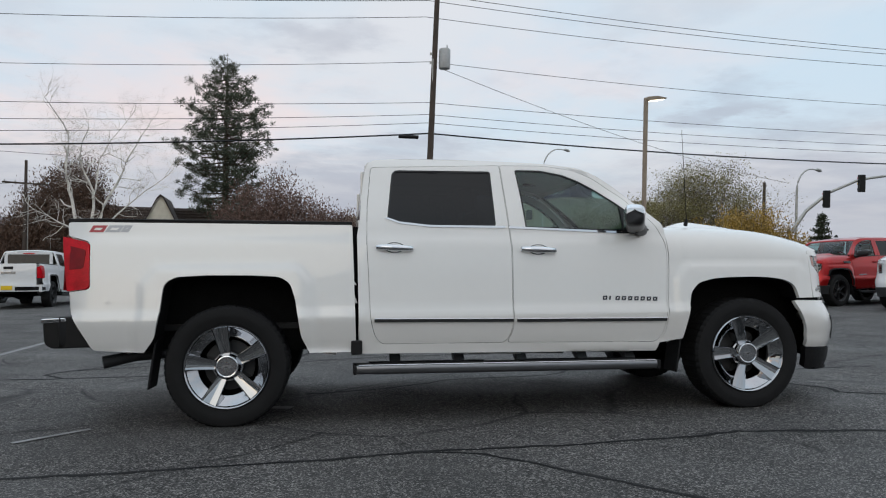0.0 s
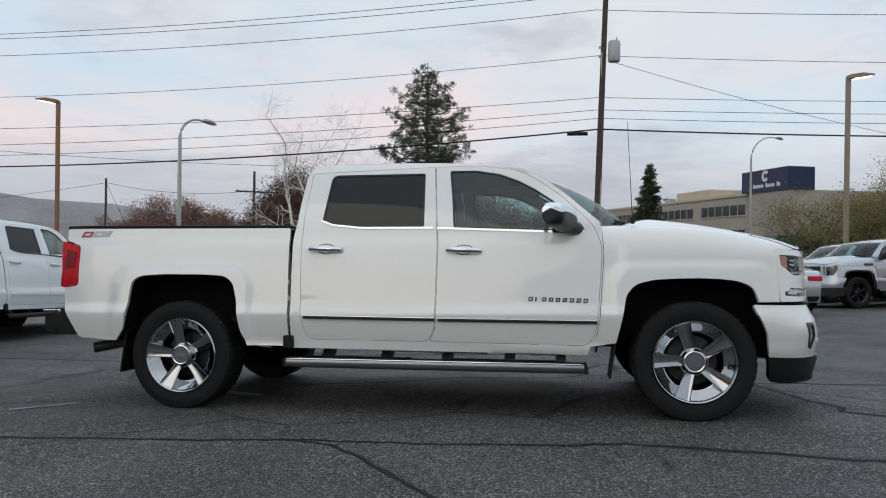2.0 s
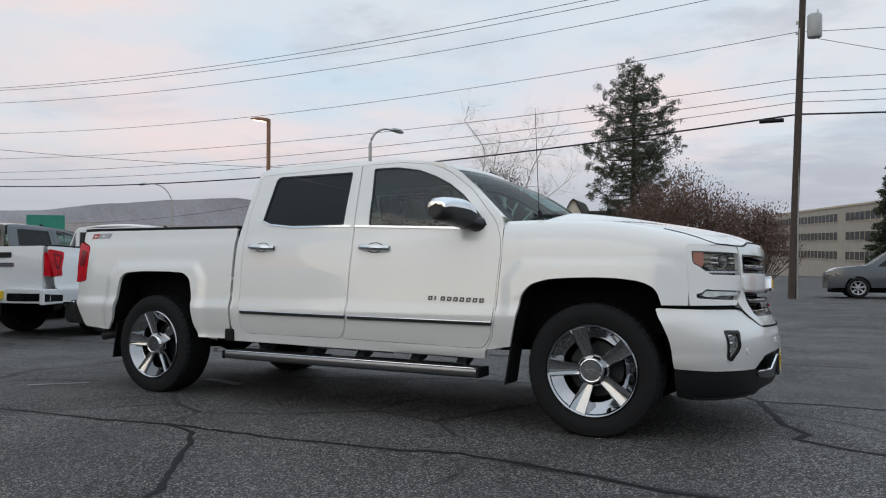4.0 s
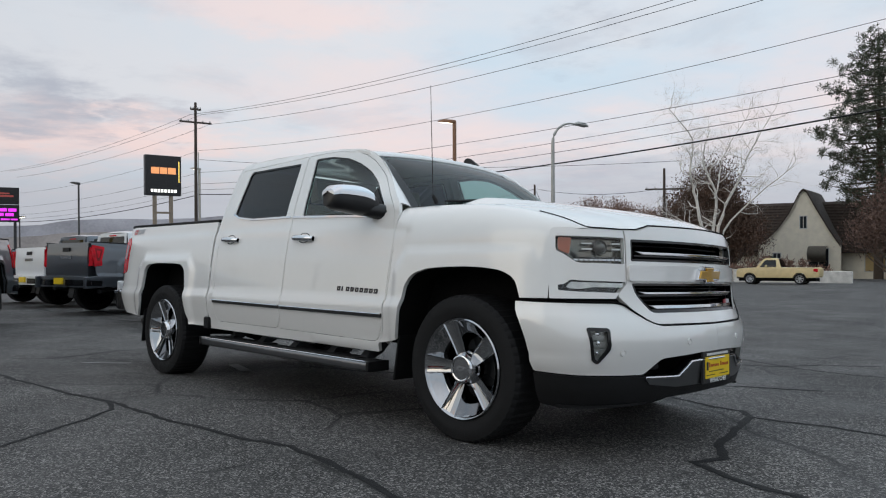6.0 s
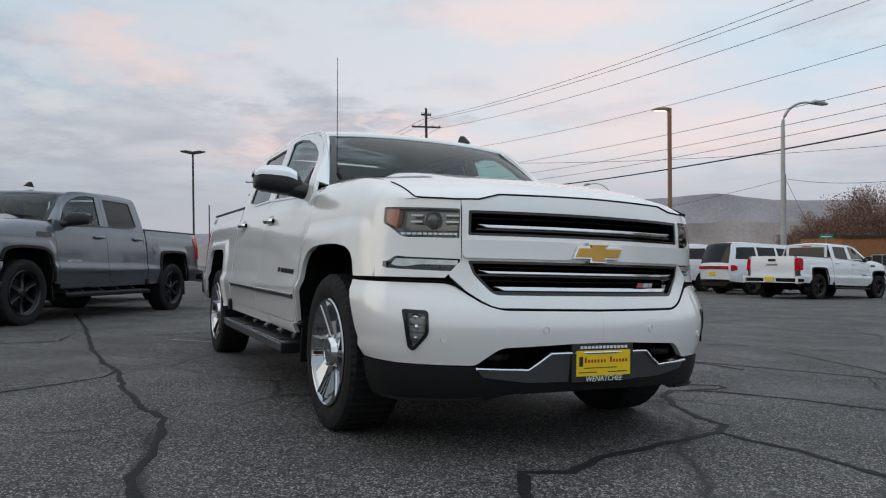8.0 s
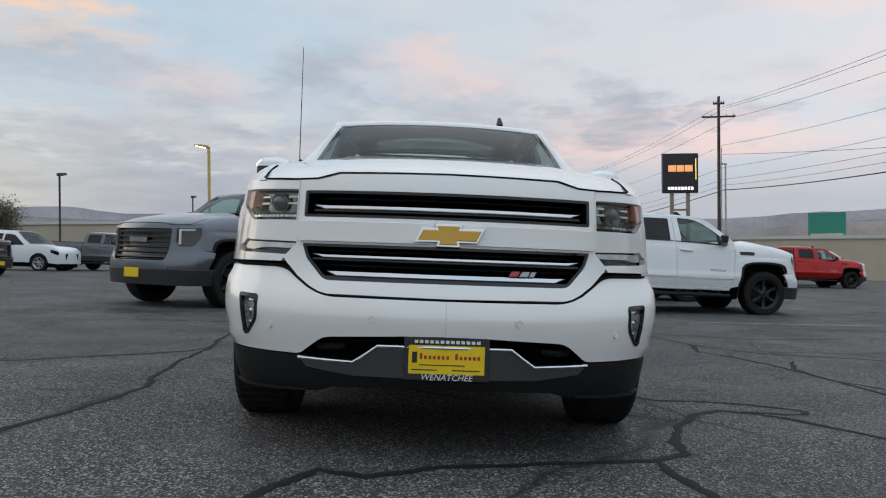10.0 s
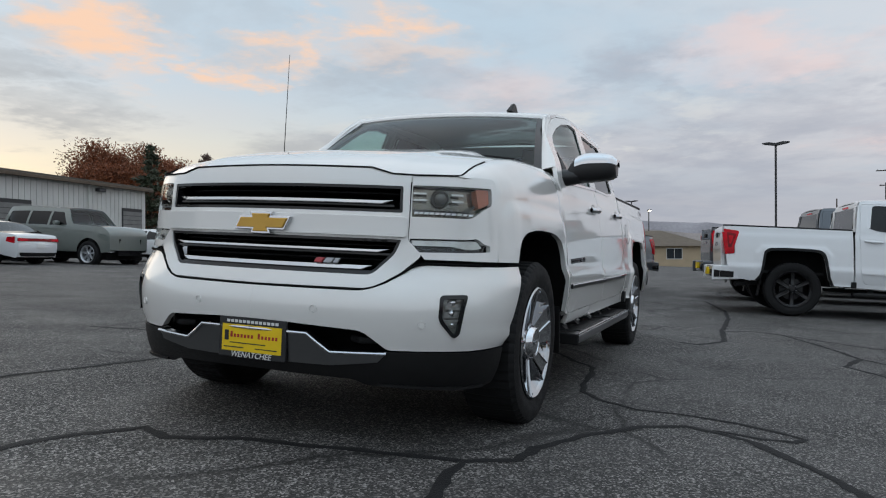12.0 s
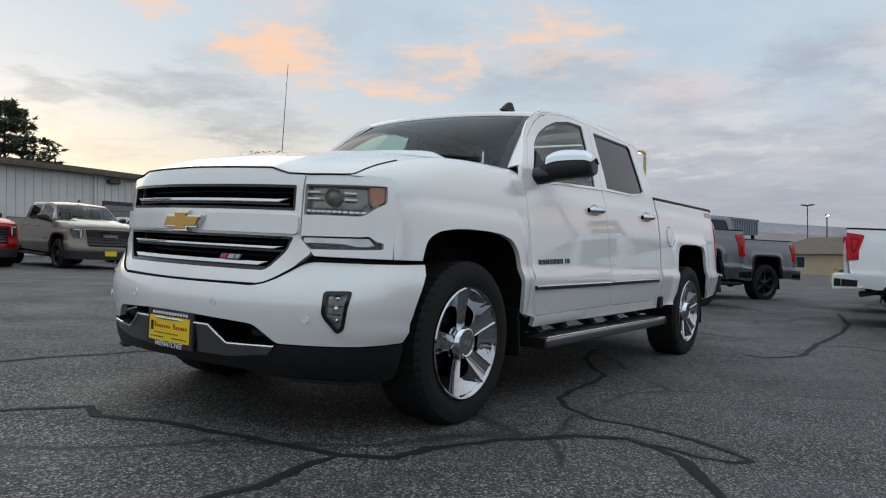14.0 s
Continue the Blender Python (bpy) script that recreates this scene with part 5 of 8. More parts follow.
def lot_pickup(m, label):
    """A plainer crew cab pickup with black wheels, arch flares and a broad black grille."""
    paint = M["white"]
    root = thing("pickup_truck", m, label, "pickup truck", "pickups parked on the lot")
    pickup_body(root, paint, black_flares=True, chrome_mirror=False, chrome_trim=False)
    Y, X = S_AT_Y, S_AT_X
    for sgn in (-1, 1):
        running_board(root, sgn, chrome=False)
        for x in (HUB_X, -HUB_X):
            wheel(root, x, sgn * .855, sgn, "black", .412)
        fout = (1, sgn * .4, 0)
        off = lambda d: (lambda s, z: front_at(s, z, sgn, d))
        lamp = rounded([(Y(.66), .90, .02), (Y(.66), 1.08, .02), (X(2.46), 1.10, .03), (X(2.46), .98, .03), (Y(.86), .84, .02), (Y(.70), .84, .02)])
        face = rounded([(Y(.60), 1.146), (X(2.437), 1.165, .04), (X(2.437), .785), (X(2.252), .766), (X(2.30), .52), (Y(.62), .52), (Y(.60), .66)])
        part("front_corner", panel(face, off(0), fout, .06, holes=(lamp,), flange=.03), paint, root, bevel=.005)
        head = part("headlamp", panel(shrink(lamp, -.003), off(-.03), fout, .08, flange=-.03), M["gloss_black"], root, "dark headlamp with bright C-shaped strip")
        part("light_strip", panel([(Y(.69), .865), (Y(.72), .865), (Y(.72), 1.05), (Y(.88), 1.06), (Y(.88), 1.085), (Y(.69), 1.075)], off(-.015), fout, .06, flange=.01), M["white_mark"], head)
        part("lamp_lens", panel(lamp, off(.002), fout, .08, flange=.008), M["lens"], head).visible_shadow = False
        part("door_badge", panel([(.74, .79), (1.05, .78), (1.05, .81), (.74, .82)], lambda x, z: side_at(x, z, sgn, .006), (0, sgn, 0), .1, flange=.006), M["chrome_dull"], root)
        part("wing_vent", panel(rounded([(1.33, 1.10, .02), (1.62, 1.10, .03), (1.62, 1.165, .03), (1.33, 1.165, .02)]), lambda x, z: fender_at(x, z, sgn) + Vector((0, sgn * .006, 0)), (0, sgn, 0), .05, flange=.01), M["gloss_black"], root)
    fn = lambda d: (lambda y, z: front_at(S_AT_Y(abs(y)), z, 1 if y >= 0 else -1, d))
    grille = rounded([(-.60, 1.08, .04), (.60, 1.08, .04), (.55, .64, .06), (-.55, .64, .06)])
    part("grille_surround", panel(rounded([(-.61, 1.158), (.61, 1.158), (.61, .52), (-.61, .52)]), fn(0), (1, 0, 0), .07, holes=(grille,), flange=.04), paint, root)
    back = part("grille", panel(shrink(grille, -.004), fn(-.05), (1, 0, 0), .1, flange=-.05), M["gloss_black"], root, "black slatted grille")
    for k in range(6):
        z = .68 + .07 * k
        part("grille_slat", panel([(-.57, z), (.57, z), (.57, z + .022), (-.57, z + .022)], fn(-.015), (1, 0, 0), .12, flange=.03), M["plastic_grey"], back)
    part("grille_badge", panel([(-.19, .885), (.19, .885), (.19, .955), (-.19, .955)], fn(.004), (1, 0, 0), .1, flange=.02), M["chrome_dull"], back)
    part("front_bumper", panel(rounded([(-1.4, .52), (-1.4, .30, .05), (1.4, .30, .05), (1.4, .52)]), lambda s, z: front_at(abs(s), z, 1 if s >= 0 else -1, .01), (1, 0, 0), .08, flange=.06), M["plastic_grey"], root, bevel=.008)
    part("number_plate", boxes((2.805, 2.82, -.15, .15, .40, .53)), M["plate_yellow"], root)
    for s in (-1, 1):
        part("bumper_pocket", panel(rounded([(s * .22, .525, .02), (s * .86, .525, .04), (s * .90, .58, .03), (s * .86, .64, .03), (s * .22, .64, .02)]), lambda y, z: Vector((-2.993 + .09 * abs(y) ** 4 * 1.2, y, z)), (-1, 0, 0), .08, flange=.01), M["gloss_black"], root)
    part("rear_plate", boxes((-3.025, -2.99, -.15, .15, .55, .67)), M["plate_yellow"], root)
    fin = [(-.10, 0), (.075, 0), (-.005, .062), (-.035, .072), (-.065, .070)]
    part("roof_fin", prism(fin, lambda u, v, d: Vector((.55 + u, d * (1 - v * 8), 1.845 + v)), -.020, .020), M["plastic"], root)
    return root


FIRST = lot_pickup(lot(-8.19, 4.40, 0, 96), "white crew cab pickup with black wheels and arch flares")
PARKED = [
    ("darkgrey", (-11.72, 4.20, 0, 99), "dark grey pickup parked in the row, tailgate outwards"),
    ("white", (-15.2, 4.55, 0, 96), "white pickup parked in the row, tailgate outwards"),
    ("grey", (-18.1, 4.5, 0, 98), "grey pickup parked in the row, tailgate outwards"),
    ("grey", (-7.40, -2.66, 0, -33.0), "blue-grey metallic pickup with black wheels, parked askew"),
    ("grey", (-12.15, -2.40, 0, -28), "blue-grey pickup parked askew behind another"),
    ("white", (-11.96, 21.75, 0, 96), "white pickup with yellow plate parked by the street"),
    ("red", (13.85, 13.6, 0, 198), "red pickup with black wheels in the row"),
    ("silver", (10.4, 16.8, 0, 203), "silver pickup with black wheels in the row"),
    ("silver", (11.0, 20.4, 0, 203), "pale silver pickup at the end of the row"),
    ("white", (14.75, 10.4, 0, 203), "white pickup with dark grille and yellow plate in the row"),
    ("tan", (-6.57, -19.06, 0, 83), "beige pickup with dark grille before the shed"),
    ("black", (-19.8, -17.2, 0, 80), "older black pickup with brown lower panels"),
    ("darkgrey", (-31.8, -15.8, 0, 74), "dark grey pickup far across the lot"),
    ("silver", (-24.7, -10.8, 0, 14), "silver heavy pickup facing outwards with yellow plate"),
    ("red", (-3.5, -20.4, 0, 92), "red pickup before the shed"),
    ("red", (-28.5, 18.5, 0, 97), "dark red pickup far along the row"),
    ("white", (-33.0, 21.5, 0, 97), "white pickup far along the row"),
]
RAISED = 1.05   # the off-road trim stands a little larger
for key, (x, y, z, h), label in PARKED:
    t = repaint(copy_thing(FIRST, lot(x, y, z, h) @ Matrix.Diagonal((RAISED, RAISED, RAISED, 1))), M["white"], M[key])
    t["label"] = label


# ---------------------------------------------------------------- cars and sport utility vehicles
def car(name, label, category, m, paint, prof, glass, belt, width, wheels_x, wr, windows, rim="silver", tail=True, plate="plate_yellow"):
    """prof: the outline from the foot of the tail over the roof to the foot of the nose; glass: two stretches of it, in x, for the back window and the windscreen."""
    root = thing(name, m, label, category)
    hw = width / 2
    top = max(z for _, z in prof)
    w = spline([(.15, hw * .93), (.45, hw * .99), (belt * .75, hw), (belt, hw * .965), (belt + (top - belt) * .5, hw * .86), (top, hw * .70)])
    x0, x1 = prof[0][0], prof[-1][0]
    L = x1 - x0
    def at(x, z, sgn, off=0.0):
        e = max(0.0, abs((x - (x0 + x1) / 2) / (L / 2)) - .72) / .28
        return Vector((x, sgn * (w(z) * (1 - .16 * e * e) + off), z))
    curve = rounded([(*p, .12) if 0 < i < len(prof) - 1 else p for i, p in enumerate(prof)], 4)
    foot = []
    for xw in sorted(wheels_x, reverse=True):
        R = wr * 1.13
        foot += [(xw + R * math.cos(a), max(prof[0][1] * .8, wr + R * math.sin(a))) for a in (math.pi * k / 12 for k in range(13))]
    side = curve + [(x1 - .02, prof[0][1] * .9)] + foot + [(x0 + .02, prof[0][1] * .9)]
    outs = [rounded(o) for o in windows]
    for sgn in (-1, 1):
        body = part("body_side", panel(side, lambda x, z: at(x, z, sgn), (0, sgn, .1), .09, holes=outs, flange=.02), paint, root, bevel=.006)
        for o in outs:
            part("side_window", panel(shrink(o, -.004), lambda x, z: at(x, z, sgn, -.012), (0, sgn, .1), .15, flange=0), M["tint"], body).visible_shadow = False
        for xw in wheels_x:
            wheel(root, xw, sgn * (hw - .13), sgn, rim, wr)
            pts = [(xw + wr * 1.13 * math.cos(a), wr + wr * 1.13 * math.sin(a)) for a in (math.pi * k / 12 for k in range(13))]
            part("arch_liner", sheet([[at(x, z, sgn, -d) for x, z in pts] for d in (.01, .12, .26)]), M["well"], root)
        mx = glass[1][0] - .12
        part("wing_mirror", lathe([(0, -.11), (.07, -.10), (.085, 0), (.07, .10), (0, .11)], 12), paint, root, matrix=Matrix.Translation(at(mx, belt + .10, sgn, .13)))
        for hx in ((windows[0][0][0] * .4 + windows[0][1][0] * .6), (windows[-1][0][0] * .5 + windows[-1][1][0] * .5)):
            part("door_handle", boxes((hx - .09, hx + .09, *sorted((at(hx, belt - .1, sgn, 0).y, at(hx, belt - .1, sgn, .02).y)), belt - .13, belt - .10)), paint, body, bevel=.006)
        part("headlamp", panel(rounded([(x1 - .42, belt * .74, .02), (x1 - .07, belt * .64, .02), (x1 - .05, belt * .78, .02), (x1 - .40, belt * .86, .02)]), lambda x, z: at(x, z, sgn, .006), (0, sgn, 0), .1, flange=.01), M["lens"] if paint != M["white"] else M["gloss_black"], root)
        part("tail_lamp", panel(rounded([(x0 + .04, belt * .72, .02), (x0 + .30, belt * .78, .02), (x0 + .28, belt * .92, .02), (x0 + .05, belt * .94, .02)]), lambda x, z: at(x, z, sgn, .006), (0, sgn, 0), .1, flange=.01), M["taillamp"], root)
    # the strip over the top, part by part
    def strip(pts, material, name_, label_=""):
        rows = []
        for x, z in pts:
            y = at(x, z, 1).y
            rows.append([Vector((x + (.10 * (1 - q * q) * (1 if x > (x0 + x1) / 2 else -1) * (abs((x - (x0 + x1) / 2) / (L / 2)) ** 3)), y * q, z + .035 * (1 - q * q) * min(1.0, max(0.0, (z - .5) * 2)))) for q in (k / 8 for k in range(-8, 9))])
        ob = part(name_, sheet(rows), material, root, label_, sharp=50)
        if material == M["tint"] or material == M["windshield"]:
            ob.visible_shadow = False
    fine = densify(curve, .12)
    fine = [p for p in fine if p[1] >= prof[0][1] * .95]
    runs, current = [], None
    for p in fine[:]:
        kind = "back_window" if glass[0][0] < p[0] < glass[0][1] and p[1] > belt * .98 else "windscreen" if glass[1][0] < p[0] < glass[1][1] and p[1] > belt * .98 else "body_top"
        if current and current[0] == kind:
            current[1].append(p)
        else:
            if current:
                current[1].append(p)
            current = (kind, [p])
            runs.append(current)
    for kind, pts in runs:
        if len(pts) > 1:
            strip(pts, paint if kind == "body_top" else M["tint"] if kind == "back_window" else M["windshield"], kind)
    part("underbody", boxes((x0 + .15, x1 - .15, -hw * .8, hw * .8, .2, .42)), M["well"], root)
    part("cabin", boxes((glass[0][0] + .3, glass[1][1] - .5, -hw * .7, hw * .7, .42, belt * .95)), M["interior"], root)
    if tail:
        tail_x = lerp_table(sorted((z, x) for x, z in prof[:3]))
        def rear(off):
            return lambda y, z: Vector((tail_x(z) - .10 * (1 - (y / w(z)) ** 2) - off, y, z))
        back = lambda nm, pts, off, material, lab="": part(nm, panel(rounded(pts), rear(off), (-1, 0, 0), .08, flange=.02), material, root, lab, bevel=.004)
        back("tail_lamp_bar", [(-hw * .86, belt * .80, .02), (hw * .86, belt * .80, .02), (hw * .84, belt * .90, .02), (-hw * .84, belt * .90, .02)], .012, M["taillamp_dark"], "slim dark red lamp bar")
        for k in (-1, 1):
            back("tail_lamp_rear", [(k * hw * .50, belt * .815, .01), (k * hw * .84, belt * .80, .01), (k * hw * .83, belt * .895, .01), (k * hw * .50, belt * .885, .01)], .018, M["taillamp"])
        back("bumper_insert", [(-hw * .70, .30, .03), (hw * .70, .30, .03), (hw * .78, .42, .04), (-hw * .78, .42, .04)], .014, M["plastic"])
        back("number_plate", [(-.16, belt * .58), (.16, belt * .58), (.16, belt * .58 + .15), (-.16, belt * .58 + .15)], .02, M[plate])
    part("grille", boxes((x1 - .08, x1 + .06, -hw * .5, hw * .5, .36, belt * .72)), M["gloss_black"], root, bevel=.02)
    return root


SEDAN = [(-2.26, .28), (-2.33, .62), (-2.25, .97), (-2.10, 1.00), (-1.62, 1.04), (-.80, 1.36), (-.25, 1.41), (.20, 1.38), (1.10, .98), (1.95, .84), (2.28, .66), (2.30, .28)]
SEDAN_WIN = [[(-1.38, .99, .04), (-.80, 1.27, .08), (-.28, 1.33), (-.28, .95)], [(-.20, .95), (-.20, 1.33), (.18, 1.31, .08), (.84, .98, .04)]]
SUV = [(-2.55, .40), (-2.60, .90), (-2.50, 1.22), (-2.22, 1.80), (-1.5, 1.88), (.35, 1.84), (1.15, 1.26), (2.30, 1.14), (2.55, .95), (2.58, .38)]
SUV_WIN = [[(-2.25, 1.22, .04), (-2.05, 1.66, .06), (-1.25, 1.72), (-1.25, 1.20)], [(-1.16, 1.20), (-1.16, 1.72), (-.25, 1.71), (-.25, 1.18)], [(-.17, 1.18), (-.17, 1.71), (.30, 1.68, .06), (.90, 1.20, .04)]]
BOXY = [(-2.45, .55), (-2.50, 1.0), (-2.45, 1.30), (-2.25, 1.98), (-1.5, 2.03), (.55, 1.98), (.95, 1.42), (2.25, 1.36), (2.50, 1.15), (2.52, .55)]
BOXY_WIN = [[(-2.2, 1.36, .03), (-2.08, 1.82, .05), (-1.2, 1.85), (-1.2, 1.36)], [(-1.1, 1.36), (-1.1, 1.85), (-.2, 1.85), (-.2, 1.36)], [(-.1, 1.36), (-.1, 1.85), (.40, 1.83, .05), (.70, 1.38, .03)]]
car("sedan", "silver compact sedan seen from behind, yellow plate", "car", lot(5.95, 13.8, 0, 95), M["silver"], SEDAN, ((-2.0, -.80), (.1, 1.2)), .98, 1.78, (1.38, -1.32), .325, SEDAN_WIN)
car("sedan", "white four-door sedan with dark wheels", "car", lot(-10.9, -21.3, 0, -84), M["white"], SEDAN, ((-2.0, -.80), (.1, 1.2)), .98, 1.88, (1.42, -1.36), .35, SEDAN_WIN, "black", plate="white_mark")
car("sedan", "white fastback sedan with slim red tail lamps", "car", lot(-19.0, -21.6, 0, -98), M["white"], SEDAN, ((-2.0, -.80), (.1, 1.2)), .98, 1.86, (1.40, -1.34), .335, SEDAN_WIN, "black", plate="white_mark")
car("sport_utility", "large white sport utility vehicle with bright wheels", "car", lot(-29.4, -19.2, 0, 84), M["white"], SUV, ((-2.5, -2.1), (.3, 1.2)), 1.20, 2.02, (1.62, -1.42), .40, SUV_WIN)
car("sport_utility", "dark grey off-road utility vehicle on the street", "car", lot(6.3, 27.6, 0, 184), M["darkgrey"], SUV, ((-2.5, -2.1), (.3, 1.2)), 1.20, 1.92, (1.55, -1.35), .39, SUV_WIN)
car("sport_utility", "pale grey family car behind the pickups", "car", lot(16.4, 20.2, 0, 200), M["silver"], SUV, ((-2.5, -2.1), (.3, 1.2)), 1.20, 1.98, (1.55, -1.45), .37, SUV_WIN)
car("sport_utility", "boxy grey-green off-road truck with large wheels", "car", lot(-14.1, -20.9, 0, 94), M["moss"], BOXY, ((-2.5, -2.15), (.45, 1.0)), 1.34, 2.16, (1.72, -1.62), .45, BOXY_WIN, "silver")
for jx, jy in ((-15.2, 22.6), (-18.3, 23.2)):
    car("sport_utility", "white boxy off-road vehicle with dark glass by the street", "car", lot(jx, jy, 0, 84), M["white"], BOXY, ((-2.5, -2.15), (.45, 1.0)), 1.20, 1.95, (1.50, -1.40), .41, BOXY_WIN, "black")
car("sport_utility", "white family car before the shed", "car", lot(-13.6, -26.2, 0, 80), M["white"], SUV, ((-2.5, -2.1), (.3, 1.2)), 1.20, 1.95, (1.55, -1.45), .37, SUV_WIN)
OLD = [(-2.50, .52), (-2.55, .80), (-2.53, 1.06), (-.34, 1.07), (-.26, 1.40), (-.14, 1.68), (.72, 1.68), (1.16, 1.08), (2.28, 1.00), (2.42, .86), (2.42, .46)]
OLD_WIN = [[(-.06, 1.10, .03), (-.02, 1.57, .05), (.64, 1.57, .05), (.96, 1.10, .03)]]
car("pickup_truck", "old pale yellow short-cab pickup at the kerb", "pickup truck", lot(-12.8, 45.3, 0, 189), M["yellow_old"], OLD, ((-.42, -.10), (.66, 1.20)), 1.07, 1.92, (1.56, -1.42), .35, OLD_WIN, "silver", tail=False)


# ---------------------------------------------------------------- trees and shrubs
def leaf_mesh(name, centres, dirs, length, width, material, parent, label="", seed=1, jitter=.35):
    """Many small leaves: one thin quad at each centre, along its direction."""
    rng = np.random.default_rng(seed)
    c, d = np.asarray(centres, float), np.asarray(dirs, float)
    n = len(c)
    d = d + rng.normal(0, jitter, (n, 3))
    d /= np.linalg.norm(d, axis=1)[:, None] + 1e-9
    r = rng.normal(0, 1, (n, 3))
    s = np.cross(d, r)
    s /= np.linalg.norm(s, axis=1)[:, None] + 1e-9
    k = rng.uniform(.6, 1.3, (n, 1))
    a, b = d * length * k * .5, s * width * k * .5
    v = np.stack([c - a - b * .4, c - a * .2 + b, c + a, c - a * .2 - b], 1).reshape(-1, 3)
    me = bpy.data.meshes.new(name)
    me.from_pydata(v.tolist(), [], [tuple(range(4 * i, 4 * i + 4)) for i in range(n)])
    me.materials.append(material)
    ob = new(name, me)
    ob.parent = parent
    if label:
        tagged(ob, label)
    return ob


BARK = mat("rough_bark", (.085, .062, .045), .9, var=.3, scale=5, bump=.5, bscale=30)
BARK_PALE = mat("pale_birch_bark", (.70, .67, .62), .8, var=.25, scale=4, bump=.3, bscale=25)
BARK_TWIG = mat("pale_brown_twigs", (.34, .29, .26), .9, var=.25, scale=5)
LEAF_DUSK = mat("dusky_evergreen_sprays", (.105, .060, .040), .75, var=.4, scale=.8, island=.35)
BIRCH = .95
BARK_GREY = mat("grey_twig_bark", (.15, .125, .11), .9, var=.25, scale=5, bump=.3, bscale=30)
NEEDLE = mat("pine_needles", (.062, .076, .046), .6, var=.35, scale=1.5, island=.25)
SPRUCE = mat("spruce_needles", (.045, .056, .030), .65, var=.35, scale=1.5, island=.25)
LEAF_GREEN = mat("autumn_green_leaves", (.20, .18, .065), .6, var=.4, scale=.8, island=.35)
LEAF_GOLD = mat("golden_leaves", (.36, .235, .05), .6, var=.35, scale=.8, island=.35)
LEAF_BROWN = mat("brown_leaves", (.21, .118, .085), .7, var=.35, scale=.8, island=.3)
LEAF_RUST = mat("rust_red_leaves", (.20, .062, .022), .65, var=.4, scale=.7, island=.35)
LEAF_OLIVE = mat("grey_olive_leaves", (.15, .145, .085), .7, var=.4, scale=.8, island=.35)
TWIG = mat("bare_twigs", (.165, .105, .085), .9, var=.3, scale=2, island=.25)


def branches(bm, start, direction, length, radius, depth, rng, spread=.6, rise=.1, tips=None, kids=(2, 4), bend=.25, fine=None, split=-1, thin=.72):
    """Grows a limb and its limbs; tips collects (place, direction) of the ends."""
    p, d = Vector(start), Vector(direction).normalized()
    pts, rad = [p.copy()], [radius]
    seg = 5 if depth > 1 else 4
    for i in range(seg):
        d = (d + Vector((rng.gauss(0, bend), rng.gauss(0, bend), rng.gauss(0, bend * .6) + rise)) * .5).normalized()
        p = p + d * length / seg
        pts.append(p.copy())
        rad.append(radius * (1 - .75 * (i + 1) / seg) if depth <= 1 else radius * (1 - .5 * (i + 1) / seg))
    tube_bm(fine if fine is not None and depth <= split else bm, pts, rad, 6 if depth > 2 else 4 if depth > 1 else 3, caps=False)
    if depth <= 0:
        if tips is not None:
            tips.append((pts[-1], d))
        return
    if tips is not None and depth <= 2:
        tips.append((pts[-1], d))
    for k in range(rng.randint(*kids) + (1 if depth > 2 else 0)):
        i = rng.randint(2, seg)
        q = pts[i]
        a = d.orthogonal().normalized()
        a.rotate(Matrix.Rotation(rng.uniform(0, 6.28), 3, d))
        nd = (d * (1 - spread * .5) + a * spread * rng.uniform(.7, 1.3)).normalized()
        branches(bm, q, nd, length * rng.uniform(.55, .78), rad[i] * thin, depth - 1, rng, spread, rise, tips, kids, bend, fine, split, thin)


def bare_tree(m, label, height, bark, seed, stems=1, depth=5, spread=.62):
    root = thing("tree", m, label, "tree")
    rng = random.Random(seed)
    bm, twigs = bmesh.new(), bmesh.new()
    for s in range(stems):
        lean = Vector((rng.gauss(0, .30), rng.gauss(0, .30), 1)) if stems > 1 else Vector((0.03, 0, 1))
        branches(bm, (s * .25 - .2, 0, -.2), lean, height * .38, height * .0150, depth, rng, spread, .05, None, (2, 3), .52, twigs, depth - 3, .64)
    part("trunk", bm, bark, root, sharp=80)
    part("twig_work", twigs, BARK_TWIG, root, sharp=80)
    return root


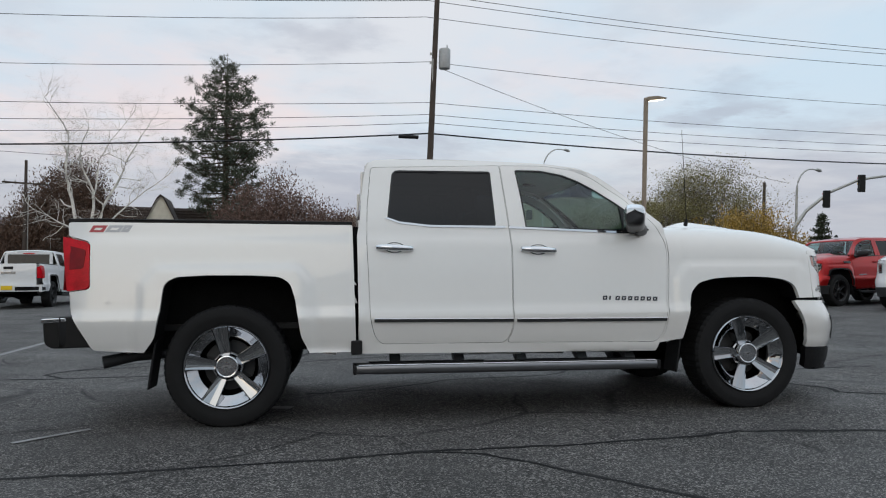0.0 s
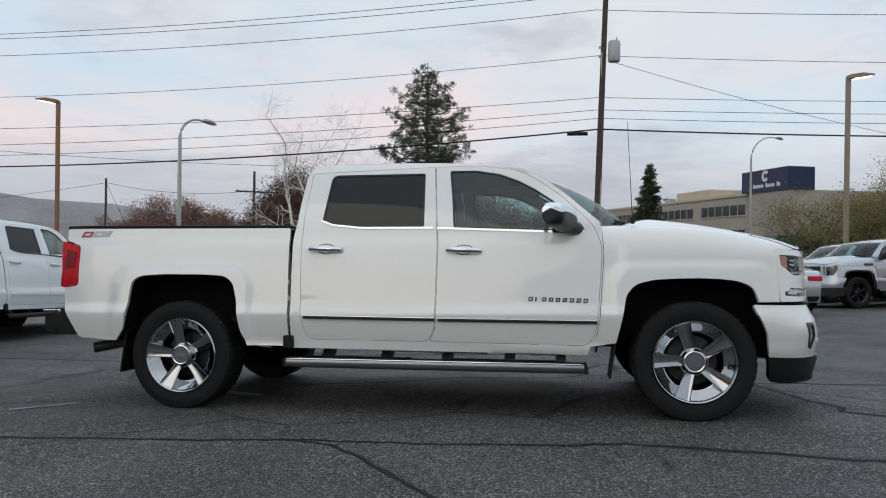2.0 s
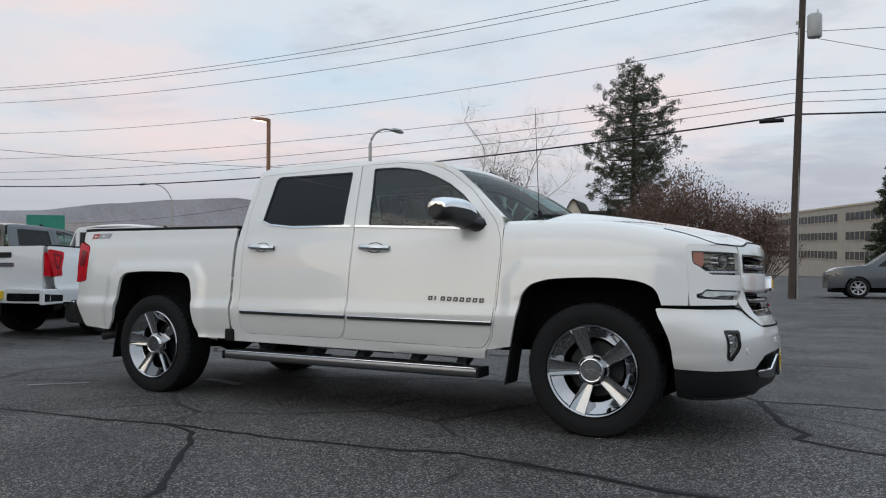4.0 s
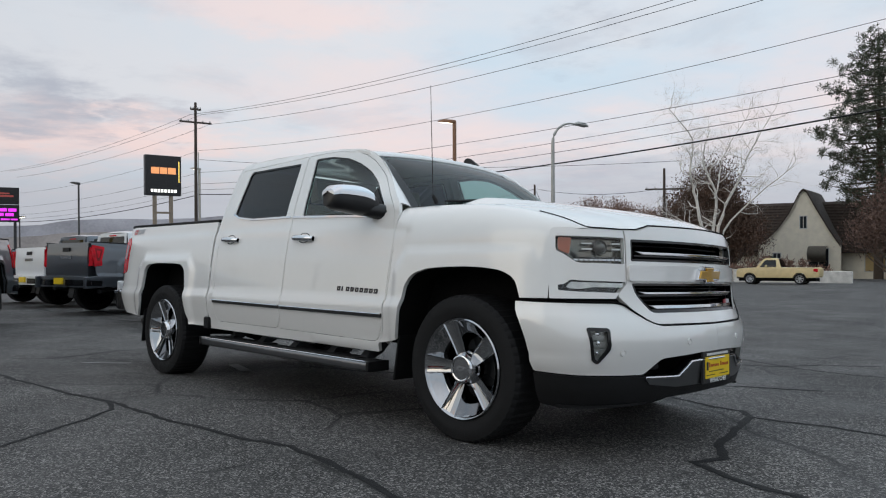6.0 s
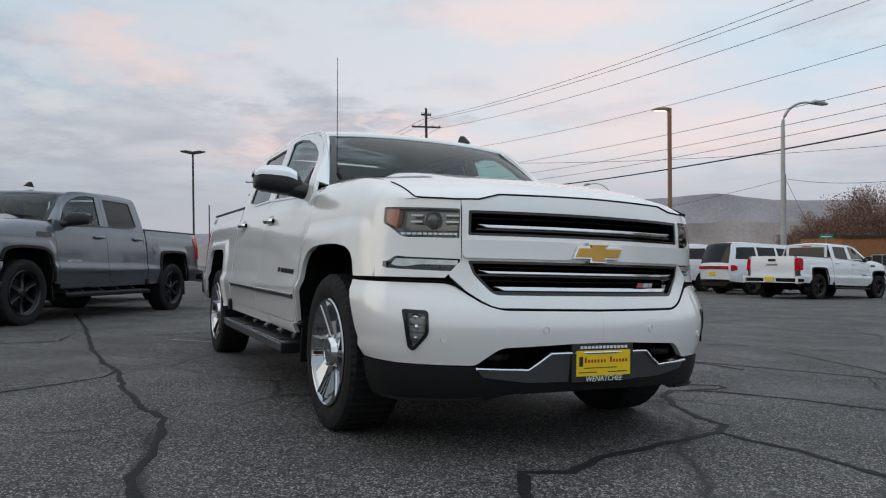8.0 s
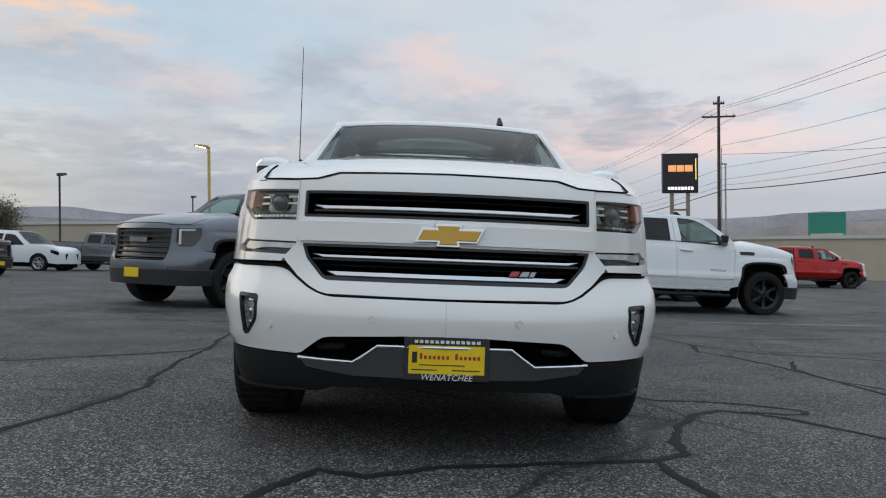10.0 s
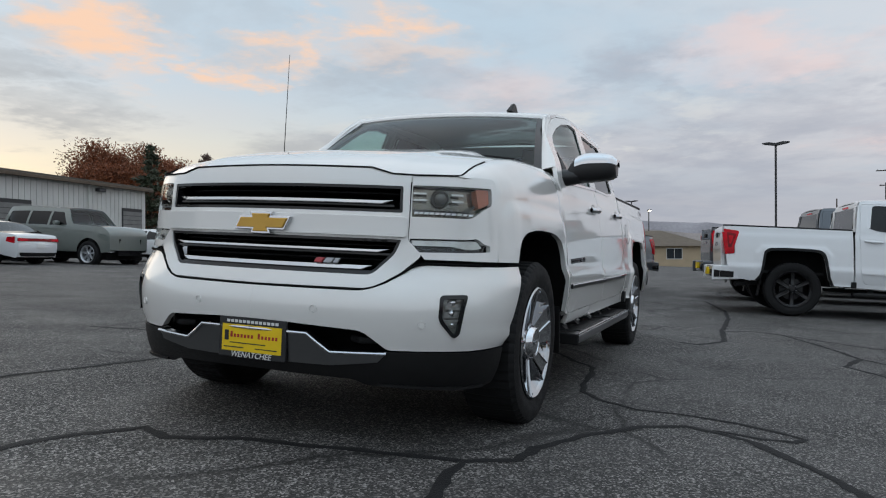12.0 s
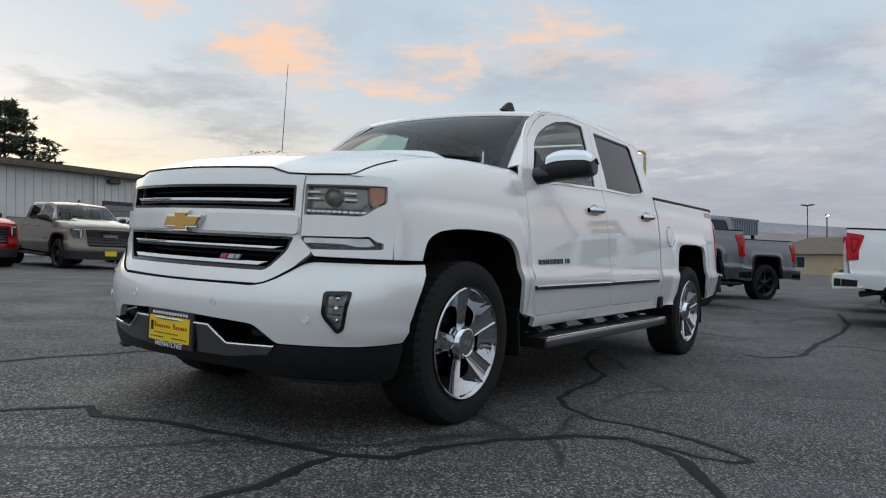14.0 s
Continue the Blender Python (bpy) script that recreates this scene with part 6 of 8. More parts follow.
def birch(m, label, scale, seed):
    """Several bent stems from one foot, each with side limbs and fine twigs."""
    root = thing("tree", m, label, "tree")
    rng = random.Random(seed)
    bm, twigs = bmesh.new(), bmesh.new()
    stems = [((-.3, -.3), (-.9, .8), (-2.2, 2.0), (-3.9, 2.9)),
             ((-.2, -.3), (-.8, 1.4), (-1.4, 4.6), (-1.7, 6.4), (-1.6, 9.2), (-3.4, 11.6)),
             ((.1, -.3), (.2, 1.6), (.3, 4.6), (-.7, 7.2), (-.2, 9.6)),
             ((.25, 4.0), (.6, 5.8), (1.2, 8.2), (2.9, 10.9)),
             ((.2, -.3), (.5, 1.6), (1.9, 5.0), (3.0, 7.8), (4.6, 10.8)),
             ((.4, -.3), (1.0, 1.2), (3.6, 4.2), (6.1, 6.4))]
    for stem in stems:
        path = [Vector((x * scale, rng.uniform(-.12, .12) * z * scale, z * scale + (2.9 if z > 0 else 0))) for x, z in stem]
        fine = []
        for i, (a, b) in enumerate(zip(path, path[1:])):
            p, q = path[max(0, i - 1)], path[min(len(path) - 1, i + 2)]
            for k in range(4):
                t = k / 4
                fine.append(.5 * (2 * a + (b - p) * t + (2 * p - 5 * a + 4 * b - q) * t * t + (3 * a - p - 3 * b + q) * t ** 3) + Vector((rng.gauss(0, .05), rng.gauss(0, .05), 0)) * scale)
        fine.append(path[-1])
        n = len(fine) - 1
        thick = .17 if len(stem) > 4 else .12 if stem[0][1] < 0 else .08
        rad = [max(.022, thick * scale * (1 - .86 * i / n)) for i in range(n + 1)]
        tube_bm(bm, fine, rad, 7, caps=False)
        for i in range(max(2, n // 5), n + 1):
            d = (fine[i] - fine[i - 1]).normalized()
            for _ in range(2 if i > n // 2 else 1):
                if i < n // 2 and rng.random() < .45:
                    continue
                a = d.orthogonal().normalized()
                a.rotate(Matrix.Rotation(rng.uniform(0, 6.28), 3, d))
                branches(bm, fine[i], d * .5 + a * rng.uniform(.6, 1.1), scale * rng.uniform(1.1, 2.2), max(.02, rad[i] * .50), 4 if i > n // 2 else 3, rng, .75, .10, None, (2, 3), .55, twigs, 2, .62)
    part("trunk", bm, BARK_PALE, root, sharp=80)
    part("twig_work", twigs, BARK_TWIG, root, sharp=80)
    return root


def leafy_tree(m, label, height, bark, leaf, seed, per_tip=26, size=.22, blob=.55, stems=1, depth=4, spread=.7, droop=False, kids=(3, 4)):
    root = thing("tree", m, label, "tree")
    rng = random.Random(seed)
    bm, tips = bmesh.new(), []
    for s in range(stems):
        lean = Vector((rng.gauss(0, .3), rng.gauss(0, .3), 1)) if stems > 1 else Vector((0.03, 0, 1))
        branches(bm, (s * .3 - .3, 0, -.2), lean, height * .40, height * .026, depth, rng, spread, .10, tips, kids)
    part("trunk", bm, bark, root, sharp=80)
    nrng = np.random.default_rng(seed)
    c, d = [], []
    for p, q in tips:
        k = nrng.integers(max(3, per_tip // 2), per_tip)
        o = np.clip(nrng.normal(0, blob, (k, 3)), -1.6 * blob, 1.6 * blob) * (1, 1, .7)
        if droop:
            o[:, 2] -= np.abs(nrng.normal(0, blob * 2.0, k))
        c.append(np.array(p) + o)
        d.append(np.tile((0, 0, -1) if droop else np.array(q), (k, 1)))
    leaf_mesh("crown", np.concatenate(c), np.concatenate(d), size, size * .45, leaf, root, seed=seed, jitter=.5)
    return root


def conifer(m, label, height, base, leaf, seed, tiers=26, first=.12, power=.9, tuft=.34, gap=.0, count=9):
    """A trunk with whorls of boughs that carry needle tufts."""
    root = thing("tree", m, label, "tree")
    rng = random.Random(seed)
    bm = bmesh.new()
    tube_bm(bm, [(0, 0, -.3), (.05, 0, height * .4), (0, .05, height * .8), (0, 0, height)], [height * .018, height * .013, height * .006, .02], 8)
    c, d = [], []
    for t in range(tiers):
        f = first + (1 - first) * (t + rng.uniform(-.3, .3)) / tiers
        z = height * min(.995, max(first * .8, f))
        reach = base * max(.03, (1 - (z / height - first) / (1 - first))) ** power
        for k in range(rng.randint(4, 6)):
            a = rng.uniform(0, 6.28)
            r = reach * rng.uniform(.55, 1.12)
            if rng.random() < gap:
                continue
            u = Vector((math.cos(a), math.sin(a), 0))
            tip = Vector((0, 0, z)) + u * r + Vector((0, 0, r * rng.uniform(-.18, .12)))
            mid = Vector((0, 0, z)) + u * r * .5 + Vector((0, 0, -r * .04))
            tube_bm(bm, [(0, 0, z), mid, tip], [.02 + r * .012, .015 + r * .006, .006], 4, caps=False)
            n = max(3, int(r * count))
            for i in range(n):
                s = (i + rng.random()) / n
                if s < .18:
                    continue
                q = Vector((0, 0, z)).lerp(mid, min(1, s * 2)) if s < .5 else mid.lerp(tip, s * 2 - 1)
                w = .10 + .22 * r * (1 - abs(s - .6))
                side = Vector((-u.y, u.x, 0)) * rng.gauss(0, w)
                for _ in range(7):
                    c.append(q + side + Vector((rng.gauss(0, .10), rng.gauss(0, .10), rng.gauss(0, .09))))
                    d.append(u * .7 + side * .5 + Vector((rng.gauss(0, .4), rng.gauss(0, .4), rng.gauss(.15, .4))))
    part("trunk", bm, BARK, root, sharp=80)
    leaf_mesh("crown", c, d, tuft, tuft * .22, leaf, root, seed=seed)
    return root


def pine(m, label, height, reach, leaf, seed, first=.26):
    """An old open pine: rising boughs, each with round needle clumps towards its end."""
    root = thing("tree", m, label, "tree")
    rng = random.Random(seed)
    bm, c, d = bmesh.new(), [], []
    tube_bm(bm, [(0, 0, -.3), (.1, 0, height * .4), (0, .1, height * .8), (0, 0, height)], [height * .018, height * .014, height * .006, .03], 8)
    shape = spline([(0, .70), (.2, .95), (.42, 1.0), (.62, .86), (.80, .64), (.93, .40), (1, .16)])
    for t in range(170):
        f = (t + rng.random()) / 170
        z = height * (first + (.97 - first) * f)
        a, r = t * 2.4 + rng.uniform(-.5, .5), reach * shape(f) * rng.uniform(.45, 1.10)
        u = Vector((math.cos(a), math.sin(a), 0))
        rise = rng.uniform(.05, .38)
        p0 = Vector((0, 0, z))
        mid, tip = p0 + u * r * .5 + Vector((0, 0, -.03 * r)), p0 + u * r + Vector((0, 0, r * rise))
        tube_bm(bm, [p0, mid, tip], [.03 + r * .014, .02 + r * .008, .012], 4, caps=False)
        for k in range(max(2, int(r * 2.1))):
            s = rng.uniform(.35, 1.05)
            q = p0.lerp(mid, min(1, s * 2)) if s < .5 else mid.lerp(tip, s * 2 - 1)
            q = q + Vector((-u.y, u.x, 0)) * rng.gauss(0, .16 * r + .12) + Vector((0, 0, rng.gauss(.08, .16)))
            size = rng.uniform(.30, .58)
            for _ in range(46):
                v = Vector((rng.gauss(0, 1), rng.gauss(0, 1), rng.gauss(.25, .9))).normalized()
                c.append(q + v * size * rng.uniform(.3, 1.0))
                d.append(v)
    part("trunk", bm, BARK, root, sharp=80)
    leaf_mesh("crown", c, d, .30, .065, leaf, root, seed=seed, jitter=.3)
    return root


def shrub(m, label, wx, wy, h, leaf, seed, n=5000, size=.3):
    """A broad thicket: many uneven clumps on thin stems."""
    root = thing("shrub", m, label, "shrub")
    rng = np.random.default_rng(seed)
    c, d, bm = [], [], bmesh.new()
    k = 90
    for i in range(k):
        a, r = rng.uniform(0, 6.28), math.sqrt(rng.uniform(0, 1))
        x, y = wx * .5 * r * math.cos(a), wy * .5 * r * math.sin(a)
        z = h * (1 - .55 * r * r) * rng.uniform(.55, 1.0)
        tube_bm(bm, [(x * .4, y * .4, -.2), (x * .8, y * .8, z * .5), (x, y, z)], [.06, .04, .01], 4, caps=False)
        q = n // k
        s = h * rng.uniform(.05, .105)
        up = rng.uniform(0, 1, (q, 1))
        o = np.clip(rng.normal(0, s, (q, 3)), -1.7 * s, 1.7 * s) + np.array([(x, y, z)]) * (1 - .5 * up ** 2 * rng.uniform(0, 1, (q, 1)))
        o[:, 2] = np.abs(o[:, 2])
        c.append(o)
        d.append(np.tile((x * .1, y * .1, 1.0), (q, 1)))
    part("stem_work", bm, BARK_GREY, root, sharp=80)
    leaf_mesh("crown", np.concatenate(c), np.concatenate(d), size, size * .4, leaf, root, seed=seed, jitter=.7)
    return root


pine(upright(-14.2, 76), "tall open-crowned pine beside the house", 24.6, 6.0, NEEDLE, 3)
birch(upright(-20.6, 52.8, 24), "bare white-barked tree with twisted limbs", BIRCH, 12)
shrub(upright(-26.0, 64), "broad dark brown evergreen bush beside the house", 8.5, 7, 11.2, LEAF_DUSK, 8, 64000, .24)
shrub(upright(-29.5, 66), "lower dark brown evergreen bush beside the house", 8, 5, 8.0, LEAF_DUSK, 9, 26000, .26)
shrub(upright(-8.5, 68), "thicket of bare reddish-brown twigs", 12, 6, 11.5, TWIG, 21, 26000, .26)
shrub(upright(-2.0, 74), "lower thicket of reddish-brown twigs", 9, 6, 8.5, TWIG, 22, 16000, .26)
shrub(upright(-18, 60), "brown hedge before the house", 9, 2.5, 2.2, LEAF_BROWN, 23, 2600, .25)
shrub(upright(-58, 98.5), "wide rust-brown tree mass", 26, 16, 12.0, LEAF_BROWN, 24, 90000, .30)
shrub(upright(-72, 108), "wide rust-brown tree mass further off", 20, 14, 11.0, LEAF_BROWN, 27, 60000, .30)
leafy_tree(upright(16.2, 37), "low thin-leaved tree, half bare", 6.6, BARK_GREY, LEAF_GREEN, 37, 12, .10, .30, stems=3, depth=5, spread=.6, kids=(2, 3))
leafy_tree(upright(19.0, 36), "thin-leaved green tree turning brown", 7.6, BARK_GREY, LEAF_GREEN, 31, 26, .10, .32, stems=4, depth=5, spread=.62, kids=(2, 3))
leafy_tree(upright(21.8, 38.0), "taller thin-leaved green tree turning brown", 9.4, BARK_GREY, LEAF_GREEN, 33, 19, .10, .32, stems=6, depth=5, spread=.82, kids=(2, 3))
shrub(upright(18.0, 36), "dark green bush beneath the trees", 6, 4, 3.6, LEAF_GREEN, 34, 9000, .15)
shrub(upright(21.5, 36), "dark green bush beneath the trees", 6, 4, 3.4, LEAF_GREEN, 35, 9000, .15)
shrub(upright(22.2, 33.3), "weeping golden-leaved shrub behind the cars", 8.0, 4.5, 4.7, LEAF_GOLD, 36, 26000, .16)
conifer(upright(10.2, 70), "dense pointed spruce before the office building", 11.7, 2.7, SPRUCE, 41, tiers=44, first=.03, power=.72, tuft=.50, count=11)
conifer(upright(47.8, 62), "small dark conifer far off", 6.7, 2.1, SPRUCE, 42, tiers=18, first=.05, power=.8, tuft=.6, count=5)
leafy_tree(upright(-48.9, -54.5), "large autumn tree with rust-red leaves", 12.2, BARK, LEAF_RUST, 51, 150, .25, .70, stems=3, depth=4)
leafy_tree(upright(-54, -55), "large autumn tree with rust-red leaves", 11.6, BARK, LEAF_RUST, 52, 150, .25, .70, stems=3, depth=4)
conifer(upright(-40.5, -43), "grey-green conifer beside the shed", 9.0, 2.8, SPRUCE, 53, tiers=22, first=.05, power=.7, tuft=.6, count=5)
conifer(upright(-46, -42), "sparse conifer with drooping boughs", 9.0, 4.4, TWIG, 54, tiers=34, first=.06, power=.85, tuft=.40, count=9)
conifer(upright(-25.4, -66.9), "dark broad conifer behind the shed", 13.6, 7.5, SPRUCE, 55, tiers=22, first=.15, power=.55, tuft=.7, count=7)
leafy_tree(upright(-55.0, -35.6), "sparse olive-grey tree beyond the lot", 6.4, BARK_GREY, LEAF_OLIVE, 56, 40, .16, .42, stems=2, depth=4)


# ---------------------------------------------------------------- poles, lamps, wires, signs
WOOD = mat("weathered_pole_wood", (.075, .058, .048), .9, var=.25, scale=3, bump=.4, bscale=40)
STEEL = mat("galvanised_steel", (.42, .42, .40), .45, .6, var=.12, scale=3)
PAINTED = mat("tan_painted_steel", (.30, .24, .18), .5, .1, var=.12, scale=3)
# bronze paint, raised towards orange for the lamp light that falls on it
BRONZE = mat("lamplit_bronze_steel", (.25, .13, .075), .5, .2, var=.12, scale=3)
# the lamp's warm light on its own post is put into this yellow
LAMPLIT_POST = mat("lamplit_post_steel", (.62, .44, .14), .5, .1, var=.12, scale=3)
DARKPOST = mat("dark_painted_steel", (.05, .05, .052), .5, .3, var=.12, scale=3)
GLOW = mat("lit_lamp_lens", (1.0, .92, .72), .4, var=.02, emit=5.0)
INSUL = mat("porcelain_grey", (.45, .46, .46), .35, var=.1, scale=8)


def lot_lamp(x, y, height, heading, material, lit=True, heads=1, square=.055):
    reach = 1.0 if lit and height > 8 else .85
    root = thing("street_lamp", upright(x, y, heading), "tall square lot lamp with %s flat head%s" % ("lit" if lit else "unlit", "s" if heads > 1 else ""), "lamp post", "lamps of the car lot")
    part("base", lathe([(0, 0), (.30, 0), (.30, .55), (.26, .60), (0, .60)], 20), mat("concrete_base", (.35, .34, .32), .85, var=.15, bump=.3), root, matrix=pose(0, 0, 0, 90, 0, 0))
    part("post", boxes((-square, square, -square, square, .5, height)), material, root, bevel=.02)
    for k in range(heads):
        s = 1 if k == 0 else -1
        head = part("lamp_head", prism([(0, -.10), (s * reach * .95, .06), (s * reach, .12), (s * reach * .5, .16), (0, .08)], lambda u, v, d: Vector((u, d, height + v)), -.19, .19), material, root, bevel=.02)
        part("lens", prism([(s * reach * .22, -.062), (s * reach * .88, .042), (s * reach * .88, .036), (s * reach * .22, -.068)], lambda u, v, d: Vector((u, d, height + v - .006)), -.15, .15), GLOW if lit else INSUL, head)


def street_light(x, y, height, heading, reach=2.2):
    """A tapered metal pole that bends over into its arm."""
    root = thing("street_lamp", upright(x, y, heading), "galvanised street light with curved arm", "lamp post")
    r = reach * .8
    pts = [(0, 0, 0), (0, 0, height * .4), (0, 0, height - r)] + [(r * (1 - math.cos(a)), 0, height - r + r * math.sin(a)) for a in (math.pi / 2 * k / 8 for k in range(1, 9))] + [(reach, 0, height - .03)]
    part("post", tube(pts, [.13, .11, .085] + [.07 - .003 * k for k in range(8)] + [.04], 12), STEEL, root)
    bm = bmesh.new()
    tube_bm(bm, [(reach - .1, 0, height - .03), (reach + .15, 0, height), (reach + .5, 0, height - .05), (reach + .72, 0, height - .10)], [.05, .12, .13, .05], 10)
    part("lamp_head", bm, STEEL, root)


def wire(a, b, sag, radius, label="thin black overhead power cable"):
    """A cable that hangs between two places of the lot's own axes."""
    a, b = (LOT @ Vector((x, y, z + ground_z(x, y))) for x, y, z in (a, b))
    pts = []
    for i in range(33):
        t = i / 32
        p = a.lerp(b, t) - Vector((0, 0, 4 * sag * t * (1 - t)))
        pts.append(p)
    ob = part("overhead_cable", tube(pts, radius, 4), M["plastic"], None)
    tagged(ob, label, "cable", "overhead cables")


def utility_pole(x, y, height, label, arms=(), lean=0.0, transformer=False, heading=0.0):
    root = thing("utility_pole", upright(x, y, heading), label, "utility pole")
    part("post", tube([(0, 0, -.2), (lean * .5, 0, height * .5), (lean, 0, height)], [.155, .135, .11], 12), WOOD, root)
    for z, w in arms:
        arm = part("crossarm", boxes((-w, w, -.09, .03, z - .07, z + .07)), WOOD, root, bevel=.01)
        for s in (-.9, -.45, .45, .9):
            part("insulator", lathe([(0, .0), (.05, .0), (.07, .05), (.04, .09), (.05, .13), (0, .15)], 10), INSUL, arm, matrix=pose(s * w, -.03, z + .07, 90, 0, 0))
    if transformer:
        can = part("transformer", lathe([(0, -.45), (.24, -.45), (.26, -.40), (.26, .38), (.22, .44), (0, .46)], 20), INSUL, root, "grey transformer can", matrix=pose(lean * .8 + .42, -.05, 10.55, 90, 0, 0))
        part("bushing", tube([(.1, .45, 0), (.1, .62, 0)], [.04, .02], 8), INSUL, can)
        part("bracket", boxes((.05, .30, -.05, .05, 10.3, 10.4), (.05, .30, -.05, .05, 10.7, 10.8)), STEEL, root)
    part("conduit", tube([(.20, -.08, 0), (.19, -.08, height * .72)], .035, 8), STEEL, root)
    return root


utility_pole(2.52, 26.05, 14.6, "tall leaning wooden pole with grey transformer", lean=.36, transformer=True)
utility_pole(-53.65, 25.26, 15.2, "wooden pole with two crossarms", arms=((14.6, .45), (13.5, 1.35)), heading=80)
utility_pole(-113, 22.4, 15.2, "distant wooden pole with crossarms", arms=((14.4, 2.0), (12.3, 1.6)), heading=80)
utility_pole(-27, 57.2, 10.2, "dark wooden pole with one crossarm", arms=((8.3, 1.7),), heading=35)
utility_pole(-45.3, 61.9, 10.6, "plain wooden guy pole")
utility_pole(31.3, 46.0, 7.6, "plain wooden pole among shrubs")
utility_pole(-141, 18.6, 12.6, "short wooden pole behind a lamp")
lot_lamp(12.4, 25.2, 8.75, 10, PAINTED, square=.08)
lot_lamp(-22.0, 24.1, 8.95, 190, BRONZE, square=.08)
lot_lamp(-47.2, 4.33, 8.65, 80, DARKPOST, False, 2, .065)
lot_lamp(-58.4, 17.4, 8.0, 200, DARKPOST, False)
lot_lamp(-30.35, -22.2, 6.3, 190, DARKPOST, False)
lot_lamp(-42.0, -23.4, 6.0, 185, DARKPOST, False)
lot_lamp(-62, -21.0, 6.4, 185, DARKPOST, False)
lot_lamp(-45, -14.6, 8.5, -70, LAMPLIT_POST, True, 1, .10)
lot_lamp(-93.8, -11.2, 8.4, 90, DARKPOST, False, 2)
lot_lamp(-90, 21.5, 7.0, 20, DARKPOST, True)
lot_lamp(-85, -8.0, 6.6, 20, DARKPOST, True)
lot_lamp(-56.6, 27.1, 10.0, 200, STEEL, True, 1, .06)
street_light(-17.1, 26.2, 8.55, 60, 1.25)
street_light(-50.6, 44.0, 9.3, 200, 2.6)
street_light(17.5, 60.0, 12.5, 25, 2.6)
street_light(33.1, 44.6, 8.6, 20)
# cables along the street, from pole to pole and on past both ends
A, B, C = (2.85, 26.05), (-53.65, 25.26), (52, 32.4)
for za, zb, zc, off, sag, r in ((13.3, 14.2, 13.4, -.9, 1.1, .014), (13.35, 14.3, 13.5, 0, 1.1, .014), (12.9, 13.6, 13.2, .9, 1.1, .014), (10.52, 11.2, 10.6, 0, 1.1, .012), (8.68, 9.3, 8.8, .12, .8, .012), (8.13, 8.3, 8.25, .12, .83, .012), (7.75, 7.8, 7.9, .12, .92, .012), (7.27, 7.4, 7.35, .15, 1.05, .034)):
    wire((A[0], A[1] + off, za), (B[0], B[1] + off, zb), sag, r, "thick black overhead telephone cable" if r > .02 else "thin black overhead power cable")
    wire((A[0], A[1] + off, za), (C[0], C[1] + off, zc), sag * .6, r, "thick black overhead telephone cable" if r > .02 else "thin black overhead power cable")
    wire((B[0], B[1] + off, zb), (-98, 22 + off, zb * .93), sag * .6, r)
wire((3.6, 26.2, 10.2), (33, 45, 7.5), .5, .012)
wire((-27, 57, 8.4), (-45.3, 62, 10.2), .6, .02)
wire((-45.3, 62, 10.2), (-110, 70, 9.0), 1.2, .02)
wire((-45.3, 62, 10.0), (-41.5, 64, .2), .0, .02)
wire((-53.65, 25.26, 10.4), (-20, 46, 9.0), .6, .015)
splice = part("cable_splice_box", tube([(-.45, 0, 0), (.45, 0, 0)], .085, 10), M["plastic"], None, matrix=LOT @ pose(1.9, 26.2, 7.10 + ground_z(1.9, 26.25), 0, 0, 7))
tagged(splice, "black splice case hung on the thick cable", "cable box")


def pylon_sign(x, y, heading, w, h, z0, posts, label, lit_rows, band=None):
    root = thing("pylon_sign", upright(x, y, heading), label, "sign")
    face = mat("dark_sign_face", (.012, .012, .014), .25, var=.1)
    for px in posts:
        part("post", boxes((px - .13, px + .13, -.1, .1, 0, z0)), PAINTED, root, bevel=.01)
    if len(posts) > 1:
        part("brace", boxes((posts[0], posts[-1], -.06, .06, z0 - 1.35, z0 - 1.2)), PAINTED, root)
    cab = part("sign_cabinet", boxes((-w / 2, w / 2, -.2, .2, z0, z0 + h)), face, root, "black sign cabinet", bevel=.03)
    for (u0, u1, v0, v1, material) in lit_rows:
        for s in (-1, 1):
            part("lit_mark", boxes((u0, u1, *sorted((s * .2, s * .215)), z0 + v0, z0 + v1)), material, cab)
    if band:
        for s in (-1, 1):
            part("lettering", text_mesh(band[0], band[1]), band[2], cab, matrix=pose(band[3], s * .212, z0 + band[4], 90, 0, 0 if s < 0 else 180))


RED_GLOW = mat("lit_red_letters", (.90, .36, .14), .4, var=.05, emit=.75)
RED_DIM = mat("dim_red_letters", (.35, .06, .05), .4, var=.05, emit=.35)
WHITE_GLOW = mat("lit_white_letters", (1, .97, .92), .4, var=.05, emit=1.6)
MAGENTA = mat("magenta_display", (.75, .04, .75), .4, var=.05, emit=1.0)
PINK_GLOW = mat("pink_lit_digits", (1.0, .62, .66), .4, var=.05, emit=1.6)
AMBER_GLOW = mat("amber_edge_light", (1.0, .72, .15), .4, var=.05, emit=1.5)
bars = [(-.90, -.32, 1.62, 2.10, RED_GLOW), (-.26, .26, 1.62, 2.10, RED_GLOW), (.32, .90, 1.62, 2.10, RED_GLOW)]
bars += [(-.92 + .245 * k, -.76 + .245 * k, .24, .46, WHITE_GLOW) for k in range(8)]
bars.append((1.12, 1.17, 1.0, 2.6, AMBER_GLOW))
pylon_sign(-48.2, 19.9, 84, 2.65, 3.0, 6.45, (-.6, .6), "black dealership pylon sign with lit lettering on two posts", bars)
pylon_sign(-80.5, 17.5, 82, 2.75, 1.75, 7.7, (-1.0,), "black sign cabinet with red lit lettering", [(-.85, .85, .75, .95, RED_DIM), (-.85, .5, 1.05, 1.2, RED_DIM)])
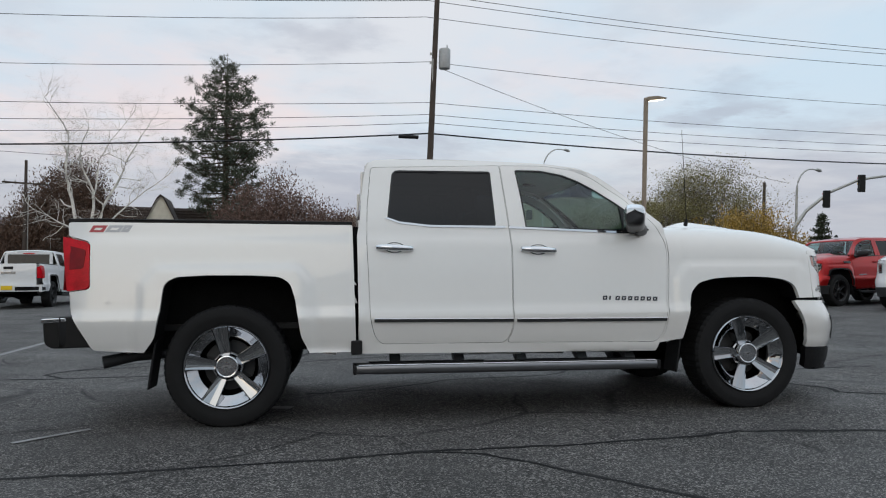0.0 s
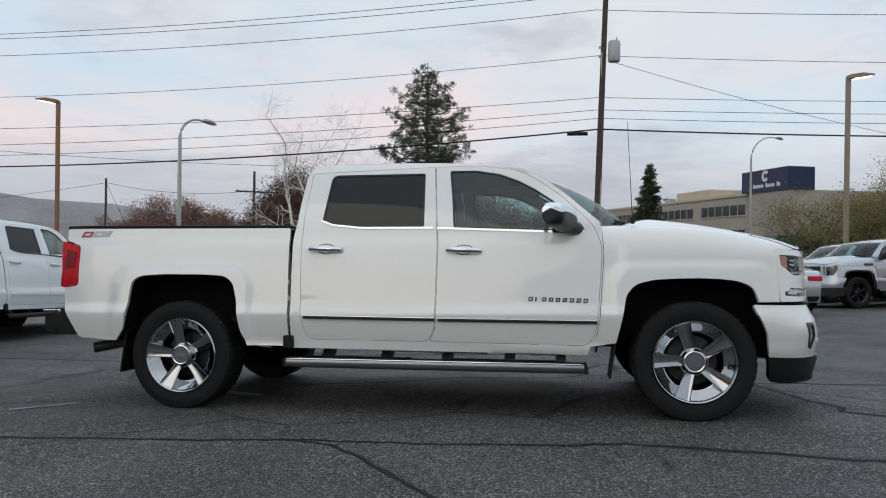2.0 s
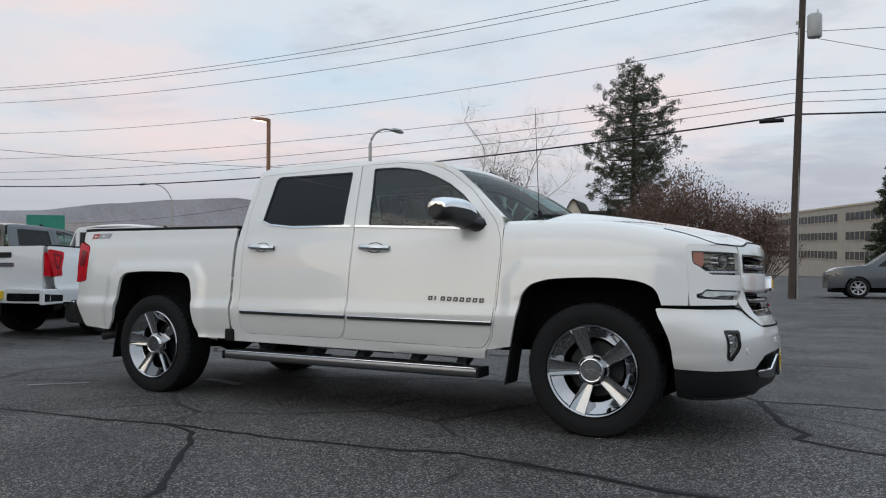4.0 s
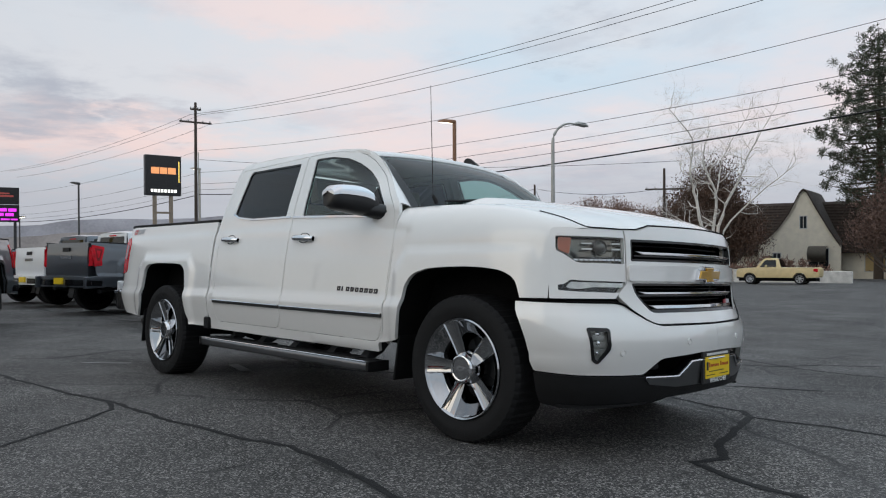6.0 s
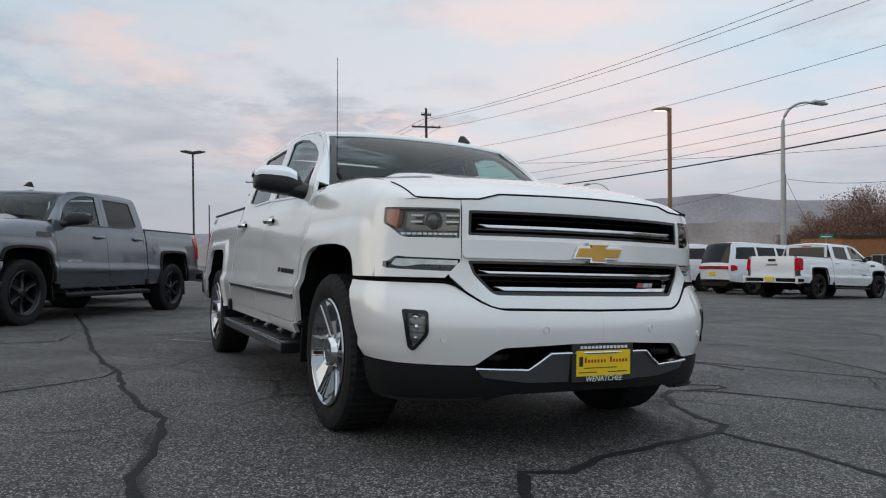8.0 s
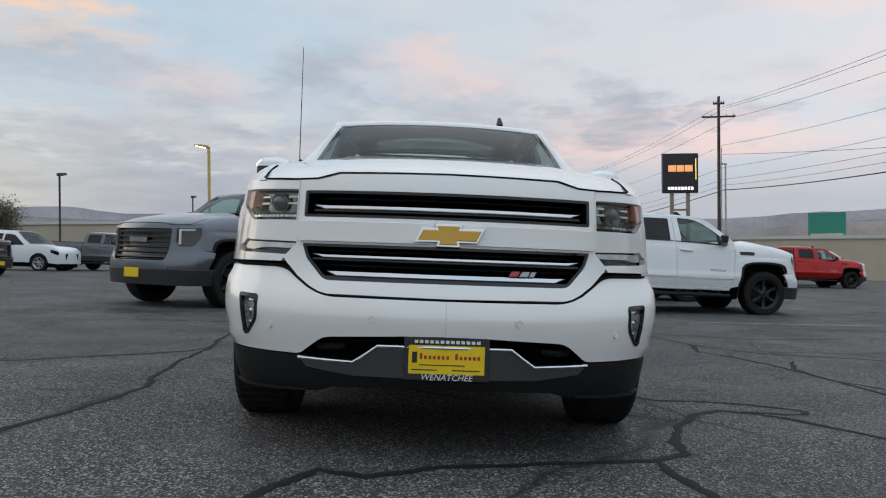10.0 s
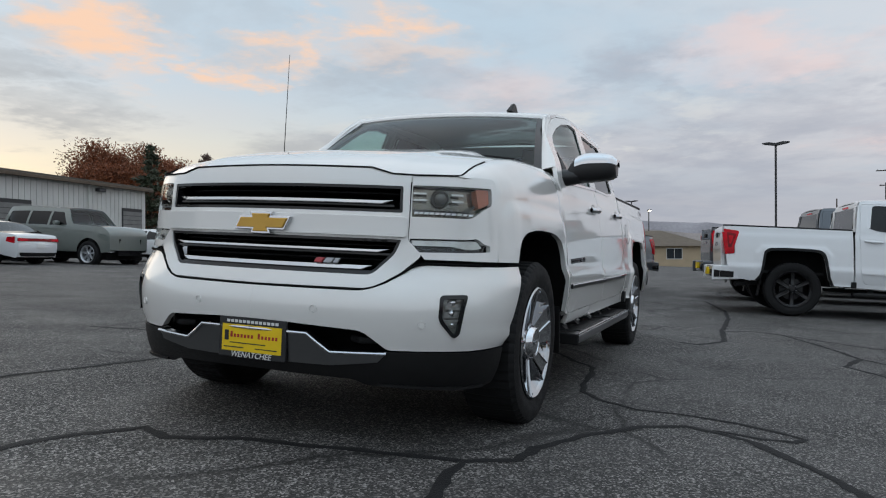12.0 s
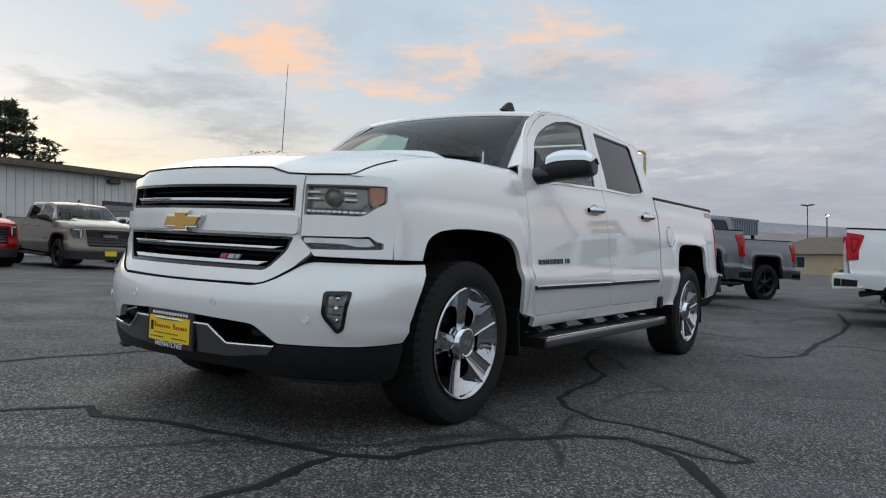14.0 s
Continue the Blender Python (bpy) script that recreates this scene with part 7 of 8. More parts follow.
sub = thing("message_board", upright(-80.5, 17.5, 82), "electronic message board with magenta lit writing", "sign")
part("display", boxes((-1.38, 1.38, -.22, .22, 5.85, 7.65)), mat("black_display", (.01, .01, .012), .3, var=.1), sub, bevel=.03)
part("post", boxes((-1.13, -.87, -.1, .1, 0, 5.85), (.87, 1.13, -.1, .1, 0, 5.85)), DARKPOST, sub)
for s in (-1, 1):
    for z, marks in ((6.98, ((-1.1, -.62), (-.5, .25), (.38, 1.1))), (6.50, ((-.75, -.05), (.1, .85))), (6.08, ((-1.15, -.4), (-.3, .5), (.6, 1.2)))):
        for u0, u1 in marks:
            part("lit_mark", boxes((u0, u1, *sorted((s * .22, s * .232)), z - .05, z + (.28 if z > 6.3 else .12))), MAGENTA, sub)
# street name sign and traffic signals
ss = thing("street_sign", upright(-36.1, 55.5, 30), "green street name sign on a post", "sign")
part("post", tube([(0, 0, 0), (0, 0, 4.0)], .04, 8), STEEL, ss)
part("plate", boxes((-.55, .55, -.02, .02, 3.55, 3.95)), mat("green_sign", (.01, .22, .12), .5, var=.05), ss)
part("writing_bar", boxes((-.4, .4, -.028, -.021, 3.70, 3.80)), M["white_mark"], ss)
sg = thing("traffic_signal", upright(24.7, 32.8, -9), "traffic signal mast arm with two dark signal heads", "traffic signal")
part("mast", tube([(0, 0, 0), (0, 0, 3.2)], [.16, .13], 12), STEEL, sg)
arm = part("mast_arm", tube([(0, 0, 2.9), (.9, 0, 4.3), (2.2, 0, 5.4), (4.0, 0, 6.2), (8.5, 0, 6.9)], [.11, .10, .09, .08, .06], 10), STEEL, sg)
for x, z in ((2.0, 5.0), (4.0, 5.95)):
    head = part("signal_head", boxes((x - .17, x + .17, -.28, -.05, z - .50, z + .50)), M["plastic"], sg, bevel=.02)
    for k, key in enumerate(("red_mark", "plate_yellow", "ink")):
        part("signal_lens", lathe([(0, 0), (.11, 0), (.13, .10), (.14, .10), (.14, -.01)], 14), M[key], head, matrix=pose(x, -.04, z + .32 - .32 * k))
gs = thing("green_sign_panel", upright(-64.5, 40.8, 45), "green and beige roadside sign", "sign")
part("board", boxes((-1.7, 1.7, -.1, .1, 3.0, 6.6)), mat("green_board", (.02, .20, .14), .5, var=.1), gs)
part("lower_board", boxes((-1.5, 1.5, -.12, .12, 3.4, 4.5)), mat("beige_board", (.5, .46, .36), .6, var=.1), gs)
part("post", boxes((-1.5, -1.3, -.1, .1, 0, 3.0), (1.3, 1.5, -.1, .1, 0, 3.0)), DARKPOST, gs)


# ---------------------------------------------------------------- buildings and far hills
STUCCO = mat("cream_stucco", (.82, .76, .63), .85, var=.1, scale=1.5, bump=.4, bscale=40)
SHINGLE = mat("dark_brown_shingles", (.055, .040, .033), .9, var=.3, scale=3, bump=.5, bscale=18)
BEIGE = mat("beige_concrete_cladding", (.40, .36, .31), .85, var=.08, scale=.6, bump=.2, bscale=20)
BEIGE_LIGHT = mat("pale_yellow_cladding", (.52, .45, .34), .85, var=.08, scale=.6, bump=.2, bscale=20)
NAVY = mat("navy_sign_panel", (.012, .022, .075), .5, var=.1, scale=1)
METAL = mat("white_ribbed_metal", (.58, .58, .56), .5, .1, var=.08, scale=1)
BRICK = mat("orange_brick", (.36, .15, .06), .85, var=.2, scale=4, bump=.4, bscale=30)
TANWALL = mat("tan_wall", (.50, .39, .26), .85, var=.1, scale=1, bump=.3, bscale=30)
PANE = mat("dark_window_glass", (.03, .035, .04), .1, var=.2, scale=.6)
TRIMW = mat("white_trim", (.6, .6, .57), .6, var=.08)
CORRUGATED = mat("grey_blue_metal", (.15, .19, .23), .5, .3, var=.1, scale=2)


def window_unit(parent, x, z, w, h, y, frame=TRIMW, pane=PANE):
    f = part("window", boxes((x - w / 2 - .07, x + w / 2 + .07, y - .05, y + .02, z - .08, z), (x - w / 2 - .07, x + w / 2 + .07, y - .05, y + .02, z + h, z + h + .08), (x - w / 2 - .07, x - w / 2, y - .05, y + .02, z, z + h), (x + w / 2, x + w / 2 + .07, y - .05, y + .02, z, z + h), (x - .03, x + .03, y - .04, y + .02, z, z + h)), frame, parent)
    part("pane", boxes((x - w / 2, x + w / 2, y - .01, y + .01, z, z + h)), pane, f)


def gabled_house():
    root = thing("house", upright(-20.5, 74.5, 8), "cream stucco cottage with a steep swept gable and dark shingles", "house")
    wall = 3.0
    # swept front gable: outline in the plane of the facade
    gable = [(-4.4, -3), (3.3, -3), (3.3, 3.4), (2.3, 5.0), (1.15, 7.1), (.22, 8.95), (-.1, 9.15), (-.45, 8.8), (-1.4, 6.8), (-2.5, 5.2), (-3.6, 4.1), (-4.4, 3.7)]
    part("front_gable", prism(gable, lambda u, v, d: Vector((u, d, v)), 0, .35), STUCCO, root)
    edge = gable[2:]
    rim = bmesh.new()
    for (a, b), (c, d) in zip(edge, edge[1:]):
        vs = [rim.verts.new(p) for p in ((a, -.25, b + .1), (c, -.25, d + .1), (c, 9.0, d + .1), (a, 9.0, b + .1), (a, -.25, b - .15), (c, -.25, d - .15))]
        rim.faces.new(vs[:4])
        rim.faces.new((vs[0], vs[4], vs[5], vs[1]))
    part("gable_roof", rim, SHINGLE, root)
    part("wall", boxes((-13, 12, 2.5, 9.5, -3, wall)), STUCCO, root)
    bm = bmesh.new()
    for s, y in ((-1, 1.6), (1, 10.4)):
        vs = [bm.verts.new(p) for p in ((-13.5, y, wall - .2), (12.5, y, wall - .2), (11.5, 6, 8.0), (-12.5, 6, 8.0))]
        bm.faces.new(vs)
    for x0, x1 in ((-13.5, -12.5), (12.5, 11.5)):
        bm.faces.new([bm.verts.new(p) for p in ((x0, 1.6, wall - .2), (x0, 10.4, wall - .2), (x1, 6, 8.0))])
    part("roof", solid(bm, .2), SHINGLE, root)
    rows = bmesh.new()
    for k in range(16):
        t = k / 16
        y, z = 1.6 + 4.4 * t, wall - .2 + (8.2 - wall) * t
        box(rows, -13.3 + t, 12.3 - t, y - .06, y + .02, z + .02, z + .12)
    part("shingle_course", rows, SHINGLE, root)
    part("chimney", boxes((-10.6, -9.4, 4.6, 5.8, 5.5, 9.2)), BRICK, root)
    window_unit(root, -.1, 5.2, .6, 1.2, 0, TRIMW)
    for x, z, w, h in ((1.3, .9, 1.8, 2.2), (-2.6, 1.0, .7, 1.6)):
        window_unit(root, x, z, w, h, 0)
    window_unit(root, 6.0, .8, 1.7, 2.0, 2.5, TRIMW, mat("curtained_window", (.45, .33, .15), .6, var=.1))
    for x in (-8.0, -10.2):
        window_unit(root, x, .7, 1.3, 2.0, 2.5)
    part("door", boxes((-4.0, -2.9, -.05, .05, -.2, 2.3)), mat("green_door", (.06, .09, .07), .6, var=.1), root)
    part("awning", lathe([(1.35, -.7), (1.35, .7)], 24), mat("dark_canvas_awning", (.09, .08, .065), .8, var=.15), root, matrix=pose(1.3, -.1, 2.55, 90, 90, 0) @ Matrix.Diagonal((.6, 1.2, 1, 1)))
    garden = thing("garden_wall", upright(-19, 50.6, 5.5), "low white painted garden wall, weathered", "wall")
    part("wall", boxes((-9, 9, 0, .3, -.3, 1.0)), mat("flaking_white_wall", (.62, .61, .58), .8, var=.25, scale=2.5, bump=.5, bscale=12), garden, bevel=.03)


def office_block():
    a, b = Vector((25.7, 75.4)), Vector((-5.0, 165.0))
    d = b - a
    root = thing("office_building", upright(a.x, a.y, math.degrees(math.atan2(d.y, d.x))), "beige three-storey office building with ribbon windows", "building")
    L = d.length
    part("wall", boxes((6.5, L, -14, 0, -3, 9.25)), BEIGE, root)
    part("end_block", boxes((0, 6.5, -14, .6, -3, 9.4)), BEIGE, root)
    part("parapet", boxes((6.4, L + .1, -14, .15, 9.25, 9.55)), BEIGE_LIGHT, root)
    part("penthouse", boxes((20, 29, -9, -2, 9.6, 10.9)), BEIGE_LIGHT, root)
    part("rooftop_unit", boxes((14, 16, -5, -3, 9.5, 10.4)), STEEL, root)
    part("rooftop_unit", boxes((33, 34.5, -4, -3, 9.5, 10.5)), STEEL, root)
    sign = part("sign_box", boxes((-.2, 8.2, -2.4, .8, 9.4, 11.85)), NAVY, root, "navy roof sign with white emblem")
    ring = lathe([(.26, -.03), (.62, -.03), (.62, .03), (.26, .03), (.26, -.03)], 28)
    bmesh.ops.delete(ring, geom=[f for f in ring.faces if f.calc_center_median().x > .30 and abs(f.calc_center_median().z) < .30], context="FACES")
    part("emblem", ring, M["white_mark"], sign, matrix=pose(3.7, .84, 11.1, 0, 0, 180))
    bm = bmesh.new()
    for k in range(17):
        if k not in (1, 8, 14):
            box(bm, 6.6 - .33 * k - .24, 6.6 - .33 * k, .80, .83, 9.85, 10.2 if k not in (0, 2, 9, 15) else 10.32)
    part("writing_bar", bm, M["white_mark"], sign)
    for z in (.9, 4.0, 7.0):
        for x0, x1 in ((8.5, 18.5), (20.5, 31), (33, 52), (55, 90)):
            w = part("window_band", boxes((x0, x1, -.02, .04, z, z + 1.25)), PANE, root)
            bm = bmesh.new()
            n = int((x1 - x0) / 1.6)
            for k in range(n + 1):
                box(bm, x0 + (x1 - x0) * k / n - .05, x0 + (x1 - x0) * k / n + .05, .0, .08, z - .05, z + 1.3)
            box(bm, x0 - .1, x1 + .1, .0, .12, z - .12, z - .02)
            part("mullion", bm, BEIGE_LIGHT, w)
    hut = thing("hut", upright(14.1, 39, 10), "small hut with green metal roof", "hut")
    part("wall", boxes((-1.3, 1.3, -1.2, 1.2, 0, 2.1)), TRIMW, hut)
    part("window", boxes((-.9, .9, -1.23, -1.2, 1.0, 1.8)), PANE, hut)
    part("roof", prism([(-1.7, 2.05), (1.7, 2.05), (1.1, 2.9), (-1.1, 2.9)], lambda u, v, q: Vector((u, q, v)), -1.6, 1.6), mat("green_metal_roof", (.02, .10, .07), .5, var=.1), hut)


def metal_shed():
    a, b = Vector((14, -25.87)), Vector((-34, -37.25))
    d = b - a
    root = thing("metal_shed", upright(a.x, a.y, math.degrees(math.atan2(d.y, d.x)), -.55), "long white ribbed metal shed with dark eave and roller doors", "building")
    L = d.length
    part("wall", boxes((0, L, 0, 22, -1, 4.3)), METAL, root)
    ribs = bmesh.new()
    n = int(L / .45)
    for k in range(n):
        x = L * k / n
        box(ribs, x, x + .12, -.035, .0, -.5, 4.25)
    part("wall_ribs", ribs, METAL, root)
    side = bmesh.new()
    for k in range(40):
        box(side, L, L + .035, .3 + k * .54, .42 + k * .54, -.5, 4.25)
    part("wall_ribs", side, METAL, root)
    part("roof", prism([(-.4, 4.25), (22.4, 4.25), (22.4, 4.5), (11, 5.3), (-.4, 4.5)], lambda u, v, q: Vector((q, u, v)), -.3, L + .3), mat("dark_eave_metal", (.10, .085, .07), .6, .3, var=.2, scale=2), root)
    part("gutter", boxes((-.3, L + .3, -.5, -.32, 4.18, 4.38)), mat("rusty_gutter", (.12, .09, .065), .7, .3, var=.3, scale=3), root, bevel=.03)
    shutter = mat("grey_roller_door", (.20, .20, .195), .6, .2, var=.15, scale=2)
    for x, hw in ((L - 1.65, 1.15), (L - 12.9, 1.6), (L - 17.6, 1.55), (L - 27.0, 2.0)):
        door = part("roller_door", boxes((x - hw, x + hw, -.06, .0, -.5, 2.95)), mat("dark_door_frame", (.03, .03, .032), .6, var=.15), root)
        for k in range(9):
            part("door_slat", boxes((x - hw + .06, x + hw - .06, -.085, -.06, .06 + .30 * k, .33 + .30 * k)), shutter, door)
    for x in (L - 5.3, L - 18.6, L - 30.0):
        part("wall_lamp", boxes((x - .35, x + .35, -.35, -.03, 3.85, 4.07)), DARKPOST, root, bevel=.04)
        part("downpipe", tube([(x - 1.1, -.1, 0), (x - 1.1, -.1, 4.2)], .05, 8), TRIMW, root)


def low_building(x, y, heading, w, depth, h, wall, roof, label, hip=0.0, windows=(), doors=()):
    root = thing("low_building", upright(x, y, heading), label, "building")
    part("wall", boxes((-w / 2, w / 2, 0, depth, -3, h)), wall, root)
    if hip:
        bm = bmesh.new()
        o = .5
        e = [bm.verts.new(p) for p in ((-w / 2 - o, -o, h), (w / 2 + o, -o, h), (w / 2 + o, depth + o, h), (-w / 2 - o, depth + o, h))]
        r = [bm.verts.new(p) for p in ((-w / 2 + depth / 2, depth / 2, h + hip), (w / 2 - depth / 2, depth / 2, h + hip))]
        for f in ((e[0], e[1], r[1], r[0]), (e[1], e[2], r[1]), (e[2], e[3], r[0], r[1]), (e[3], e[0], r[0]), e[::-1]):
            bm.faces.new(f)
        part("roof", bm, roof, root)
    else:
        part("roof", boxes((-w / 2 - .15, w / 2 + .15, -.15, depth + .15, h, h + .3)), roof, root)
    for wx, wz, ww, wh in windows:
        window_unit(root, wx, wz, ww, wh, 0)
    return root


gabled_house()
office_block()
metal_shed()
low_building(-45.2, 80.8, 62, 13, 10, 4.6, BRICK, SHINGLE, "low orange brick building with flat roof", windows=((-2, 1.2, 2.2, 1.4), (3, 1.0, 1.2, 1.8)))
low_building(-66, -35.5, 92, 26, 12, 3.7, BEIGE_LIGHT, TRIMW, "long pale tan building with flat roof", windows=((-6, 1, 2, 1.5), (4, 1, 2, 1.5)))
low_building(-78, -7.0, 100, 13, 10, 2.2, TANWALL, mat("brown_composition_roof", (.12, .095, .07), .9, var=.2, scale=2, bump=.4, bscale=20), "low tan building with brown hipped roof", hip=1.8, windows=((-3, .8, 1.6, 1.1), (2.5, .8, 1.6, 1.1)))
low_building(-58, 34.5, 75, 14, 8, 3.6, BEIGE_LIGHT, TRIMW, "long pale building beyond the row")
cont = thing("metal_container", upright(-46.2, -8.75, 174.6), "long grey-blue corrugated metal box on legs", "container")
part("body", boxes((-4.75, 4.75, 0, 2.4, 2.85, 3.9)), CORRUGATED, cont)
part("rib", boxes(*[(-4.7 + .5 * k, -4.45 + .5 * k, -.05, 0, 2.9, 3.8) for k in range(19)], (-4.8, 4.8, -.08, 0, 3.82, 3.95)), CORRUGATED, cont)
part("leg", boxes((-4.6, -4.4, .2, .4, -.3, 2.85), (4.4, 4.6, .2, .4, -.3, 2.85), (-4.6, -4.4, 2.0, 2.2, -.3, 2.85), (4.4, 4.6, 2.0, 2.2, -.3, 2.85)), DARKPOST, cont)


def hills():
    """Bare hills all round, higher towards the north-west, distance haze mixed into their colours."""
    tall = spline([(-200, 40), (-180, 52), (-150, 58), (-120, 40), (-90, 30), (-60, 26), (0, 30), (60, 40), (100, 72), (125, 110), (140, 106), (160, 74), (175, 42), (200, 34)])
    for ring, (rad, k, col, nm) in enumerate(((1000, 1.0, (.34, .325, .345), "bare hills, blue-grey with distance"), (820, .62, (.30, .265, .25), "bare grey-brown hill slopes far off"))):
        rows = []
        for j in range(7):
            row = []
            for i in range(361):
                a = radians(i - 180)
                h = tall(i - 180) * k
                nz = noise.noise(Vector((math.cos(a) * 4 + ring * 7, math.sin(a) * 4, 1.5))) * 12 + noise.noise(Vector((math.cos(a) * 14 + ring * 7, math.sin(a) * 14, 4.5))) * 5 + noise.noise(Vector((math.cos(a) * 45, math.sin(a) * 45, 4.5))) * 1.6
                f = j / 6
                r = rad + 60 * f + 10 * noise.noise(Vector((i * .3, j * 1.7, 3)))
                row.append((r * math.cos(a), r * math.sin(a), -25 + (h + nz * k + 25) * f ** .8))
            rows.append(row)
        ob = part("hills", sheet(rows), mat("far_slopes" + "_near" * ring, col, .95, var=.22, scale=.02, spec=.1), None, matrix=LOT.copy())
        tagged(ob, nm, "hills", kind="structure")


hills()


# ---------------------------------------------------------------- ground, tar seams, painted lines
def asphalt():
    m = bpy.data.materials.new("worn_asphalt")
    m.use_nodes = True
    n, l = m.node_tree.nodes, m.node_tree.links
    p = n["Principled BSDF"]
    co = n.new("ShaderNodeTexCoord").outputs["Object"]

    def noise_(scale, detail=3.0, rough=.55):
        t = n.new("ShaderNodeTexNoise")
        t.inputs["Scale"].default_value, t.inputs["Detail"].default_value, t.inputs["Roughness"].default_value = scale, detail, rough
        l.new(co, t.inputs["Vector"])
        return t.outputs[0]

    def ramp(v, a, b, lo, hi):
        r = n.new("ShaderNodeMapRange")
        l.new(v, r.inputs[0])
        for i, q in enumerate((a, b, lo, hi), 1):
            r.inputs[i].default_value = q
        return r.outputs[0]

    def maths(op, a, b):
        o = n.new("ShaderNodeMath")
        o.operation = op
        for i, v in enumerate((a, b)):
            if isinstance(v, (int, float)):
                o.inputs[i].default_value = v
            else:
                l.new(v, o.inputs[i])
        return o.outputs[0]

    def cells(scale, wobble, feature):
        v = n.new("ShaderNodeTexVoronoi")
        v.feature = feature
        v.inputs["Scale"].default_value = scale
        d = n.new("ShaderNodeTexNoise")
        d.inputs["Scale"].default_value, d.inputs["Detail"].default_value = scale * 1.7, 4.0
        l.new(co, d.inputs["Vector"])
        x = n.new("ShaderNodeVectorMath")
        x.operation = "MULTIPLY_ADD"
        l.new(d.outputs["Color"], x.inputs[0])
        x.inputs[1].default_value = (wobble,) * 3
        l.new(co, x.inputs[2])
        l.new(x.outputs[0], v.inputs["Vector"])
        return v.outputs["Distance"]

    stones = n.new("ShaderNodeTexVoronoi")
    stones.inputs["Scale"].default_value = 130.0
    l.new(co, stones.inputs["Vector"])
    sc = n.new("ShaderNodeSeparateColor")
    l.new(stones.outputs["Color"], sc.inputs[0])
    grain = maths("POWER", sc.outputs[0], 4.0)
    coarse = ramp(noise_(.45, 5.0), .35, .65, .78, 1.22)
    patches = ramp(noise_(2.6, 4.0), .4, .62, .88, 1.10)
    value = maths("MULTIPLY", maths("MULTIPLY", coarse, patches), maths("ADD", maths("MULTIPLY", grain, .29), .0155))
    # thin cracks at two sizes, broken up by noise
    big = maths("MULTIPLY", ramp(cells(.42, .5, "DISTANCE_TO_EDGE"), .0, .012, 1, 0), ramp(noise_(.6), .42, .50, 0, 1))
    fine = maths("MULTIPLY", ramp(cells(4.5, .10, "DISTANCE_TO_EDGE"), .0, .030, 1, 0), ramp(noise_(1.4), .44, .54, 0, 1))
    crack = maths("MAXIMUM", big, maths("MULTIPLY", fine, .7))
    value = maths("MULTIPLY", value, 0.97)
    value = maths("MULTIPLY", value, maths("SUBTRACT", 1.0, maths("MULTIPLY", crack, .85)))
    col = n.new("ShaderNodeCombineColor")
    for i, k in enumerate((1.04, .98, .93)):
        l.new(maths("MULTIPLY", value, k), col.inputs[i])
    l.new(col.outputs[0], p.inputs["Base Color"])
    l.new(ramp(noise_(1.3, 4.0), .35, .65, .62, .86), p.inputs["Roughness"])
    p.inputs["Specular IOR Level"].default_value = .45
    b = n.new("ShaderNodeBump")
    b.inputs["Strength"].default_value, b.inputs["Distance"].default_value = .55, .006
    l.new(maths("SUBTRACT", maths("ADD", maths("MULTIPLY", grain, .6), maths("MULTIPLY", noise_(160.0), .6)), crack), b.inputs["Height"])
    l.new(b.outputs[0], p.inputs["Normal"])
    return m


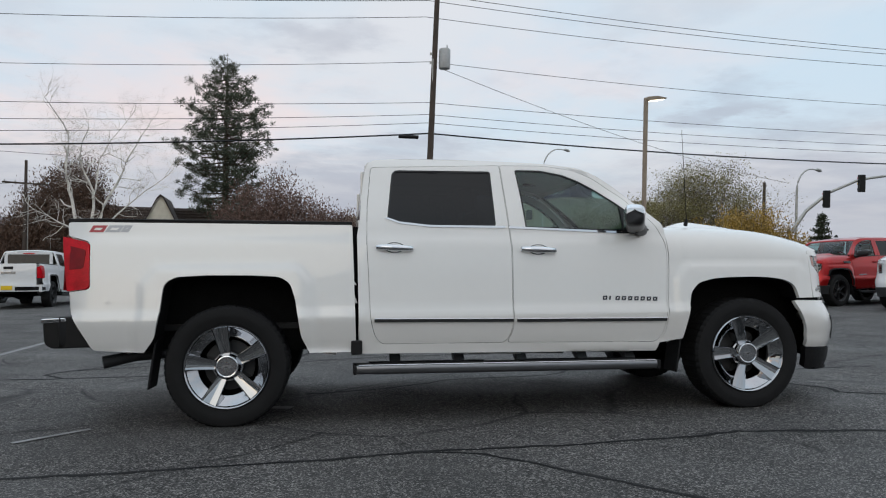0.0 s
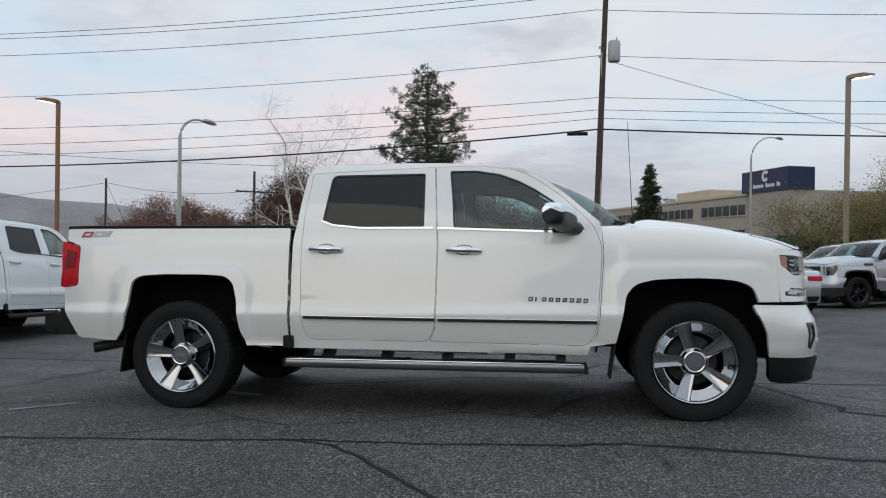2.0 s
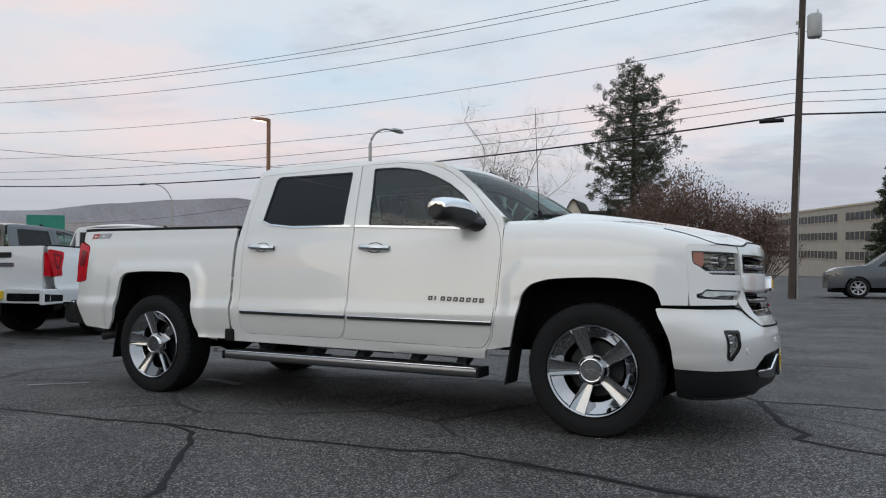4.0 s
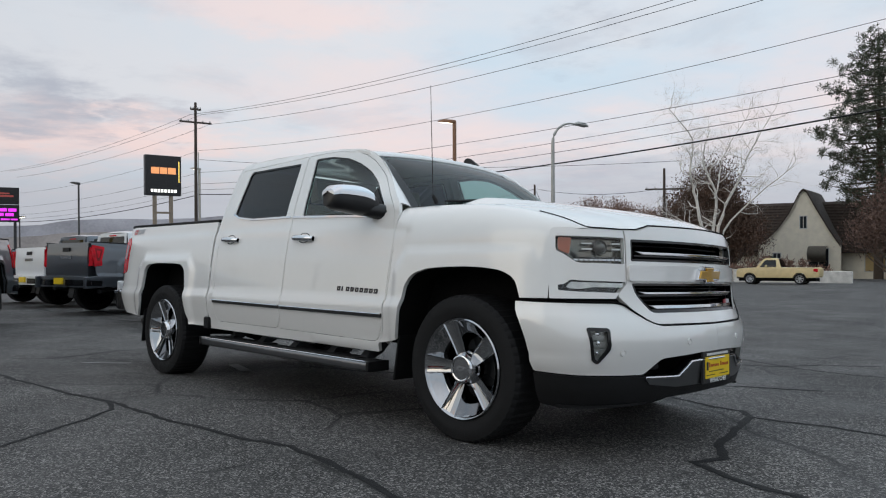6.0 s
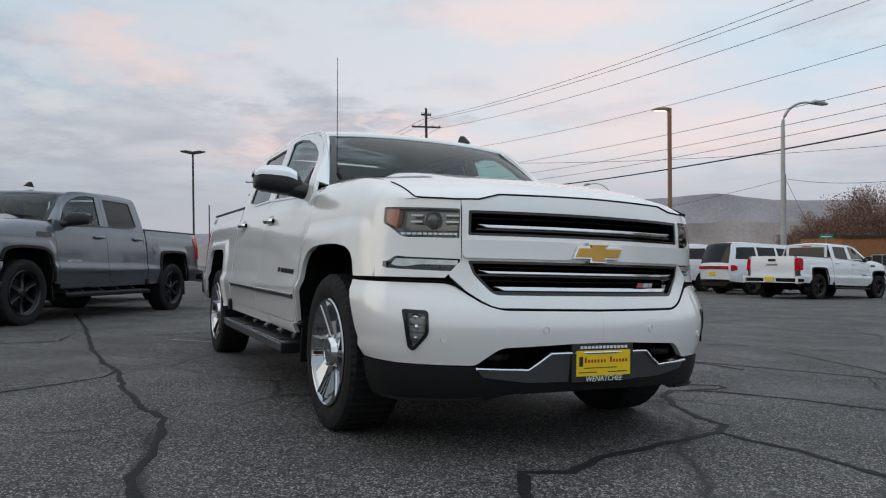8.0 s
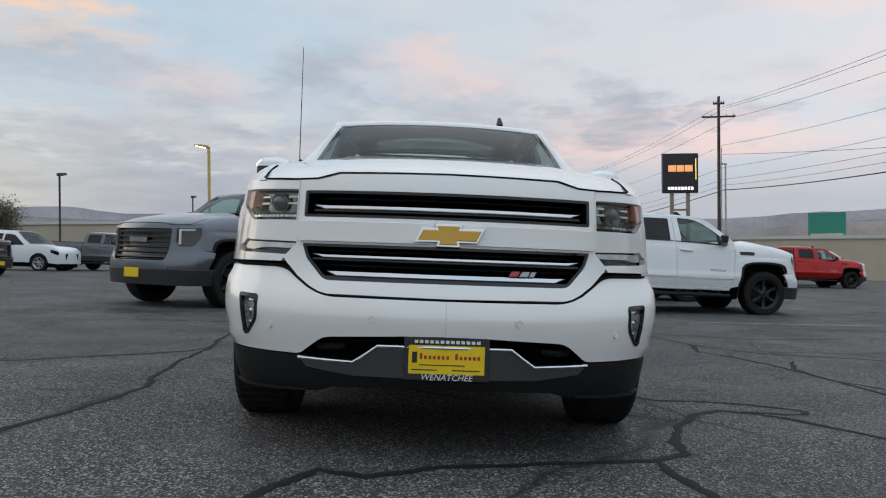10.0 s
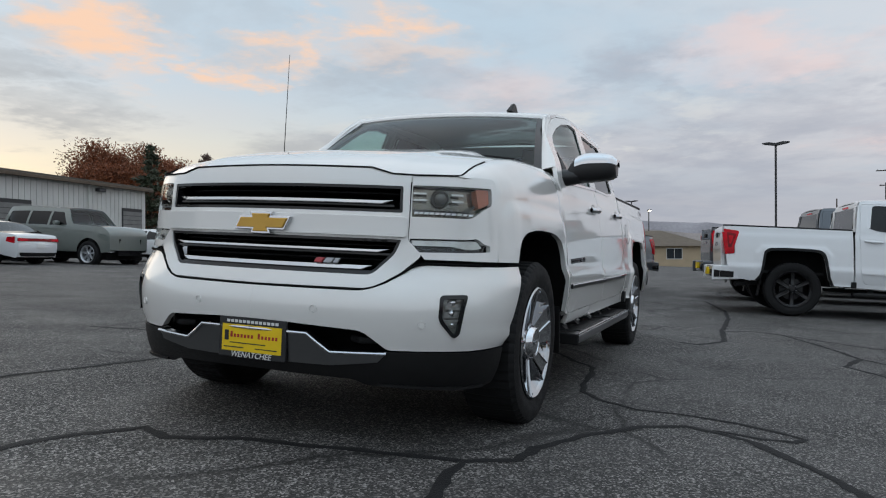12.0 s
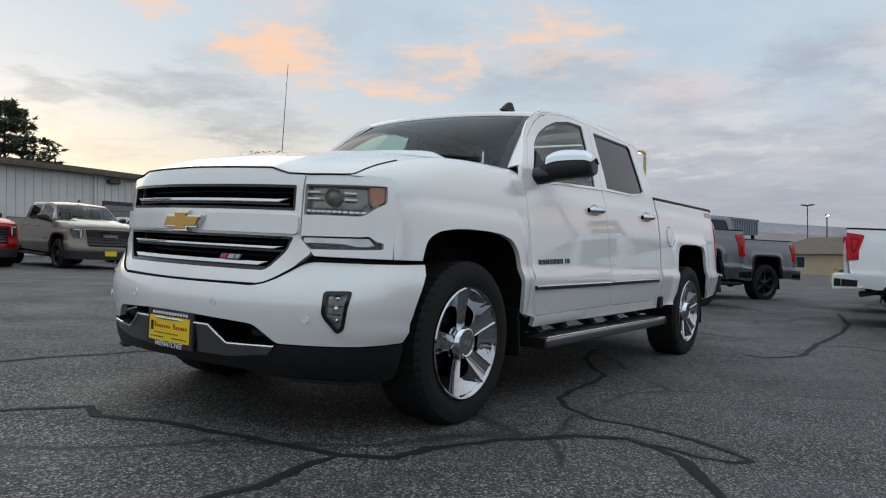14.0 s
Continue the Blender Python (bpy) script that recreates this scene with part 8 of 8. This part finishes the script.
def ground():
    ticks = lambda s: sorted({round(sg * v, 2) for sg in (-1, 1) for v in [i * s for i in range(0, 31)] + [35, 42, 50, 65, 80, 110, 160, 240, 400, 700, 1100]})
    xs = ys = ticks(1.0)
    g = part("ground", sheet([[(x, y, ground_z(x, y)) for x in xs] for y in ys]), asphalt(), None)
    g.matrix_basis = LOT
    tagged(g, "dark grey worn asphalt car park with tar seams", "ground", kind="structure")
    tar = mat("tar", (0.0135, 0.0135, 0.014), .75, var=.3, scale=9, bump=.3, bscale=90, spec=.2)
    rnd = random.Random(5)

    def seam(*pts, w=.035):
        """A sealed crack: a wandering flat ribbon of tar."""
        fine = []
        for (ax, ay), (bx, by) in zip(pts, pts[1:]):
            k = max(2, int(math.hypot(bx - ax, by - ay) / .06))
            fine += [(ax + (bx - ax) * i / k, ay + (by - ay) * i / k) for i in range(k)]
        fine.append(pts[-1])
        rows = []
        for i, (x, y) in enumerate(fine):
            a, b = fine[max(i - 1, 0)], fine[min(i + 1, len(fine) - 1)]
            d = Vector((b[0] - a[0], b[1] - a[1])).normalized()
            nz = noise.noise(Vector((x * 3.1, y * 3.1, 2.0))) * .020 + noise.noise(Vector((x * 11, y * 11, 5.0))) * .018
            hw = w * (.55 + .6 * abs(noise.noise(Vector((x * 5, y * 5, 9.0)))) + .25 * rnd.random())
            if i in (0, len(fine) - 1):
                hw *= .3
            c = Vector((x - d.y * nz, y + d.x * nz))
            rows.append([(c.x - d.y * e, c.y + d.x * e, ground_z(x, y) + .002 + (.003 if e == 0 else 0)) for e in (-hw, 0, hw)])
        part("tar_seam", sheet(rows), tar, g)

    seam((3.62, -0.71), (3.31, -0.68), (3.07, -0.57), (2.88, -0.47), (2.97, -0.28), (2.84, -0.06), (2.80, 0.10), (2.72, 0.50), (2.62, 0.92), (2.50, 1.09), (2.30, 1.13), (1.95, 1.26), (1.62, 1.48), (1.50, 1.68), (1.54, 1.84), (1.66, 2.00), (1.87, 2.14), (2.07, 2.25), (2.6, 2.50), w=.032)
    seam((2.62, .92), (2.84, .93), (3.05, .96), (3.5, .94), (4.4, .99), w=.030)
    seam((-1.4, .3), (-.8, .45), (-.36, .70), (-.13, .90), (.20, .97), (.64, .99), (.91, 1.04), (1.10, 1.18), (1.22, 1.40), (1.21, 1.66), (1.27, 1.92), (1.36, 2.13), (1.44, 2.22), (1.53, 2.17), (1.55, 2.03), (1.51, 1.80), w=.026)
    seam((-7.5, -2.3), (-4.9, -2.13), (-2.2, -2.04), (-1.21, -1.96), (-.7, -1.88), (.28, -1.85), (.82, -1.81), (1.30, -1.70), (1.90, -1.77), (2.40, -1.90), (2.85, -1.92), (3.6, -2.2), w=.026)
    seam((-.70, -1.87), (-.33, -1.98), (-.10, -2.22), (.16, -2.58), (.44, -2.90), (.60, -3.4), w=.022)
    seam((-3.7, -2.27), (-3.1, -2.35), (-2.98, -2.8), (-2.95, -3.4), w=.02)
    seam((-9.5, 1.34), (-7.0, 1.75), (-5.64, 1.80), (-3.82, 1.75), (-2.69, 1.79), (-2.23, 1.56), (-2.31, 1.36), w=.040)
    seam((-3.97, 2.39), (-2.94, 2.77), (-2.22, 2.96), (-1.55, 2.75), (-1.19, 2.96), (-.73, 3.07), (-.24, 3.13), (.81, 3.2), w=.035)
    seam((-3.82, 1.75), (-4.1, 2.1), (-3.97, 2.39), (-3.3, 3.15), (-3.1, 4.1), (-3.6, 5.5), w=.035)
    seam((-2.22, 2.96), (-1.6, 3.4), (-1.45, 4.3), (-.9, 5.2), w=.03)
    seam((-.2, 5.0), (1.2, 4.41), (1.94, 3.95), (2.48, 3.85), (3.6, 3.9), w=.025)
    for k in range(26):
        x, y = rnd.uniform(-16, 16), rnd.uniform(-16, 16)
        if math.hypot(x, y) < 5:
            continue
        a, pts = rnd.uniform(0, 6.28), [(x, y)]
        for _ in range(rnd.randint(4, 9)):
            a += rnd.uniform(-.7, .7)
            pts.append((pts[-1][0] + math.cos(a) * .6, pts[-1][1] + math.sin(a) * .6))
        seam(*pts, w=.028)
    line = mat("worn_white_line", (.24, .24, .235), .7, var=.3, scale=6, bump=.2, bscale=80)
    for (ax, ay), (bx, by), w in (((-3.0, -1.25), (-2.68, -.9), .025), ((-1.95, -.2), (-1.45, -.35), .05), ((-26, 27.5), (20, 30.5), .06), ((-60, 33.5), (60, 39.5), .08), ((-5.5, 4.2), (-5.8, 8.5), .05)):
        d = Vector((bx - ax, by - ay)).normalized()
        part("painted_line", sheet([[(x - d.y * e, y + d.x * e, ground_z(x, y) + .006) for e in (-w, w)] for x, y in ((ax + (bx - ax) * i / 12, ay + (by - ay) * i / 12) for i in range(13))]), line, g)
    # kerb and pavement across the street
    for y0, y1, h in ((47.0, 47.25, .14), (47.25, 49.5, .13)):
        bm = bmesh.new()
        box(bm, -90, 70, y0, y1, -.3, h)
        part("kerb" if y1 - y0 < 1 else "pavement", bm, mat("concrete", (.36, .35, .33), .85, var=.15, scale=2, bump=.3, bscale=50), g, matrix=pose(0, 0, 0, 0, 0, 5.5))


ground()
